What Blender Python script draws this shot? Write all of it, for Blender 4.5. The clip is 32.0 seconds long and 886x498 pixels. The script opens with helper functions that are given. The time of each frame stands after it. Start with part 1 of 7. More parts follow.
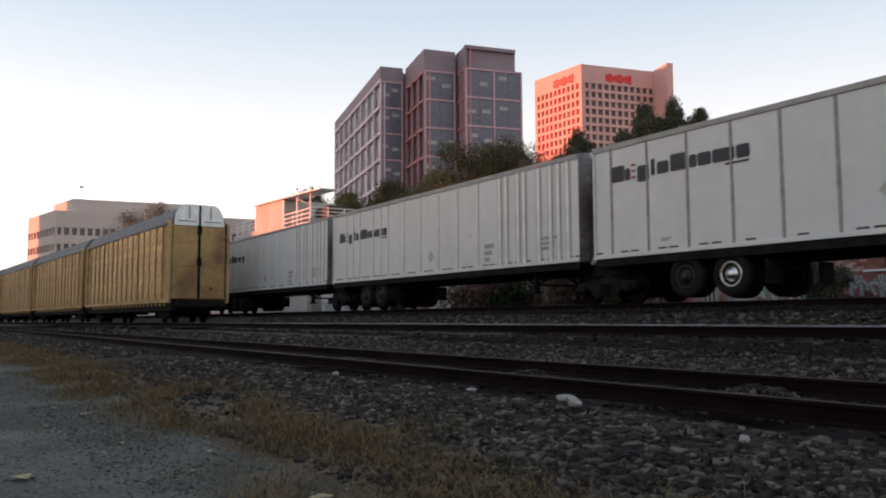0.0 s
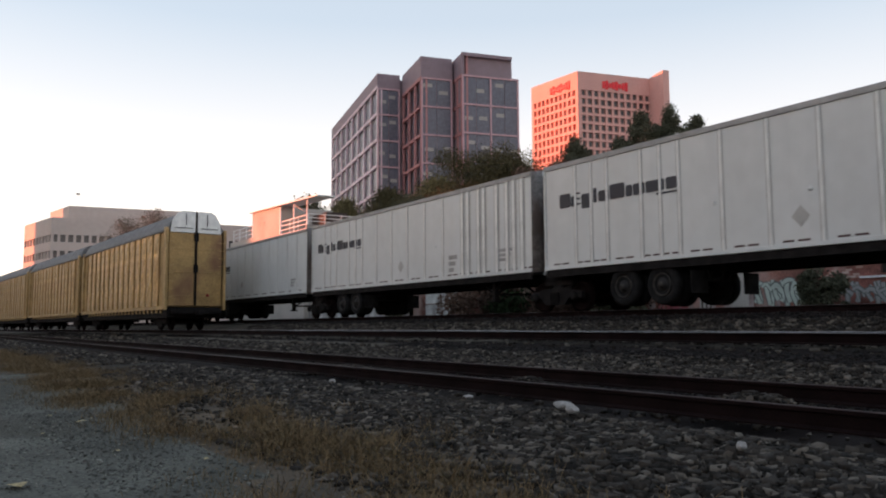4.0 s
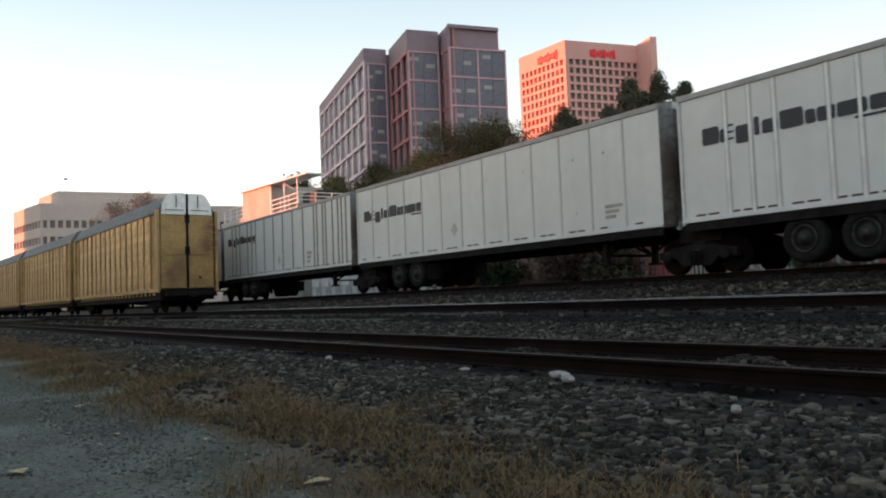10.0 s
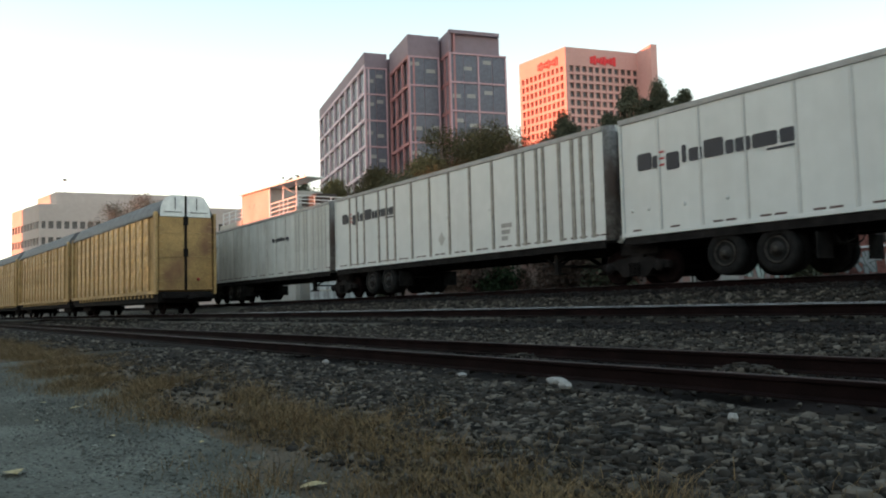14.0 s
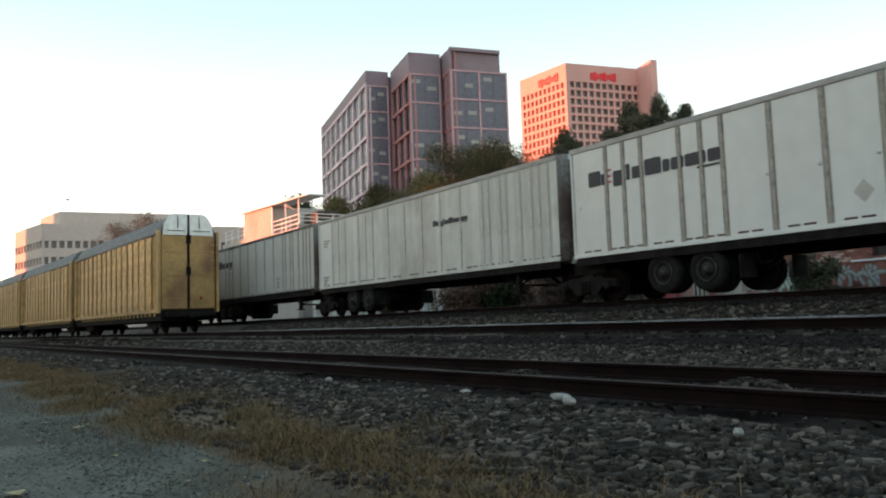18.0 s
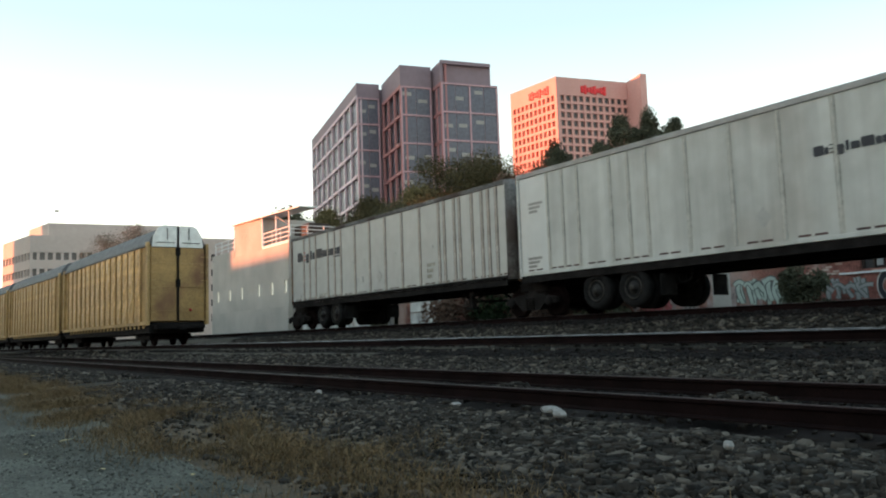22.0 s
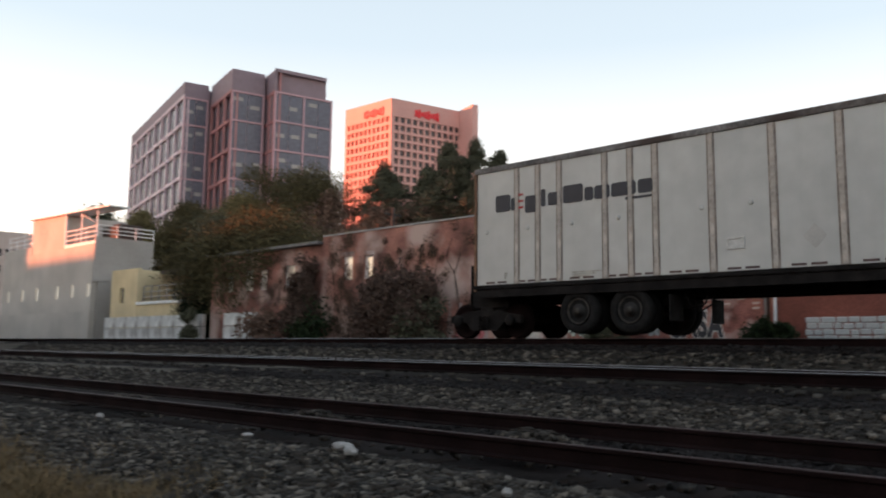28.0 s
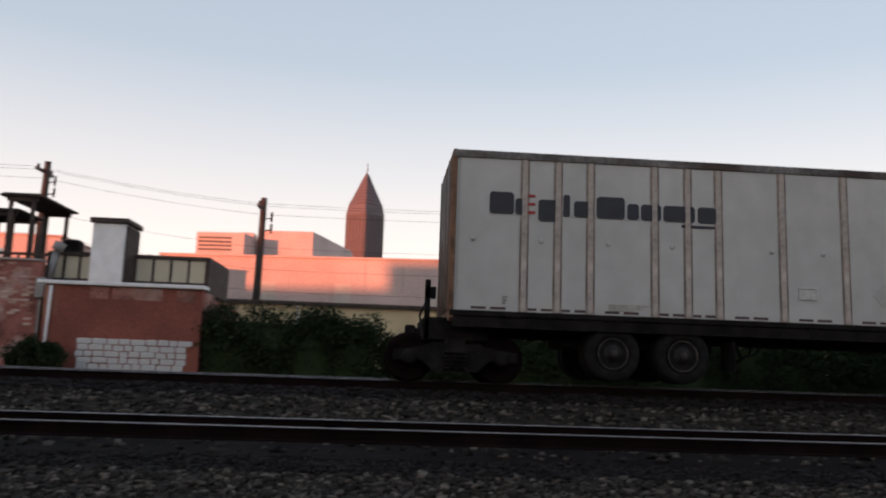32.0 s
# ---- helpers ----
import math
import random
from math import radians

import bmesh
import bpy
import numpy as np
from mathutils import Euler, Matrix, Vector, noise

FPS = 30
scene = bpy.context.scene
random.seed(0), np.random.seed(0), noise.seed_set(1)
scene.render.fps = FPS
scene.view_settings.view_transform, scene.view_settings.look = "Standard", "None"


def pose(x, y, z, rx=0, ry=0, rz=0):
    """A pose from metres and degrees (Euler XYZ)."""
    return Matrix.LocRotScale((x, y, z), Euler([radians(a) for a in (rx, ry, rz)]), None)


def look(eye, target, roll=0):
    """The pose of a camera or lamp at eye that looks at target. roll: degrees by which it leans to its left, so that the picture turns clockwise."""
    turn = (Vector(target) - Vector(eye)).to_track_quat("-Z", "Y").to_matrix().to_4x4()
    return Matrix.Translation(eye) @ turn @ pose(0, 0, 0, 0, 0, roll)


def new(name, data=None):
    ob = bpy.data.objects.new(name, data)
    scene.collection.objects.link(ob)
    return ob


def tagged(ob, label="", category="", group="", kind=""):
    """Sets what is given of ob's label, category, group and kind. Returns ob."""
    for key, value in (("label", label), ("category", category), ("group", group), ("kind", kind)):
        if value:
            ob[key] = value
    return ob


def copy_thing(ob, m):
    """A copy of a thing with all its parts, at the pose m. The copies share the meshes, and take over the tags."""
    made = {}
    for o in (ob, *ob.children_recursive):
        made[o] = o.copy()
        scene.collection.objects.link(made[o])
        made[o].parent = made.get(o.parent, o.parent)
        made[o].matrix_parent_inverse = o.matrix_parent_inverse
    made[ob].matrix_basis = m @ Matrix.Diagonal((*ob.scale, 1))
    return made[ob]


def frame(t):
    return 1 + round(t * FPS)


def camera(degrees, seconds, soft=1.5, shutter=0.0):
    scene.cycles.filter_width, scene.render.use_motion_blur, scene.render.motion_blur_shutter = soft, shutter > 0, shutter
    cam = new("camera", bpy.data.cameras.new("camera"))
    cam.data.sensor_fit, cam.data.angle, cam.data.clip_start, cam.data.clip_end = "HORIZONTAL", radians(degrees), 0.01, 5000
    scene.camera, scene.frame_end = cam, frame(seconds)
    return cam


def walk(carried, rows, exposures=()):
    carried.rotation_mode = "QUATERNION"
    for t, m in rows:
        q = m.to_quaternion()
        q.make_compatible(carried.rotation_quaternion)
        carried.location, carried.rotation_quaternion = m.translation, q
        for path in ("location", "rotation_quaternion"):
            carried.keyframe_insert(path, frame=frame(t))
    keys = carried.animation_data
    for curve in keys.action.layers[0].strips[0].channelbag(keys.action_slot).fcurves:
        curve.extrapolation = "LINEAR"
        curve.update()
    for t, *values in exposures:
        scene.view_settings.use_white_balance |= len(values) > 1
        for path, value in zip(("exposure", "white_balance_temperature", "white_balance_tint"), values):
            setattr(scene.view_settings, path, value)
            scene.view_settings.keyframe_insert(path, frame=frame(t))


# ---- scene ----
cam = camera(57.83, 32.0, soft=2.0, shutter=0.4)
PATH = [
    (0.0, pose(0.00, 0.00, 0.85, 94.96, 0.30, 56.89)),
    (0.5, pose(0.00, 0.00, 0.85, 95.06, 0.33, 56.88)),
    (1.0, pose(0.00, 0.00, 0.85, 95.13, 0.34, 56.88)),
    (1.5, pose(0.00, 0.00, 0.85, 95.09, 0.30, 56.88)),
    (2.0, pose(0.00, 0.00, 0.85, 95.00, 0.17, 56.90)),
    (2.5, pose(0.00, 0.00, 0.85, 95.01, 0.31, 56.88)),
    (3.0, pose(0.00, 0.00, 0.85, 95.05, 0.23, 56.89)),
    (3.5, pose(0.00, 0.00, 0.85, 95.36, 0.50, 56.65)),
    (5.5, pose(0.00, 0.00, 0.85, 95.51, -0.23, 56.96)),
    (6.0, pose(0.00, 0.00, 0.85, 95.55, -0.27, 56.95)),
    (6.5, pose(0.00, 0.00, 0.85, 95.27, 0.15, 56.99)),
    (7.0, pose(0.00, 0.00, 0.85, 95.74, 0.23, 57.09)),
    (7.5, pose(0.00, 0.00, 0.85, 95.61, 0.37, 56.93)),
    (8.0, pose(0.00, 0.00, 0.85, 96.35, 0.35, 57.20)),
    (8.5, pose(0.00, 0.00, 0.85, 94.16, 1.17, 56.81)),
    (9.0, pose(0.00, 0.00, 0.85, 94.03, 1.66, 56.46)),
    (9.5, pose(0.00, 0.00, 0.85, 93.93, 2.03, 56.34)),
    (10.0, pose(0.00, 0.00, 0.85, 93.58, 2.16, 56.26)),
    (10.5, pose(0.00, 0.00, 0.85, 93.72, 2.21, 56.25)),
    (11.0, pose(0.00, 0.00, 0.85, 93.75, 2.12, 56.25)),
    (11.5, pose(0.00, 0.00, 0.85, 93.68, 2.18, 56.26)),
    (12.0, pose(0.00, 0.00, 0.85, 93.61, 2.18, 56.27)),
    (12.5, pose(0.00, 0.00, 0.85, 93.45, 2.12, 56.24)),
    (13.0, pose(0.00, 0.00, 0.85, 93.52, 2.02, 56.16)),
    (13.5, pose(0.00, 0.00, 0.85, 93.67, 1.83, 56.14)),
    (14.0, pose(0.00, 0.00, 0.85, 93.93, 1.55, 56.11)),
    (14.5, pose(0.00, 0.00, 0.85, 93.75, 1.50, 56.10)),
    (16.5, pose(0.00, 0.00, 0.85, 94.18, 1.56, 56.35)),
    (17.0, pose(0.00, 0.00, 0.85, 94.62, 1.74, 56.53)),
    (17.5, pose(0.00, 0.00, 0.85, 94.42, 1.96, 56.37)),
    (18.0, pose(0.00, 0.00, 0.85, 95.11, 1.99, 56.32)),
    (18.5, pose(0.00, 0.00, 0.85, 96.32, 2.02, 55.68)),
    (19.0, pose(0.00, 0.00, 0.85, 95.04, 2.11, 55.93)),
    (19.5, pose(0.00, 0.00, 0.85, 95.14, 2.02, 55.98)),
    (20.0, pose(0.00, 0.00, 0.85, 95.17, 2.02, 55.98)),
    (20.5, pose(0.00, 0.00, 0.85, 95.40, 2.01, 55.89)),
    (21.0, pose(0.00, 0.00, 0.85, 95.78, 1.99, 55.73)),
    (21.5, pose(0.00, 0.00, 0.85, 95.88, 1.90, 55.69)),
    (22.0, pose(0.00, 0.00, 0.85, 95.97, 1.96, 55.64)),
    (22.5, pose(0.00, 0.00, 0.85, 96.09, 1.96, 55.57)),
    (23.0, pose(0.00, 0.00, 0.85, 96.74, 2.03, 55.30)),
    (23.5, pose(0.00, 0.00, 0.85, 97.96, 2.04, 54.71)),
    (24.0, pose(0.00, 0.00, 0.85, 97.20, 1.92, 54.95)),
    (24.5, pose(0.00, 0.00, 0.85, 97.11, 1.85, 54.94)),
    (26.5, pose(-0.01, 0.00, 0.84, 99.46, 1.63, 53.49)),
    (27.0, pose(0.01, 0.01, 0.86, 98.98, 0.81, 52.95)),
    (27.5, pose(0.047, 0.056, 0.888, 97.408, 0.260, 49.230)),
    (28.0, pose(0.013, 0.213, 0.977, 97.035, -0.619, 42.860)),
    (28.5, pose(0.033, 0.300, 1.037, 96.959, -3.632, 37.181)),
    (29.0, pose(0.003, 0.366, 1.068, 98.083, -2.676, 32.132)),
    (29.5, pose(0.001, 0.487, 1.124, 98.633, -2.176, 26.758)),
    (30.0, pose(-0.030, 0.677, 1.260, 101.313, -0.656, 19.484)),
    (30.5, pose(0.023, 0.736, 1.197, 98.699, -1.892, 14.689)),
    (31.0, pose(0.107, 0.875, 1.244, 99.015, -2.849, 7.595)),
    (31.5, pose(0.257, 1.008, 1.390, 97.732, -2.074, 1.725)),
    (32.0, pose(0.306, 1.101, 1.485, 98.409, -1.930, -4.556)),
]
EXPOSURES = [(0.0, 1.36, 6800, 12), (8.0, 1.36, 6800, 12), (9.5, 1.46, 6750, 5), (12.5, 1.72, 6700, -3), (19.0, 1.72, 6700, -5), (23.0, 1.72, 6600, -6), (24.0, 1.30, 6950, 9),
             (27.0, 1.28, 6900, 14), (28.0, 1.6, 7000, 9), (28.5, 1.75, 7000, 6), (29.0, 1.68, 7050, 3), (30.0, 1.14, 6900, 9), (31.0, 1.06, 6900, 13), (32.0, 1.08, 6850, 14)]
walk(cam, PATH, EXPOSURES)

# ---- light ----
SUN_EL, SUN_AZ = 2.6, 135.0      # degrees; azimuth of the sun as a yaw from +y, to the left
BEHIND_H = 12.4
sky_world = bpy.data.worlds.new("sky")
scene.world = sky_world
sky_world.use_nodes = True
wn = sky_world.node_tree.nodes
wl = sky_world.node_tree.links
sky = wn.new("ShaderNodeTexSky")
sky.sky_type = "NISHITA"
sky.sun_disc = False
sky.sun_elevation = radians(SUN_EL)
sky.sun_rotation = radians(-SUN_AZ)
sky.air_density, sky.dust_density, sky.ozone_density = 1.0, 2.2, 1.6
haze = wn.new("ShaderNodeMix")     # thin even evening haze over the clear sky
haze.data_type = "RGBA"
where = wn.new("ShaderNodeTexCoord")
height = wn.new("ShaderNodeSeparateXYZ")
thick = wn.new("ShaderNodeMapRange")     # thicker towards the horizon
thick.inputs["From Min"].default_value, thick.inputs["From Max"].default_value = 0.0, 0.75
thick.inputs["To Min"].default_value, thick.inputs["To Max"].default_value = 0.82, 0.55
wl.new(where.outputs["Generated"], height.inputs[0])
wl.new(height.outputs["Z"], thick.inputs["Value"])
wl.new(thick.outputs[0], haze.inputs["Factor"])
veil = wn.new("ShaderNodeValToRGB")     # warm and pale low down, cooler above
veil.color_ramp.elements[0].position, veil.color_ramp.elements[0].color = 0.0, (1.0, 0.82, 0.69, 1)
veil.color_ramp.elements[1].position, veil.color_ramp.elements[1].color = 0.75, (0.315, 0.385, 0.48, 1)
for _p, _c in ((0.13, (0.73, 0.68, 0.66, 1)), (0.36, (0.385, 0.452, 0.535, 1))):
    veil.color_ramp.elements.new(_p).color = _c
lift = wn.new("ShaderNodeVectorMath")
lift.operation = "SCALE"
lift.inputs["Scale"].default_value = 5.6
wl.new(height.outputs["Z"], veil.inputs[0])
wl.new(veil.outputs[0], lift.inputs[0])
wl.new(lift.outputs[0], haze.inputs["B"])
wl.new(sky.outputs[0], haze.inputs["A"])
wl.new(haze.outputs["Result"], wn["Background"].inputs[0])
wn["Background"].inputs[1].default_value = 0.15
sun_data = bpy.data.lights.new("sun", "SUN")
sun_data.energy, sun_data.angle, sun_data.color = 3.7, radians(0.6), (1.0, 0.26, 0.13)
sun = new("sun", sun_data)
_az = radians(SUN_AZ)
_to_sun = Vector((-math.sin(_az) * math.cos(radians(SUN_EL)), math.cos(_az) * math.cos(radians(SUN_EL)), math.sin(radians(SUN_EL))))
sun.matrix_world = look(_to_sun * 500, (0, 0, 0))

# ---- materials ----
def mat(name, base, rough=0.7, metal=0.0, spread=0.15, scale=3.0, fine=40.0, bump=0.15, tint=None, amount=0.5, spec=0.5, streak=0.0, bump_scale=0.02):
    """A surface with colour varied at two scales: broad stains (scale, a cell in 1/metres) and fine grain."""
    m = bpy.data.materials.new(name)
    m.use_nodes = True
    nt = m.node_tree
    n, l = nt.nodes, nt.links
    p = n["Principled BSDF"]
    p.inputs["Roughness"].default_value, p.inputs["Metallic"].default_value = rough, metal
    p.inputs["Specular IOR Level"].default_value = spec
    co = n.new("ShaderNodeTexCoord")
    big, small = n.new("ShaderNodeTexNoise"), n.new("ShaderNodeTexNoise")
    for tex, s, d in ((big, scale, 6), (small, fine, 4)):
        tex.inputs["Scale"].default_value, tex.inputs["Detail"].default_value = s, d
        l.new(co.outputs["Object"], tex.inputs["Vector"])
    ramp = n.new("ShaderNodeValToRGB")
    dark = [c * (1 - spread * 1.6) for c in base]
    lite = [min(1, c * (1 + spread)) for c in base]
    ramp.color_ramp.elements[0].position, ramp.color_ramp.elements[0].color = 0.3, (*dark, 1)
    ramp.color_ramp.elements[1].position, ramp.color_ramp.elements[1].color = 0.72, (*lite, 1)
    l.new(big.outputs["Fac"], ramp.inputs[0])
    mix = n.new("ShaderNodeMix")
    mix.data_type, mix.blend_type = "RGBA", "OVERLAY"
    mix.inputs["Factor"].default_value = min(1, spread * 2.5)
    l.new(ramp.outputs[0], mix.inputs["A"])
    l.new(small.outputs["Fac"], mix.inputs["B"])
    out = mix.outputs["Result"]
    if tint:
        stain = n.new("ShaderNodeTexNoise")
        stain.inputs["Scale"].default_value, stain.inputs["Detail"].default_value = scale * 0.6, 8
        off = n.new("ShaderNodeVectorMath")
        off.operation = "ADD"
        off.inputs[1].default_value = (7.3, 2.1, 5.5)
        l.new(co.outputs["Object"], off.inputs[0])
        l.new(off.outputs[0], stain.inputs["Vector"])
        edge = n.new("ShaderNodeValToRGB")
        edge.color_ramp.elements[0].position, edge.color_ramp.elements[1].position = 0.62 - 0.3 * amount, 0.72 - 0.2 * amount
        l.new(stain.outputs["Fac"], edge.inputs[0])
        mx = n.new("ShaderNodeMix")
        mx.data_type = "RGBA"
        l.new(edge.outputs[0], mx.inputs["Factor"])
        l.new(out, mx.inputs["A"])
        mx.inputs["B"].default_value = (*tint, 1)
        out = mx.outputs["Result"]
    if streak:     # rain-washed dirt running down
        run = n.new("ShaderNodeTexNoise")
        run.inputs["Scale"].default_value, run.inputs["Detail"].default_value = 1.0, 5
        tall = n.new("ShaderNodeVectorMath")
        tall.operation = "MULTIPLY"
        tall.inputs[1].default_value = (2.4, 2.4, 0.2)
        l.new(co.outputs["Object"], tall.inputs[0])
        l.new(tall.outputs[0], run.inputs["Vector"])
        soft = n.new("ShaderNodeMapRange")
        soft.inputs["From Min"].default_value, soft.inputs["From Max"].default_value = 0.38, 0.72
        soft.inputs["To Min"].default_value, soft.inputs["To Max"].default_value = 1.0, 1.0 - streak
        l.new(run.outputs["Fac"], soft.inputs["Value"])
        wash = n.new("ShaderNodeVectorMath")
        wash.operation = "SCALE"
        l.new(out, wash.inputs[0])
        l.new(soft.outputs[0], wash.inputs["Scale"])
        out = wash.outputs[0]
    l.new(out, p.inputs["Base Color"])
    if bump:
        b = n.new("ShaderNodeBump")
        b.inputs["Strength"].default_value, b.inputs["Distance"].default_value = bump, bump_scale
        l.new(small.outputs["Fac"], b.inputs["Height"])
        l.new(b.outputs[0], p.inputs["Normal"])
    return m


def varied(name, a, b, rough=0.9, island=True, knee=None):
    """For heaps of pieces: each piece takes its own shade between a and b."""
    m = bpy.data.materials.new(name)
    m.use_nodes = True
    n, l = m.node_tree.nodes, m.node_tree.links
    p = n["Principled BSDF"]
    p.inputs["Roughness"].default_value = rough
    p.inputs["Specular IOR Level"].default_value = 0.25
    g = n.new("ShaderNodeNewGeometry") if island else n.new("ShaderNodeObjectInfo")
    ramp = n.new("ShaderNodeValToRGB")
    ramp.color_ramp.elements[0].color, ramp.color_ramp.elements[1].color = (*a, 1), (*b, 1)
    if knee:
        e = ramp.color_ramp.elements.new(knee[0])
        e.color = (*knee[1], 1)
    l.new(g.outputs["Random Per Island" if island else "Random"], ramp.inputs[0])
    tex = n.new("ShaderNodeTexNoise")
    tex.inputs["Scale"].default_value, tex.inputs["Detail"].default_value = 25, 3
    co = n.new("ShaderNodeTexCoord")
    l.new(co.outputs["Object"], tex.inputs["Vector"])
    mix = n.new("ShaderNodeMix")
    mix.data_type, mix.blend_type = "RGBA", "OVERLAY"
    mix.inputs["Factor"].default_value = 0.4
    l.new(ramp.outputs[0], mix.inputs["A"])
    l.new(tex.outputs["Fac"], mix.inputs["B"])
    l.new(mix.outputs["Result"], p.inputs["Base Color"])
    return m


M_ASPHALT = mat("asphalt", (0.12, 0.122, 0.107), 0.95, spread=0.35, scale=0.9, fine=30, bump=1.0, spec=0.1, tint=(0.085, 0.085, 0.072), amount=0.5, bump_scale=0.04)
M_EARTH = mat("earth", (0.114, 0.09, 0.067), 0.95, spread=0.35, scale=1.4, fine=60, bump=0.6, spec=0.1, tint=(0.072, 0.06, 0.048), amount=0.4)
M_BALLAST_BED = mat("ballast_bed", (0.029, 0.025, 0.02), 0.95, spread=0.35, scale=1.5, fine=28, bump=0.8, spec=0.15)
M_STONE = varied("ballast_stone", (0.0078, 0.0066, 0.0056), (0.148, 0.127, 0.105), knee=(0.74, (0.045, 0.0372, 0.0305)))
M_BED_DARK = mat("dark_bed", (0.0144, 0.0108, 0.0102), 0.95, spread=0.3, scale=1.5, fine=28, bump=0.6, spec=0.08)
M_PALE = mat("pale_stone", (0.288, 0.276, 0.264), 0.8, spread=0.15, scale=9)
M_RAIL = mat("rail_rust", (0.0102, 0.005, 0.0049), 0.9, spread=0.35, scale=2, fine=50, bump=0.2, spec=0.08)
M_RAILTOP = mat("rail_top", (0.36, 0.336, 0.336), 0.45, 0.8, spread=0.15, scale=4)
M_RAILTOP_DULL = mat("rail_top_dull", (0.042, 0.024, 0.022), 0.6, spread=0.3, scale=3, spec=0.15)
M_TIE = mat("tie_wood", (0.022, 0.0156, 0.0132), 0.95, spread=0.3, scale=2, fine=30, spec=0.05)
M_TRAILER = mat("trailer_paint", (0.612, 0.63, 0.624), 0.38, spread=0.05, scale=0.4, fine=2.5, bump=0.0, spec=0.5, streak=0.05)
M_TRAILER_AGED = mat("trailer_paint_aged", (0.485, 0.492, 0.476), 0.4, spread=0.06, scale=0.45, fine=2.5, bump=0.0, spec=0.45, streak=0.06)
M_TRAILER_DULL = mat("trailer_paint_dull", (0.588, 0.588, 0.558), 0.5, spread=0.08, scale=0.5, fine=2.5, bump=0.0, spec=0.4, tint=(0.432, 0.408, 0.372), amount=0.12, streak=0.28)
# grime plus the shade of the turned-away nose, both in the base colour
M_GRIME_SHADE = mat("grimy_shaded_paint", (0.192, 0.18, 0.174), 0.8, spread=0.35, scale=1.4, fine=12, tint=(0.072, 0.054, 0.048), amount=0.5, spec=0.2)
# paints in the shade beside posts and ribs; also greys stencil marks
M_RIB_SHADE_GREY = mat("groove_shade_grey", (0.396, 0.378, 0.336), 0.75, spread=0.3, scale=1.1, fine=10, bump=0.02, spec=0.2)
M_POST_GROOVE = mat("dark_groove", (0.27, 0.23, 0.205), 0.8, spread=0.25, scale=1.4, fine=12, spec=0.2)
M_POST_RUST = mat("rust_stained_post", (0.44, 0.395, 0.355), 0.65, spread=0.15, scale=2.0, fine=14, tint=(0.36, 0.276, 0.228), amount=0.25, spec=0.25)
# paler than the panels: the posts' highlight is put into the colour
M_POST_BRIGHT = mat("highlight_post", (0.744, 0.744, 0.72), 0.45, spread=0.12, scale=1.4, fine=14, bump=0.02)
M_POST = mat("trailer_post", (0.6, 0.6, 0.576), 0.5, spread=0.12, scale=1.2, fine=14, bump=0.03)
M_POST_DULL = mat("dull_post", (0.52, 0.505, 0.465), 0.6, spread=0.12, scale=1.6, fine=12, bump=0.02, spec=0.3)
M_TRIM = mat("trailer_trim", (0.288, 0.288, 0.288), 0.5, 0.3, spread=0.15, scale=2)
M_RUSTY = mat("rusty_steel", (0.192, 0.102, 0.06), 0.85, spread=0.35, scale=3, fine=25)
M_BLACK = mat("black_steel", (0.0145, 0.0125, 0.0122), 0.85, spread=0.4, scale=3, spec=0.12)
M_TYRE = mat("tyre_rubber", (0.0168, 0.0162, 0.0162), 0.95, spread=0.25, scale=6, spec=0.1)
M_RIM_EDGE = mat("rim_edge", (0.056, 0.05, 0.045), 0.7, 0.0, spread=0.4, scale=5, spec=0.2)
M_RIM = mat("wheel_rim", (0.026, 0.024, 0.023), 0.7, 0.0, spread=0.35, scale=5, spec=0.2)
M_INK = mat("dark_lettering", (0.024, 0.026, 0.036), 0.6, spread=0.1)
M_RED = mat("red_mark", (0.36, 0.024, 0.024), 0.5, spread=0.1)
M_GOLD = mat("autorack_paint", (0.444, 0.288, 0.12), 0.6, spread=0.2, scale=0.9, fine=14, tint=(0.24, 0.144, 0.066), amount=0.3)
M_GOLD_END = mat("autorack_door", (0.396, 0.246, 0.09), 0.6, spread=0.2, scale=0.9, fine=14, tint=(0.204, 0.102, 0.048), amount=0.35)
M_WHITE_END = mat("autorack_white", (0.84, 0.84, 0.816), 0.6, spread=0.1)
M_ROOF = mat("roof_steel", (0.15, 0.15, 0.155), 0.65, 0.2, spread=0.2)
M_BRICK = mat("old_brick", (0.315, 0.138, 0.108), 0.9, spread=0.5, scale=0.7, fine=16, tint=(0.48, 0.355, 0.315), amount=0.45)
M_BRICK_RED = mat("red_brick", (0.252, 0.079, 0.056), 0.9, spread=0.2, scale=0.6, fine=20, tint=(0.324, 0.144, 0.096), amount=0.3)
M_GREY_WALL = mat("grey_render", (0.48, 0.45, 0.414), 0.85, spread=0.1, scale=0.4, fine=14)
M_CREAM = mat("cream_render", (0.66, 0.54, 0.336), 0.85, spread=0.12, scale=0.6)
M_YELLOW = mat("yellow_wall", (0.35, 0.24, 0.098), 0.85, spread=0.15, scale=0.6)
M_WHITEWASH = mat("whitewash", (0.648, 0.648, 0.636), 0.85, spread=0.2, scale=1.6, tint=(0.336, 0.312, 0.3), amount=0.5)
M_WHITE = mat("white_paint", (0.85, 0.85, 0.85), 0.6, spread=0.06)
M_PINK = mat("pink_stone", (0.684, 0.378, 0.336), 0.8, spread=0.06, scale=0.06, fine=1.0, bump=0)
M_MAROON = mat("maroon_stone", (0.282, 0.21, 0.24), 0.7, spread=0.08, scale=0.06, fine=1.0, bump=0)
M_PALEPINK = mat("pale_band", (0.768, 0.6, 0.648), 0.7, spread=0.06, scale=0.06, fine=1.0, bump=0)
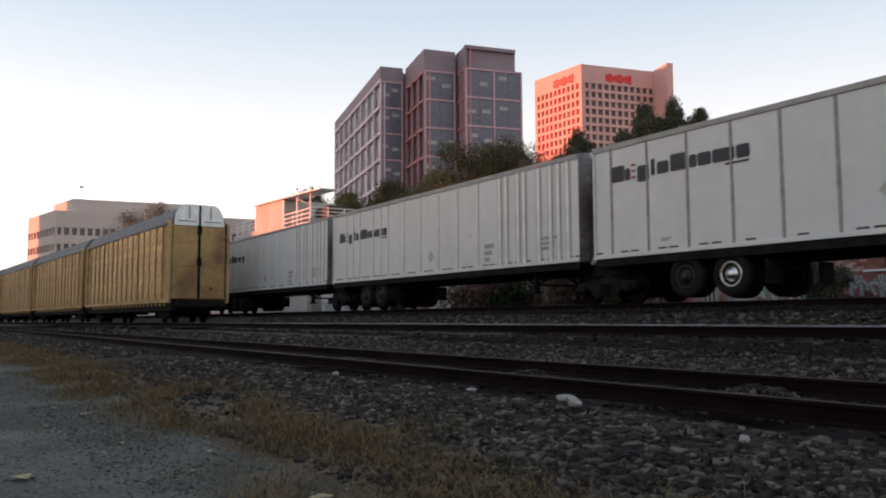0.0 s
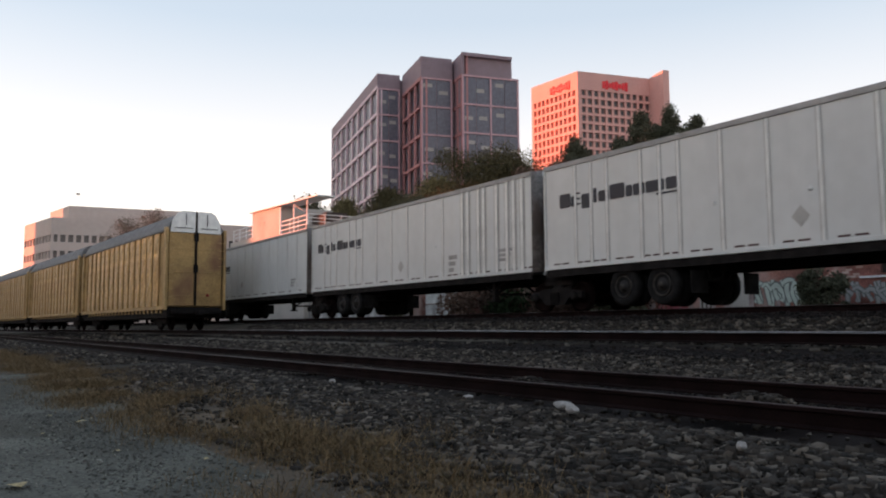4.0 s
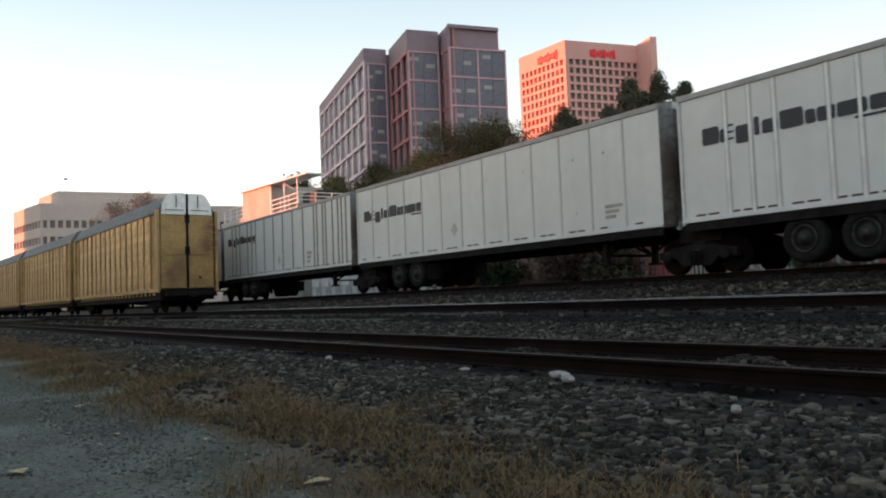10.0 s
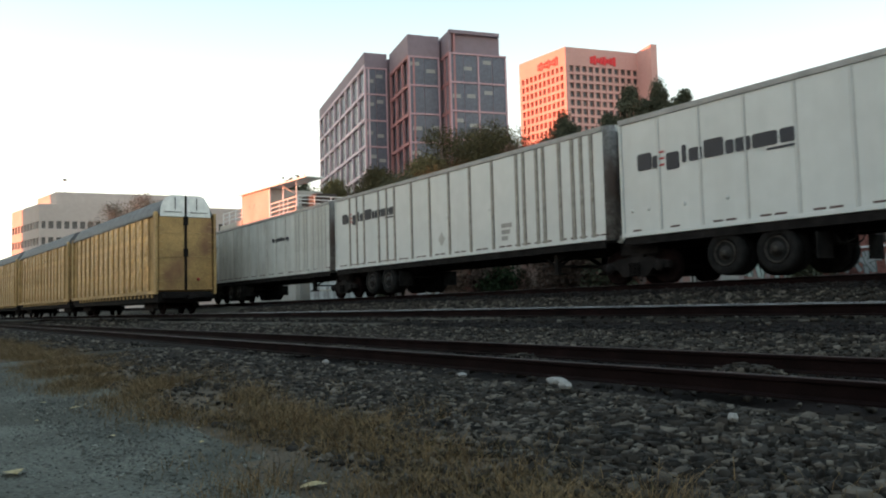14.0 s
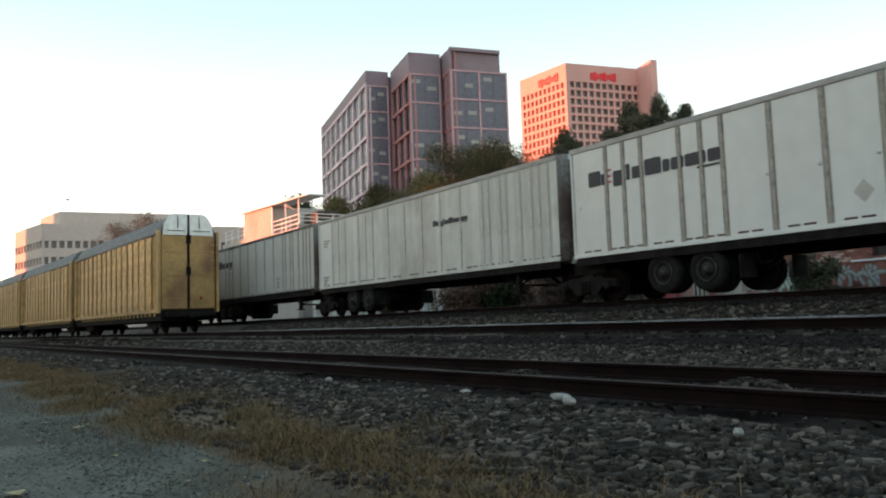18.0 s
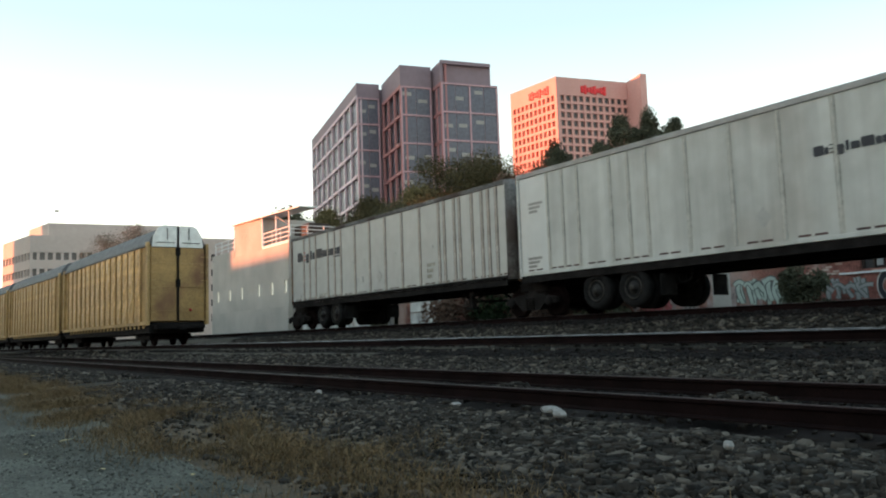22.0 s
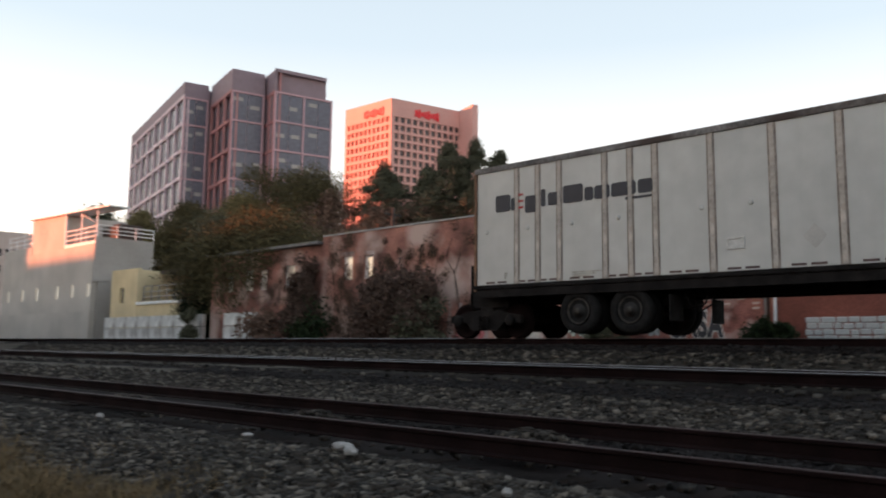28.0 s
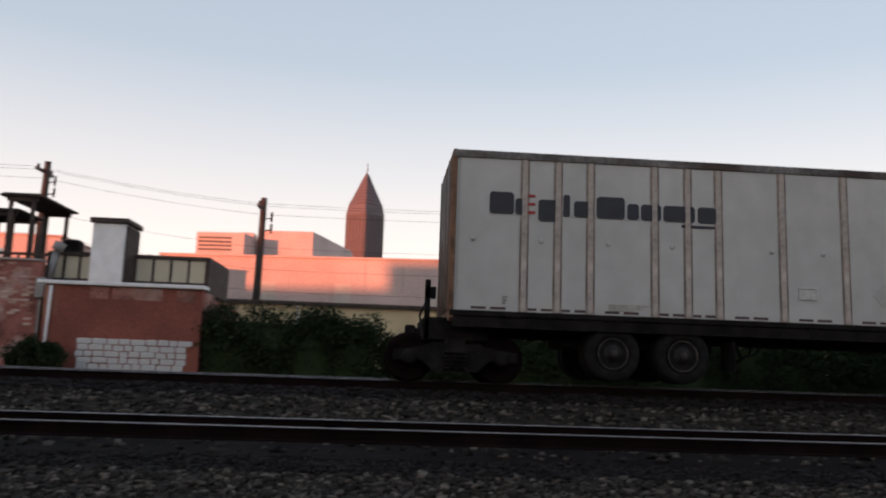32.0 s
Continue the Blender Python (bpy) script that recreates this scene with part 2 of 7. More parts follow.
M_OFFICE = mat("office_concrete", (0.6, 0.504, 0.456), 0.8, spread=0.06, scale=0.06, fine=1.0, bump=0)
M_GLASS = mat("dark_glass", (0.15, 0.15, 0.192), 0.3, 0.0, spread=0.25, scale=0.15, fine=2, bump=0, spec=0.45)
M_WAREHOUSE = mat("warehouse_wall", (0.5, 0.41, 0.39), 0.85, spread=0.12, scale=0.1, fine=3, bump=0)
M_TIMBER = mat("dark_timber", (0.06, 0.042, 0.036), 0.85, spread=0.3, scale=3)
M_WOODPOLE = mat("pole_wood", (0.036, 0.03, 0.026), 0.9, spread=0.3, scale=3)
M_LEAF = varied("leaf", (0.085, 0.075, 0.036), (0.225, 0.185, 0.09), 0.95)
M_LEAF_DARK = varied("leaf_dark", (0.045, 0.05, 0.034), (0.13, 0.132, 0.088), 0.9)
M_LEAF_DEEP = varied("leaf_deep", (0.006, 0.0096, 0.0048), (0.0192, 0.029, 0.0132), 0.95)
M_VINE = varied("vine_leaf", (0.05, 0.034, 0.028), (0.155, 0.1, 0.08), 0.9)
M_REFLECT = mat("dull_reflector", (0.06, 0.026, 0.024), 0.5, spread=0.3, scale=6)
M_LEAF_RED = varied("leaf_red", (0.09, 0.06, 0.046), (0.228, 0.144, 0.108), 0.9)
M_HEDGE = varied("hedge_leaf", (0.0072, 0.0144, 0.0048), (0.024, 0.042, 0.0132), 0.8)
M_BARK = mat("bark", (0.072, 0.054, 0.042), 0.95, spread=0.3, scale=4)
M_GRASS = varied("dry_grass", (0.06, 0.053, 0.024), (0.228, 0.15, 0.074), 0.95, knee=(0.4, (0.106, 0.07, 0.036)))
M_GOLD_PANEL = mat("autorack_panel", (0.54, 0.385, 0.18), 0.32, 0.5, spread=0.25, scale=2.2, fine=9, tint=(0.38, 0.25, 0.115), amount=0.4, bump=0.3, bump_scale=0.03)
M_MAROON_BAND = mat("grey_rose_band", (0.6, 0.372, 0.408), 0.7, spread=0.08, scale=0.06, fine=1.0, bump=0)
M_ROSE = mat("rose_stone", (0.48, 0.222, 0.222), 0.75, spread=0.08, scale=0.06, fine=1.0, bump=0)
M_BLIND = mat("pale_blind", (0.408, 0.384, 0.36), 0.8, spread=0.1, bump=0)
# paler base: part of the grazing sky reflection is put into the colour
M_GLASS_SKYTONE = mat("sky_toned_glass", (0.18, 0.18, 0.216), 0.25, 0.0, spread=0.25, scale=0.15, fine=2, bump=0, spec=0.6)
M_GLASS_FAR = mat("far_glass", (0.09, 0.082, 0.084), 0.25, spread=0.2, scale=0.3, bump=0)
M_GLASS_SKY = mat("window_glass", (0.85, 0.85, 0.85), 0.35, 1.0, spread=0.05, bump=0)
M_SHADE = mat("grey_shade", (0.36, 0.36, 0.36), 0.6, spread=0.05, bump=0)
M_SHADE_WHITE = mat("white_shade", (0.744, 0.72, 0.672), 0.7, spread=0.05, bump=0)
M_SIGN = mat("red_sign", (0.84, 0.024, 0.036), 0.4, spread=0.05, bump=0)
M_SPIRE = mat("far_granite", (0.12, 0.094, 0.103), 0.6, spread=0.05, scale=0.02, fine=0.5, bump=0)
M_SPIRE_DARK = mat("far_granite_dark", (0.072, 0.054, 0.06), 0.6, spread=0.05, scale=0.02, fine=0.5, bump=0)
# darker copy of the grey render with the unlit side's shade in it
M_GREY_SHADED = mat("grey_render_shaded", (0.348, 0.33, 0.314), 0.85, spread=0.1, scale=0.4, fine=14)
M_CREAM_PALE = mat("cream_panel", (0.6, 0.564, 0.432), 0.7, spread=0.06, scale=1.0)
M_BRICK_FLAKE = mat("flaking_brick", (0.324, 0.126, 0.102), 0.9, spread=0.4, scale=1.8, fine=20, tint=(0.48, 0.348, 0.318), amount=0.3)
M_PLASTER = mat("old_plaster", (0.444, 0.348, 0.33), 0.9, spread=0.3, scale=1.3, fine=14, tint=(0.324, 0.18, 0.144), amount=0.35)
M_SPRAY_RIM = mat("grey_spray_rim", (0.144, 0.162, 0.156), 0.7, spread=0.2)
M_BRICK_PIECE = varied("brick_piece", (0.264, 0.096, 0.066), (0.504, 0.324, 0.252), island=False)
M_BRICK_PALE = varied("brick_pale", (0.36, 0.175, 0.13), (0.60, 0.48, 0.42), island=False)
M_SPRAY_PALE = mat("pale_green_spray", (0.504, 0.576, 0.516), 0.7, spread=0.1)
M_SPRAY_WHITE = mat("white_spray", (0.54, 0.528, 0.504), 0.7, spread=0.1)
M_STONE_DARK = varied("dark_stone", (0.0036, 0.0029, 0.0029), (0.0192, 0.0144, 0.0132))
M_TWIG = varied("creeper_leaf", (0.036, 0.024, 0.0168), (0.132, 0.084, 0.06), 0.9)
M_GRIT = varied("grit", (0.06, 0.06, 0.055), (0.24, 0.24, 0.216), knee=(0.75, (0.096, 0.096, 0.086)))
M_SPRAY_RED = mat("red_spray", (0.48, 0.12, 0.144), 0.7, spread=0.1)
M_CHROME = mat("polished_rim", (0.744, 0.744, 0.72), 0.3, 1.0, spread=0.15, scale=8, bump=0.0)
M_POST_GREY = mat("weathered_post", (0.432, 0.402, 0.36), 0.7, spread=0.2, scale=1.6, fine=12, spec=0.25, streak=0.2)
# darker copy of the leaf: shade on the trees is in the colour
M_LEAF_SHADE = varied("olive_leaf_shaded", (0.042, 0.037, 0.018), (0.12, 0.1, 0.048), 0.95)
M_DUSTY = mat("dusty_ballast", (0.102, 0.09, 0.074), 0.95, spread=0.3, scale=0.8, fine=20, bump=0.6, spec=0.1)
# pink base colour stands in for the sunset mirrored in these panes
M_PANE_SUNSET = mat("sunset_toned_pane", (0.50, 0.285, 0.25), 0.5, spread=0.15, scale=0.3, bump=0)
M_PLACARD = mat("placard_grey", (0.42, 0.41, 0.39), 0.6, spread=0.1, scale=3)
M_TWIGS = varied("bare_twigs", (0.144, 0.12, 0.096), (0.312, 0.264, 0.21), 0.95)
M_RUST_STONE = mat("rusty_stone", (0.192, 0.072, 0.042), 0.9, spread=0.3, scale=9)
M_DEAD_LEAF = mat("dead_leaf", (0.36, 0.288, 0.144), 0.8, spread=0.2, scale=20)

M_PANE_GLOW = bpy.data.materials.new("glowing_pane")     # glow added to brighten the slit panes; no lamp behind them
M_PANE_GLOW.use_nodes = True
M_PANE_GLOW.node_tree.nodes["Principled BSDF"].inputs["Base Color"].default_value = (0.5, 0.48, 0.44, 1)
M_PANE_GLOW.node_tree.nodes["Principled BSDF"].inputs["Emission Color"].default_value = (1.0, 0.93, 0.82, 1)
M_PANE_GLOW.node_tree.nodes["Principled BSDF"].inputs["Emission Strength"].default_value = 0.16


# ---- building blocks ----
def thing(name, label, category, at=(0, 0, 0), yaw=0.0, kind="", group=""):
    ob = new(name)
    ob.empty_display_size = 0.3
    ob.matrix_basis = pose(*at, 0, 0, yaw)
    return tagged(ob, label, category, group, kind)


def mesh_of(name, bm, material):
    me = bpy.data.meshes.new(name)
    bm.to_mesh(me)
    bm.free()
    for m in (material if isinstance(material, (list, tuple)) else [material]):
        me.materials.append(m)
    return me


def part(name, bm, material, parent=None, label="", at=(0, 0, 0)):
    ob = new(name, mesh_of(name, bm, material))
    ob.location = at
    if parent is not None:
        ob.parent = parent
    if label:
        ob["label"] = label
    return ob


def shared(name, me, parent, m, label=""):
    ob = new(name, me)
    ob.parent = parent
    ob.matrix_basis = m
    if label:
        ob["label"] = label
    return ob


def box(bm, x0, x1, y0, y1, z0, z1, mi=0, bevel=0.0):
    vs = [bm.verts.new((x, y, z)) for x in (x0, x1) for y in (y0, y1) for z in (z0, z1)]
    fs = [bm.faces.new([vs[i] for i in q]) for q in ((0, 1, 3, 2), (4, 6, 7, 5), (0, 4, 5, 1), (2, 3, 7, 6), (0, 2, 6, 4), (1, 5, 7, 3))]
    for f in fs:
        f.material_index = mi
    if bevel:
        es = {e for f in fs for e in f.edges}
        bmesh.ops.bevel(bm, geom=list(es), offset=bevel, segments=1, affect="EDGES", profile=0.7)
    return fs


def boxes(*dims, bevel=0.0):
    bm = bmesh.new()
    for d in dims:
        box(bm, *d, bevel=bevel)
    return bm


def tube(bm, a, b, r0, r1=None, n=10, cap=True, mi=0):
    a, b = Vector(a), Vector(b)
    r1 = r0 if r1 is None else r1
    q = (b - a).to_track_quat("Z", "Y").to_matrix()
    rings = []
    for c, r in ((a, r0), (b, r1)):
        rings.append([bm.verts.new(c + q @ Vector((r * math.cos(2 * math.pi * i / n), r * math.sin(2 * math.pi * i / n), 0))) for i in range(n)])
    for i in range(n):
        f = bm.faces.new((rings[0][i], rings[0][(i + 1) % n], rings[1][(i + 1) % n], rings[1][i]))
        f.smooth, f.material_index = True, mi
    if cap:
        bm.faces.new(rings[0][::-1]).material_index = mi
        bm.faces.new(rings[1]).material_index = mi


def polytube(bm, pts, r, n=5):
    """One round bar through all the points."""
    rings = []
    for i, p in enumerate(pts):
        d = Vector(pts[min(i + 1, len(pts) - 1)]) - Vector(pts[max(i - 1, 0)])
        q = d.to_track_quat("Z", "Y").to_matrix()
        rings.append([bm.verts.new(Vector(p) + q @ Vector((r * math.cos(2 * math.pi * k / n), r * math.sin(2 * math.pi * k / n), 0))) for k in range(n)])
    for a, b in zip(rings, rings[1:]):
        for k in range(n):
            bm.faces.new((a[k], a[(k + 1) % n], b[(k + 1) % n], b[k])).smooth = True
    bm.faces.new(rings[0][::-1])
    bm.faces.new(rings[-1])


def ribbon(bm, pts, w, y0, y1):
    """A flat stroke along (x, z) points, standing upright between depths y0 (front) and y1."""
    L, R = [], []
    for i, p in enumerate(pts):
        a, b = pts[max(i - 1, 0)], pts[min(i + 1, len(pts) - 1)]
        dx, dz = b[0] - a[0], b[1] - a[1]
        s = w / 2 / max(1e-6, math.hypot(dx, dz))
        for side, lst in ((1, L), (-1, R)):
            lst.append([bm.verts.new((p[0] - dz * s * side, y, p[1] + dx * s * side)) for y in (y0, y1)])
    for i in range(len(pts) - 1):
        bm.faces.new((R[i][0], R[i + 1][0], L[i + 1][0], L[i][0]))
        bm.faces.new((L[i][0], L[i + 1][0], L[i + 1][1], L[i][1]))
        bm.faces.new((R[i][1], R[i + 1][1], R[i + 1][0], R[i][0]))
    for i in (0, -1):
        bm.faces.new((L[i][0], L[i][1], R[i][1], R[i][0]))


def lathe(bm, profile, n=24, axis="y", at=(0, 0, 0), cap=True):
    """Turns (radius, along) pairs about an axis through at."""
    rings = []
    for r, h in profile:
        ring = []
        for i in range(n):
            c, s = r * math.cos(2 * math.pi * i / n), r * math.sin(2 * math.pi * i / n)
            p = (c, h, s) if axis == "y" else (c, s, h)
            ring.append(bm.verts.new(Vector(p) + Vector(at)))
        rings.append(ring)
    for a, b in zip(rings, rings[1:]):
        for i in range(n):
            f = bm.faces.new((a[i], a[(i + 1) % n], b[(i + 1) % n], b[i]))
            f.smooth = True
    if cap:
        bm.faces.new(rings[0])
        bm.faces.new(rings[-1])


def prism(bm, pts, z0, z1, mi=0):
    """An upright prism over a plan outline."""
    lo, hi = [bm.verts.new((x, y, z0)) for x, y in pts], [bm.verts.new((x, y, z1)) for x, y in pts]
    k = len(pts)
    for i in range(k):
        bm.faces.new((lo[i], lo[(i + 1) % k], hi[(i + 1) % k], hi[i])).material_index = mi
    bm.faces.new(hi).material_index = mi
    bm.faces.new(lo[::-1]).material_index = mi


def wall_with_holes(bm, x0, x1, z0, z1, holes, depth, mi=0):
    """A wall in the plane y=0 facing -y, thick towards +y, with openings (xa, xb, za, zb) that go through it."""
    xs = sorted({x0, x1, *[v for h in holes for v in h[:2]]})
    zs = sorted({z0, z1, *[v for h in holes for v in h[2:]]})
    inside = lambda x, z: any(a < x < b and c < z < d for a, b, c, d in holes)
    vert = {}

    def v(i, j, k):
        if (i, j, k) not in vert:
            vert[i, j, k] = bm.verts.new((xs[i], depth * k, zs[j]))
        return vert[i, j, k]
    nx, nz = len(xs) - 1, len(zs) - 1
    solid = [[not inside((xs[i] + xs[i + 1]) / 2, (zs[j] + zs[j + 1]) / 2) for j in range(nz)] for i in range(nx)]
    fill = lambda i, j: 0 <= i < nx and 0 <= j < nz and solid[i][j]
    for i in range(nx):
        for j in range(nz):
            if not solid[i][j]:
                continue
            fs = [(v(i, j, 0), v(i + 1, j, 0), v(i + 1, j + 1, 0), v(i, j + 1, 0)), (v(i, j, 1), v(i, j + 1, 1), v(i + 1, j + 1, 1), v(i + 1, j, 1))]
            if not fill(i - 1, j):
                fs.append((v(i, j, 0), v(i, j + 1, 0), v(i, j + 1, 1), v(i, j, 1)))
            if not fill(i + 1, j):
                fs.append((v(i + 1, j, 0), v(i + 1, j, 1), v(i + 1, j + 1, 1), v(i + 1, j + 1, 0)))
            if not fill(i, j - 1):
                fs.append((v(i, j, 0), v(i, j, 1), v(i + 1, j, 1), v(i + 1, j, 0)))
            if not fill(i, j + 1):
                fs.append((v(i, j + 1, 0), v(i + 1, j + 1, 0), v(i + 1, j + 1, 1), v(i, j + 1, 1)))
            for q in fs:
                bm.faces.new(q).material_index = mi


# ---- ground ----
PROFILE = [(-3000, 0.0), (-60, 0.0), (1.9, 0.0), (2.9, 0.03), (3.6, 0.09), (4.4, 0.12), (4.75, 0.04), (5.2, -0.10), (7.85, -0.06), (8.3, 0.08), (8.8, 0.15),
           (9.4, 0.22), (10.0, 0.33), (10.4, 0.35), (10.8, 0.36), (13.0, 0.40), (13.6, 0.58), (14.6, 0.88), (15.3, 1.03), (18.1, 1.03), (19.2, 0.9), (24.0, 0.85), (40, 0.85), (3000, 0.85)]


def ground_z(y):
    return float(np.interp(y, [p[0] for p in PROFILE], [p[1] for p in PROFILE]))


def rough_ground(x, y):
    z = ground_z(y)
    if 2.2 < y < 19 and -60 < x < 40:
        z += 0.035 * noise.noise((x * 0.9, y * 0.9, 0.0)) + 0.02 * noise.noise((x * 2.7, y * 2.7, 4.0))
    return z


def ground():
    xs = [-3000, -800, -300, -160, -110] + [-80 + i for i in range(0, 50)] + [-30 + i * 0.4 for i in range(0, 126)] + [21 + i * 2 for i in range(12)] + [80, 160, 400, 3000]
    ys = [-3000, -300, -60, -20, -8, -3] + [-1.5 + 0.25 * i for i in range(0, 84)] + [20, 22, 24, 27, 32, 40, 60, 120, 400, 3000]
    verts = [(x, y, rough_ground(x, y)) for x in xs for y in ys]
    ny = len(ys)
    faces, mi = [], []
    for i in range(len(xs) - 1):
        for j in range(ny - 1):
            faces.append((i * ny + j, (i + 1) * ny + j, (i + 1) * ny + j + 1, i * ny + j + 1))
            yc = (ys[j] + ys[j + 1]) / 2
            edge = float(np.interp(xs[i], [-20, -10, -6.5, -3.7, -2], [1.5, 1.95, 1.9, 1.55, 1.1])) + 0.3 * noise.noise((xs[i] * 0.35, 0.0, 3.0))
            mi.append(4 if xs[i] < -17 and (8.2 < yc < 11.0 or 13.0 < yc < 15.0) else 0 if yc < edge else 1 if yc < 2.7 else 3 if 4.9 < yc < 8.1 or 9.9 < yc < 13.1 or 14.8 < yc < 18.0 else 2 if yc < 19 else 1)
    me = bpy.data.meshes.new("ground")
    me.from_pydata(verts, [], faces)
    for m in (M_ASPHALT, M_EARTH, M_BALLAST_BED, M_BED_DARK, M_DUSTY):
        me.materials.append(m)
    me.polygons.foreach_set("material_index", mi)
    me.polygons.foreach_set("use_smooth", [True] * len(faces))
    tagged(new("ground", me), "worn grey asphalt, dry earth and stone ballast beside the tracks", "ground", kind="structure")


ground()


def path_straight(y):
    return lambda x: y


def path_siding(y):
    """The storage track: straight, then easing towards the camera's side."""
    def f(x):
        d = max(0.0, -x - 37.0)
        return y - (d * d / 500.0 if d < 14.5 else 0.42 + 0.058 * (d - 14.5))
    return f


def rail_mesh(f, zt, x0, x1):
    sec = [(-0.075, -0.175), (0.075, -0.175), (0.075, -0.16), (0.012, -0.145), (0.012, -0.045), (0.036, -0.036), (0.036, -0.006), (0.028, 0.0), (-0.028, 0.0), (-0.036, -0.006), (-0.036, -0.036), (-0.012, -0.045), (-0.012, -0.145), (-0.075, -0.16)]
    bm = bmesh.new()
    n = int((x1 - x0) / 4)
    rows = []
    for i in range(n + 1):
        x = x0 + (x1 - x0) * i / n
        rows.append([bm.verts.new((x, f(x) + a, zt + b)) for a, b in sec])
    for a, b in zip(rows, rows[1:]):
        for k in range(len(sec)):
            fc = bm.faces.new((a[k], b[k], b[(k + 1) % len(sec)], a[(k + 1) % len(sec)]))
            fc.material_index = 1 if k in (7, 8) else 0
    return bm


def track(name, label, f, z_near, z_far, x0=-260, x1=120, tie_range=(-34, 14), tie_z=-0.19, top=None):
    top = top or M_RAILTOP
    t = thing(name, label, "railway track", kind="structure")
    part("rail", rail_mesh(lambda x: f(x) - 0.755, z_near, x0, x1), [M_RAIL, top], t)
    part("rail", rail_mesh(lambda x: f(x) + 0.755, z_far, x0, x1), [M_RAIL, top], t)
    me = mesh_of("tie", boxes((-0.11, 0.11, -1.3, 1.3, -0.16, 0.0), bevel=0.012), M_TIE)
    x = tie_range[0]
    z = (z_near + z_far) / 2 + tie_z + 0.015
    while x < tie_range[1]:
        shared("tie", me, t, pose(x, f(x), z + random.uniform(-0.015, 0.01), 0, 0, random.uniform(-1.5, 1.5)))
        x += 0.53
    return t


Y_SIDING, Y_MIDDLE, Y_MAIN = 6.65, 11.93, 16.68
Z_MAIN = 1.23
track("railway_track_1", "rusty siding track half sunk in grey ballast", path_straight(Y_SIDING), 0.20, 0.25, tie_z=-0.34, top=M_RAILTOP_DULL)
track("railway_track_2", "storage track with worn bright rail heads on ballast", path_siding(Y_MIDDLE), 0.71, 0.71, tie_z=-0.37)
track("railway_track_3", "main line track on raised ballast under the train", path_straight(Y_MAIN), Z_MAIN, Z_MAIN)


# ---- the passing train ----
SPEED, PITCH, REAR_AT_28 = 3.650, 16.54, -13.02
TRAILER_LEN = 16.2
ROAD_WHEELS = (3.01, 4.31)


def wheel_pair(bm, r, y):
    for s in (-1, 1):
        lathe(bm, [(0.10, s * y - 0.07 * s), (r - 0.12, s * y - 0.05 * s), (r + 0.025, s * y - 0.06 * s), (r + 0.025, s * y - 0.03 * s), (r, s * y - 0.02 * s), (r, s * y + 0.07 * s), (r - 0.06, s * y + 0.075 * s), (r - 0.12, s * y + 0.03 * s), (0.12, s * y + 0.05 * s), (0.09, s * y + 0.1 * s)], 28)
    tube(bm, (0, -y - 0.2, 0), (0, y + 0.2, 0), 0.08, n=12)


def add_bogie(parent):
    """Rail bogie that carries the tail of one trailer and the nose of the next."""
    b = new("rail_bogie")
    b.parent = parent
    b["label"] = "black cast steel rail bogie with two axles"
    b.matrix_basis = pose(0.16, 0, 0.43)
    for s in (-1, 1):
        bm = bmesh.new()
        y = s * 1.02
        pts = [(-1.12, -0.06), (-1.12, 0.12), (-0.75, 0.17), (-0.42, 0.24), (0.42, 0.24), (0.75, 0.17), (1.12, 0.12), (1.12, -0.06), (0.62, -0.04), (0.4, -0.24), (-0.4, -0.24), (-0.62, -0.04)]
        for a in (y - 0.07, y + 0.07):
            vs = [bm.verts.new((px, a, pz)) for px, pz in pts]
            bm.faces.new(vs)
        bm.verts.ensure_lookup_table()
        k = len(pts)
        for i in range(k):
            bm.faces.new((bm.verts[i], bm.verts[(i + 1) % k], bm.verts[k + (i + 1) % k], bm.verts[k + i]))
        bmesh.ops.recalc_face_normals(bm, faces=bm.faces)
        part("side_frame", bm, M_BLACK, b)
        for dx in (-0.14, 0.0, 0.14):
            bm = bmesh.new()
            for i in range(5):
                tube(bm, (dx, s * 1.12, -0.2 + 0.07 * i), (dx, s * 1.12, -0.165 + 0.07 * i), 0.055, n=8)
            part("spring", bm, M_BLACK, b)
        for dx in (-0.83, 0.83):
            bm = bmesh.new()
            lathe(bm, [(0.05, 0), (0.13, 0.0), (0.14, 0.06), (0.1, 0.1), (0.03, 0.11)], 12, at=(dx, 0, 0))
            for v in bm.verts:
                v.co.y = s * (1.08 + v.co.y)
            part("axle_box", bm, M_BLACK, b)
    part("bolster", boxes((-0.2, 0.2, -1.0, 1.0, 0.05, 0.34), bevel=0.03), M_BLACK, b)
    part("coupling_plate", boxes((-0.75, 0.6, -0.55, 0.55, 0.34, 0.55), (-0.9, -0.7, -0.12, 0.12, 0.2, 0.62), bevel=0.03), M_BLACK, b)
    part("saddle", boxes((-0.62, 0.62, -0.95, 0.95, 0.3, 0.74), (-0.5, 0.5, -0.9, 0.9, -0.2, 0.3), bevel=0.04), M_BLACK, b)
    spins = []
    for dx in (-0.83, 0.83):
        bm = bmesh.new()
        wheel_pair(bm, 0.43, 0.755)
        w = part("wheelset", bm, M_RAIL, b, "rusty flanged steel wheels on an axle", (dx, 0, 0))
        spins.append(w)
    return spins


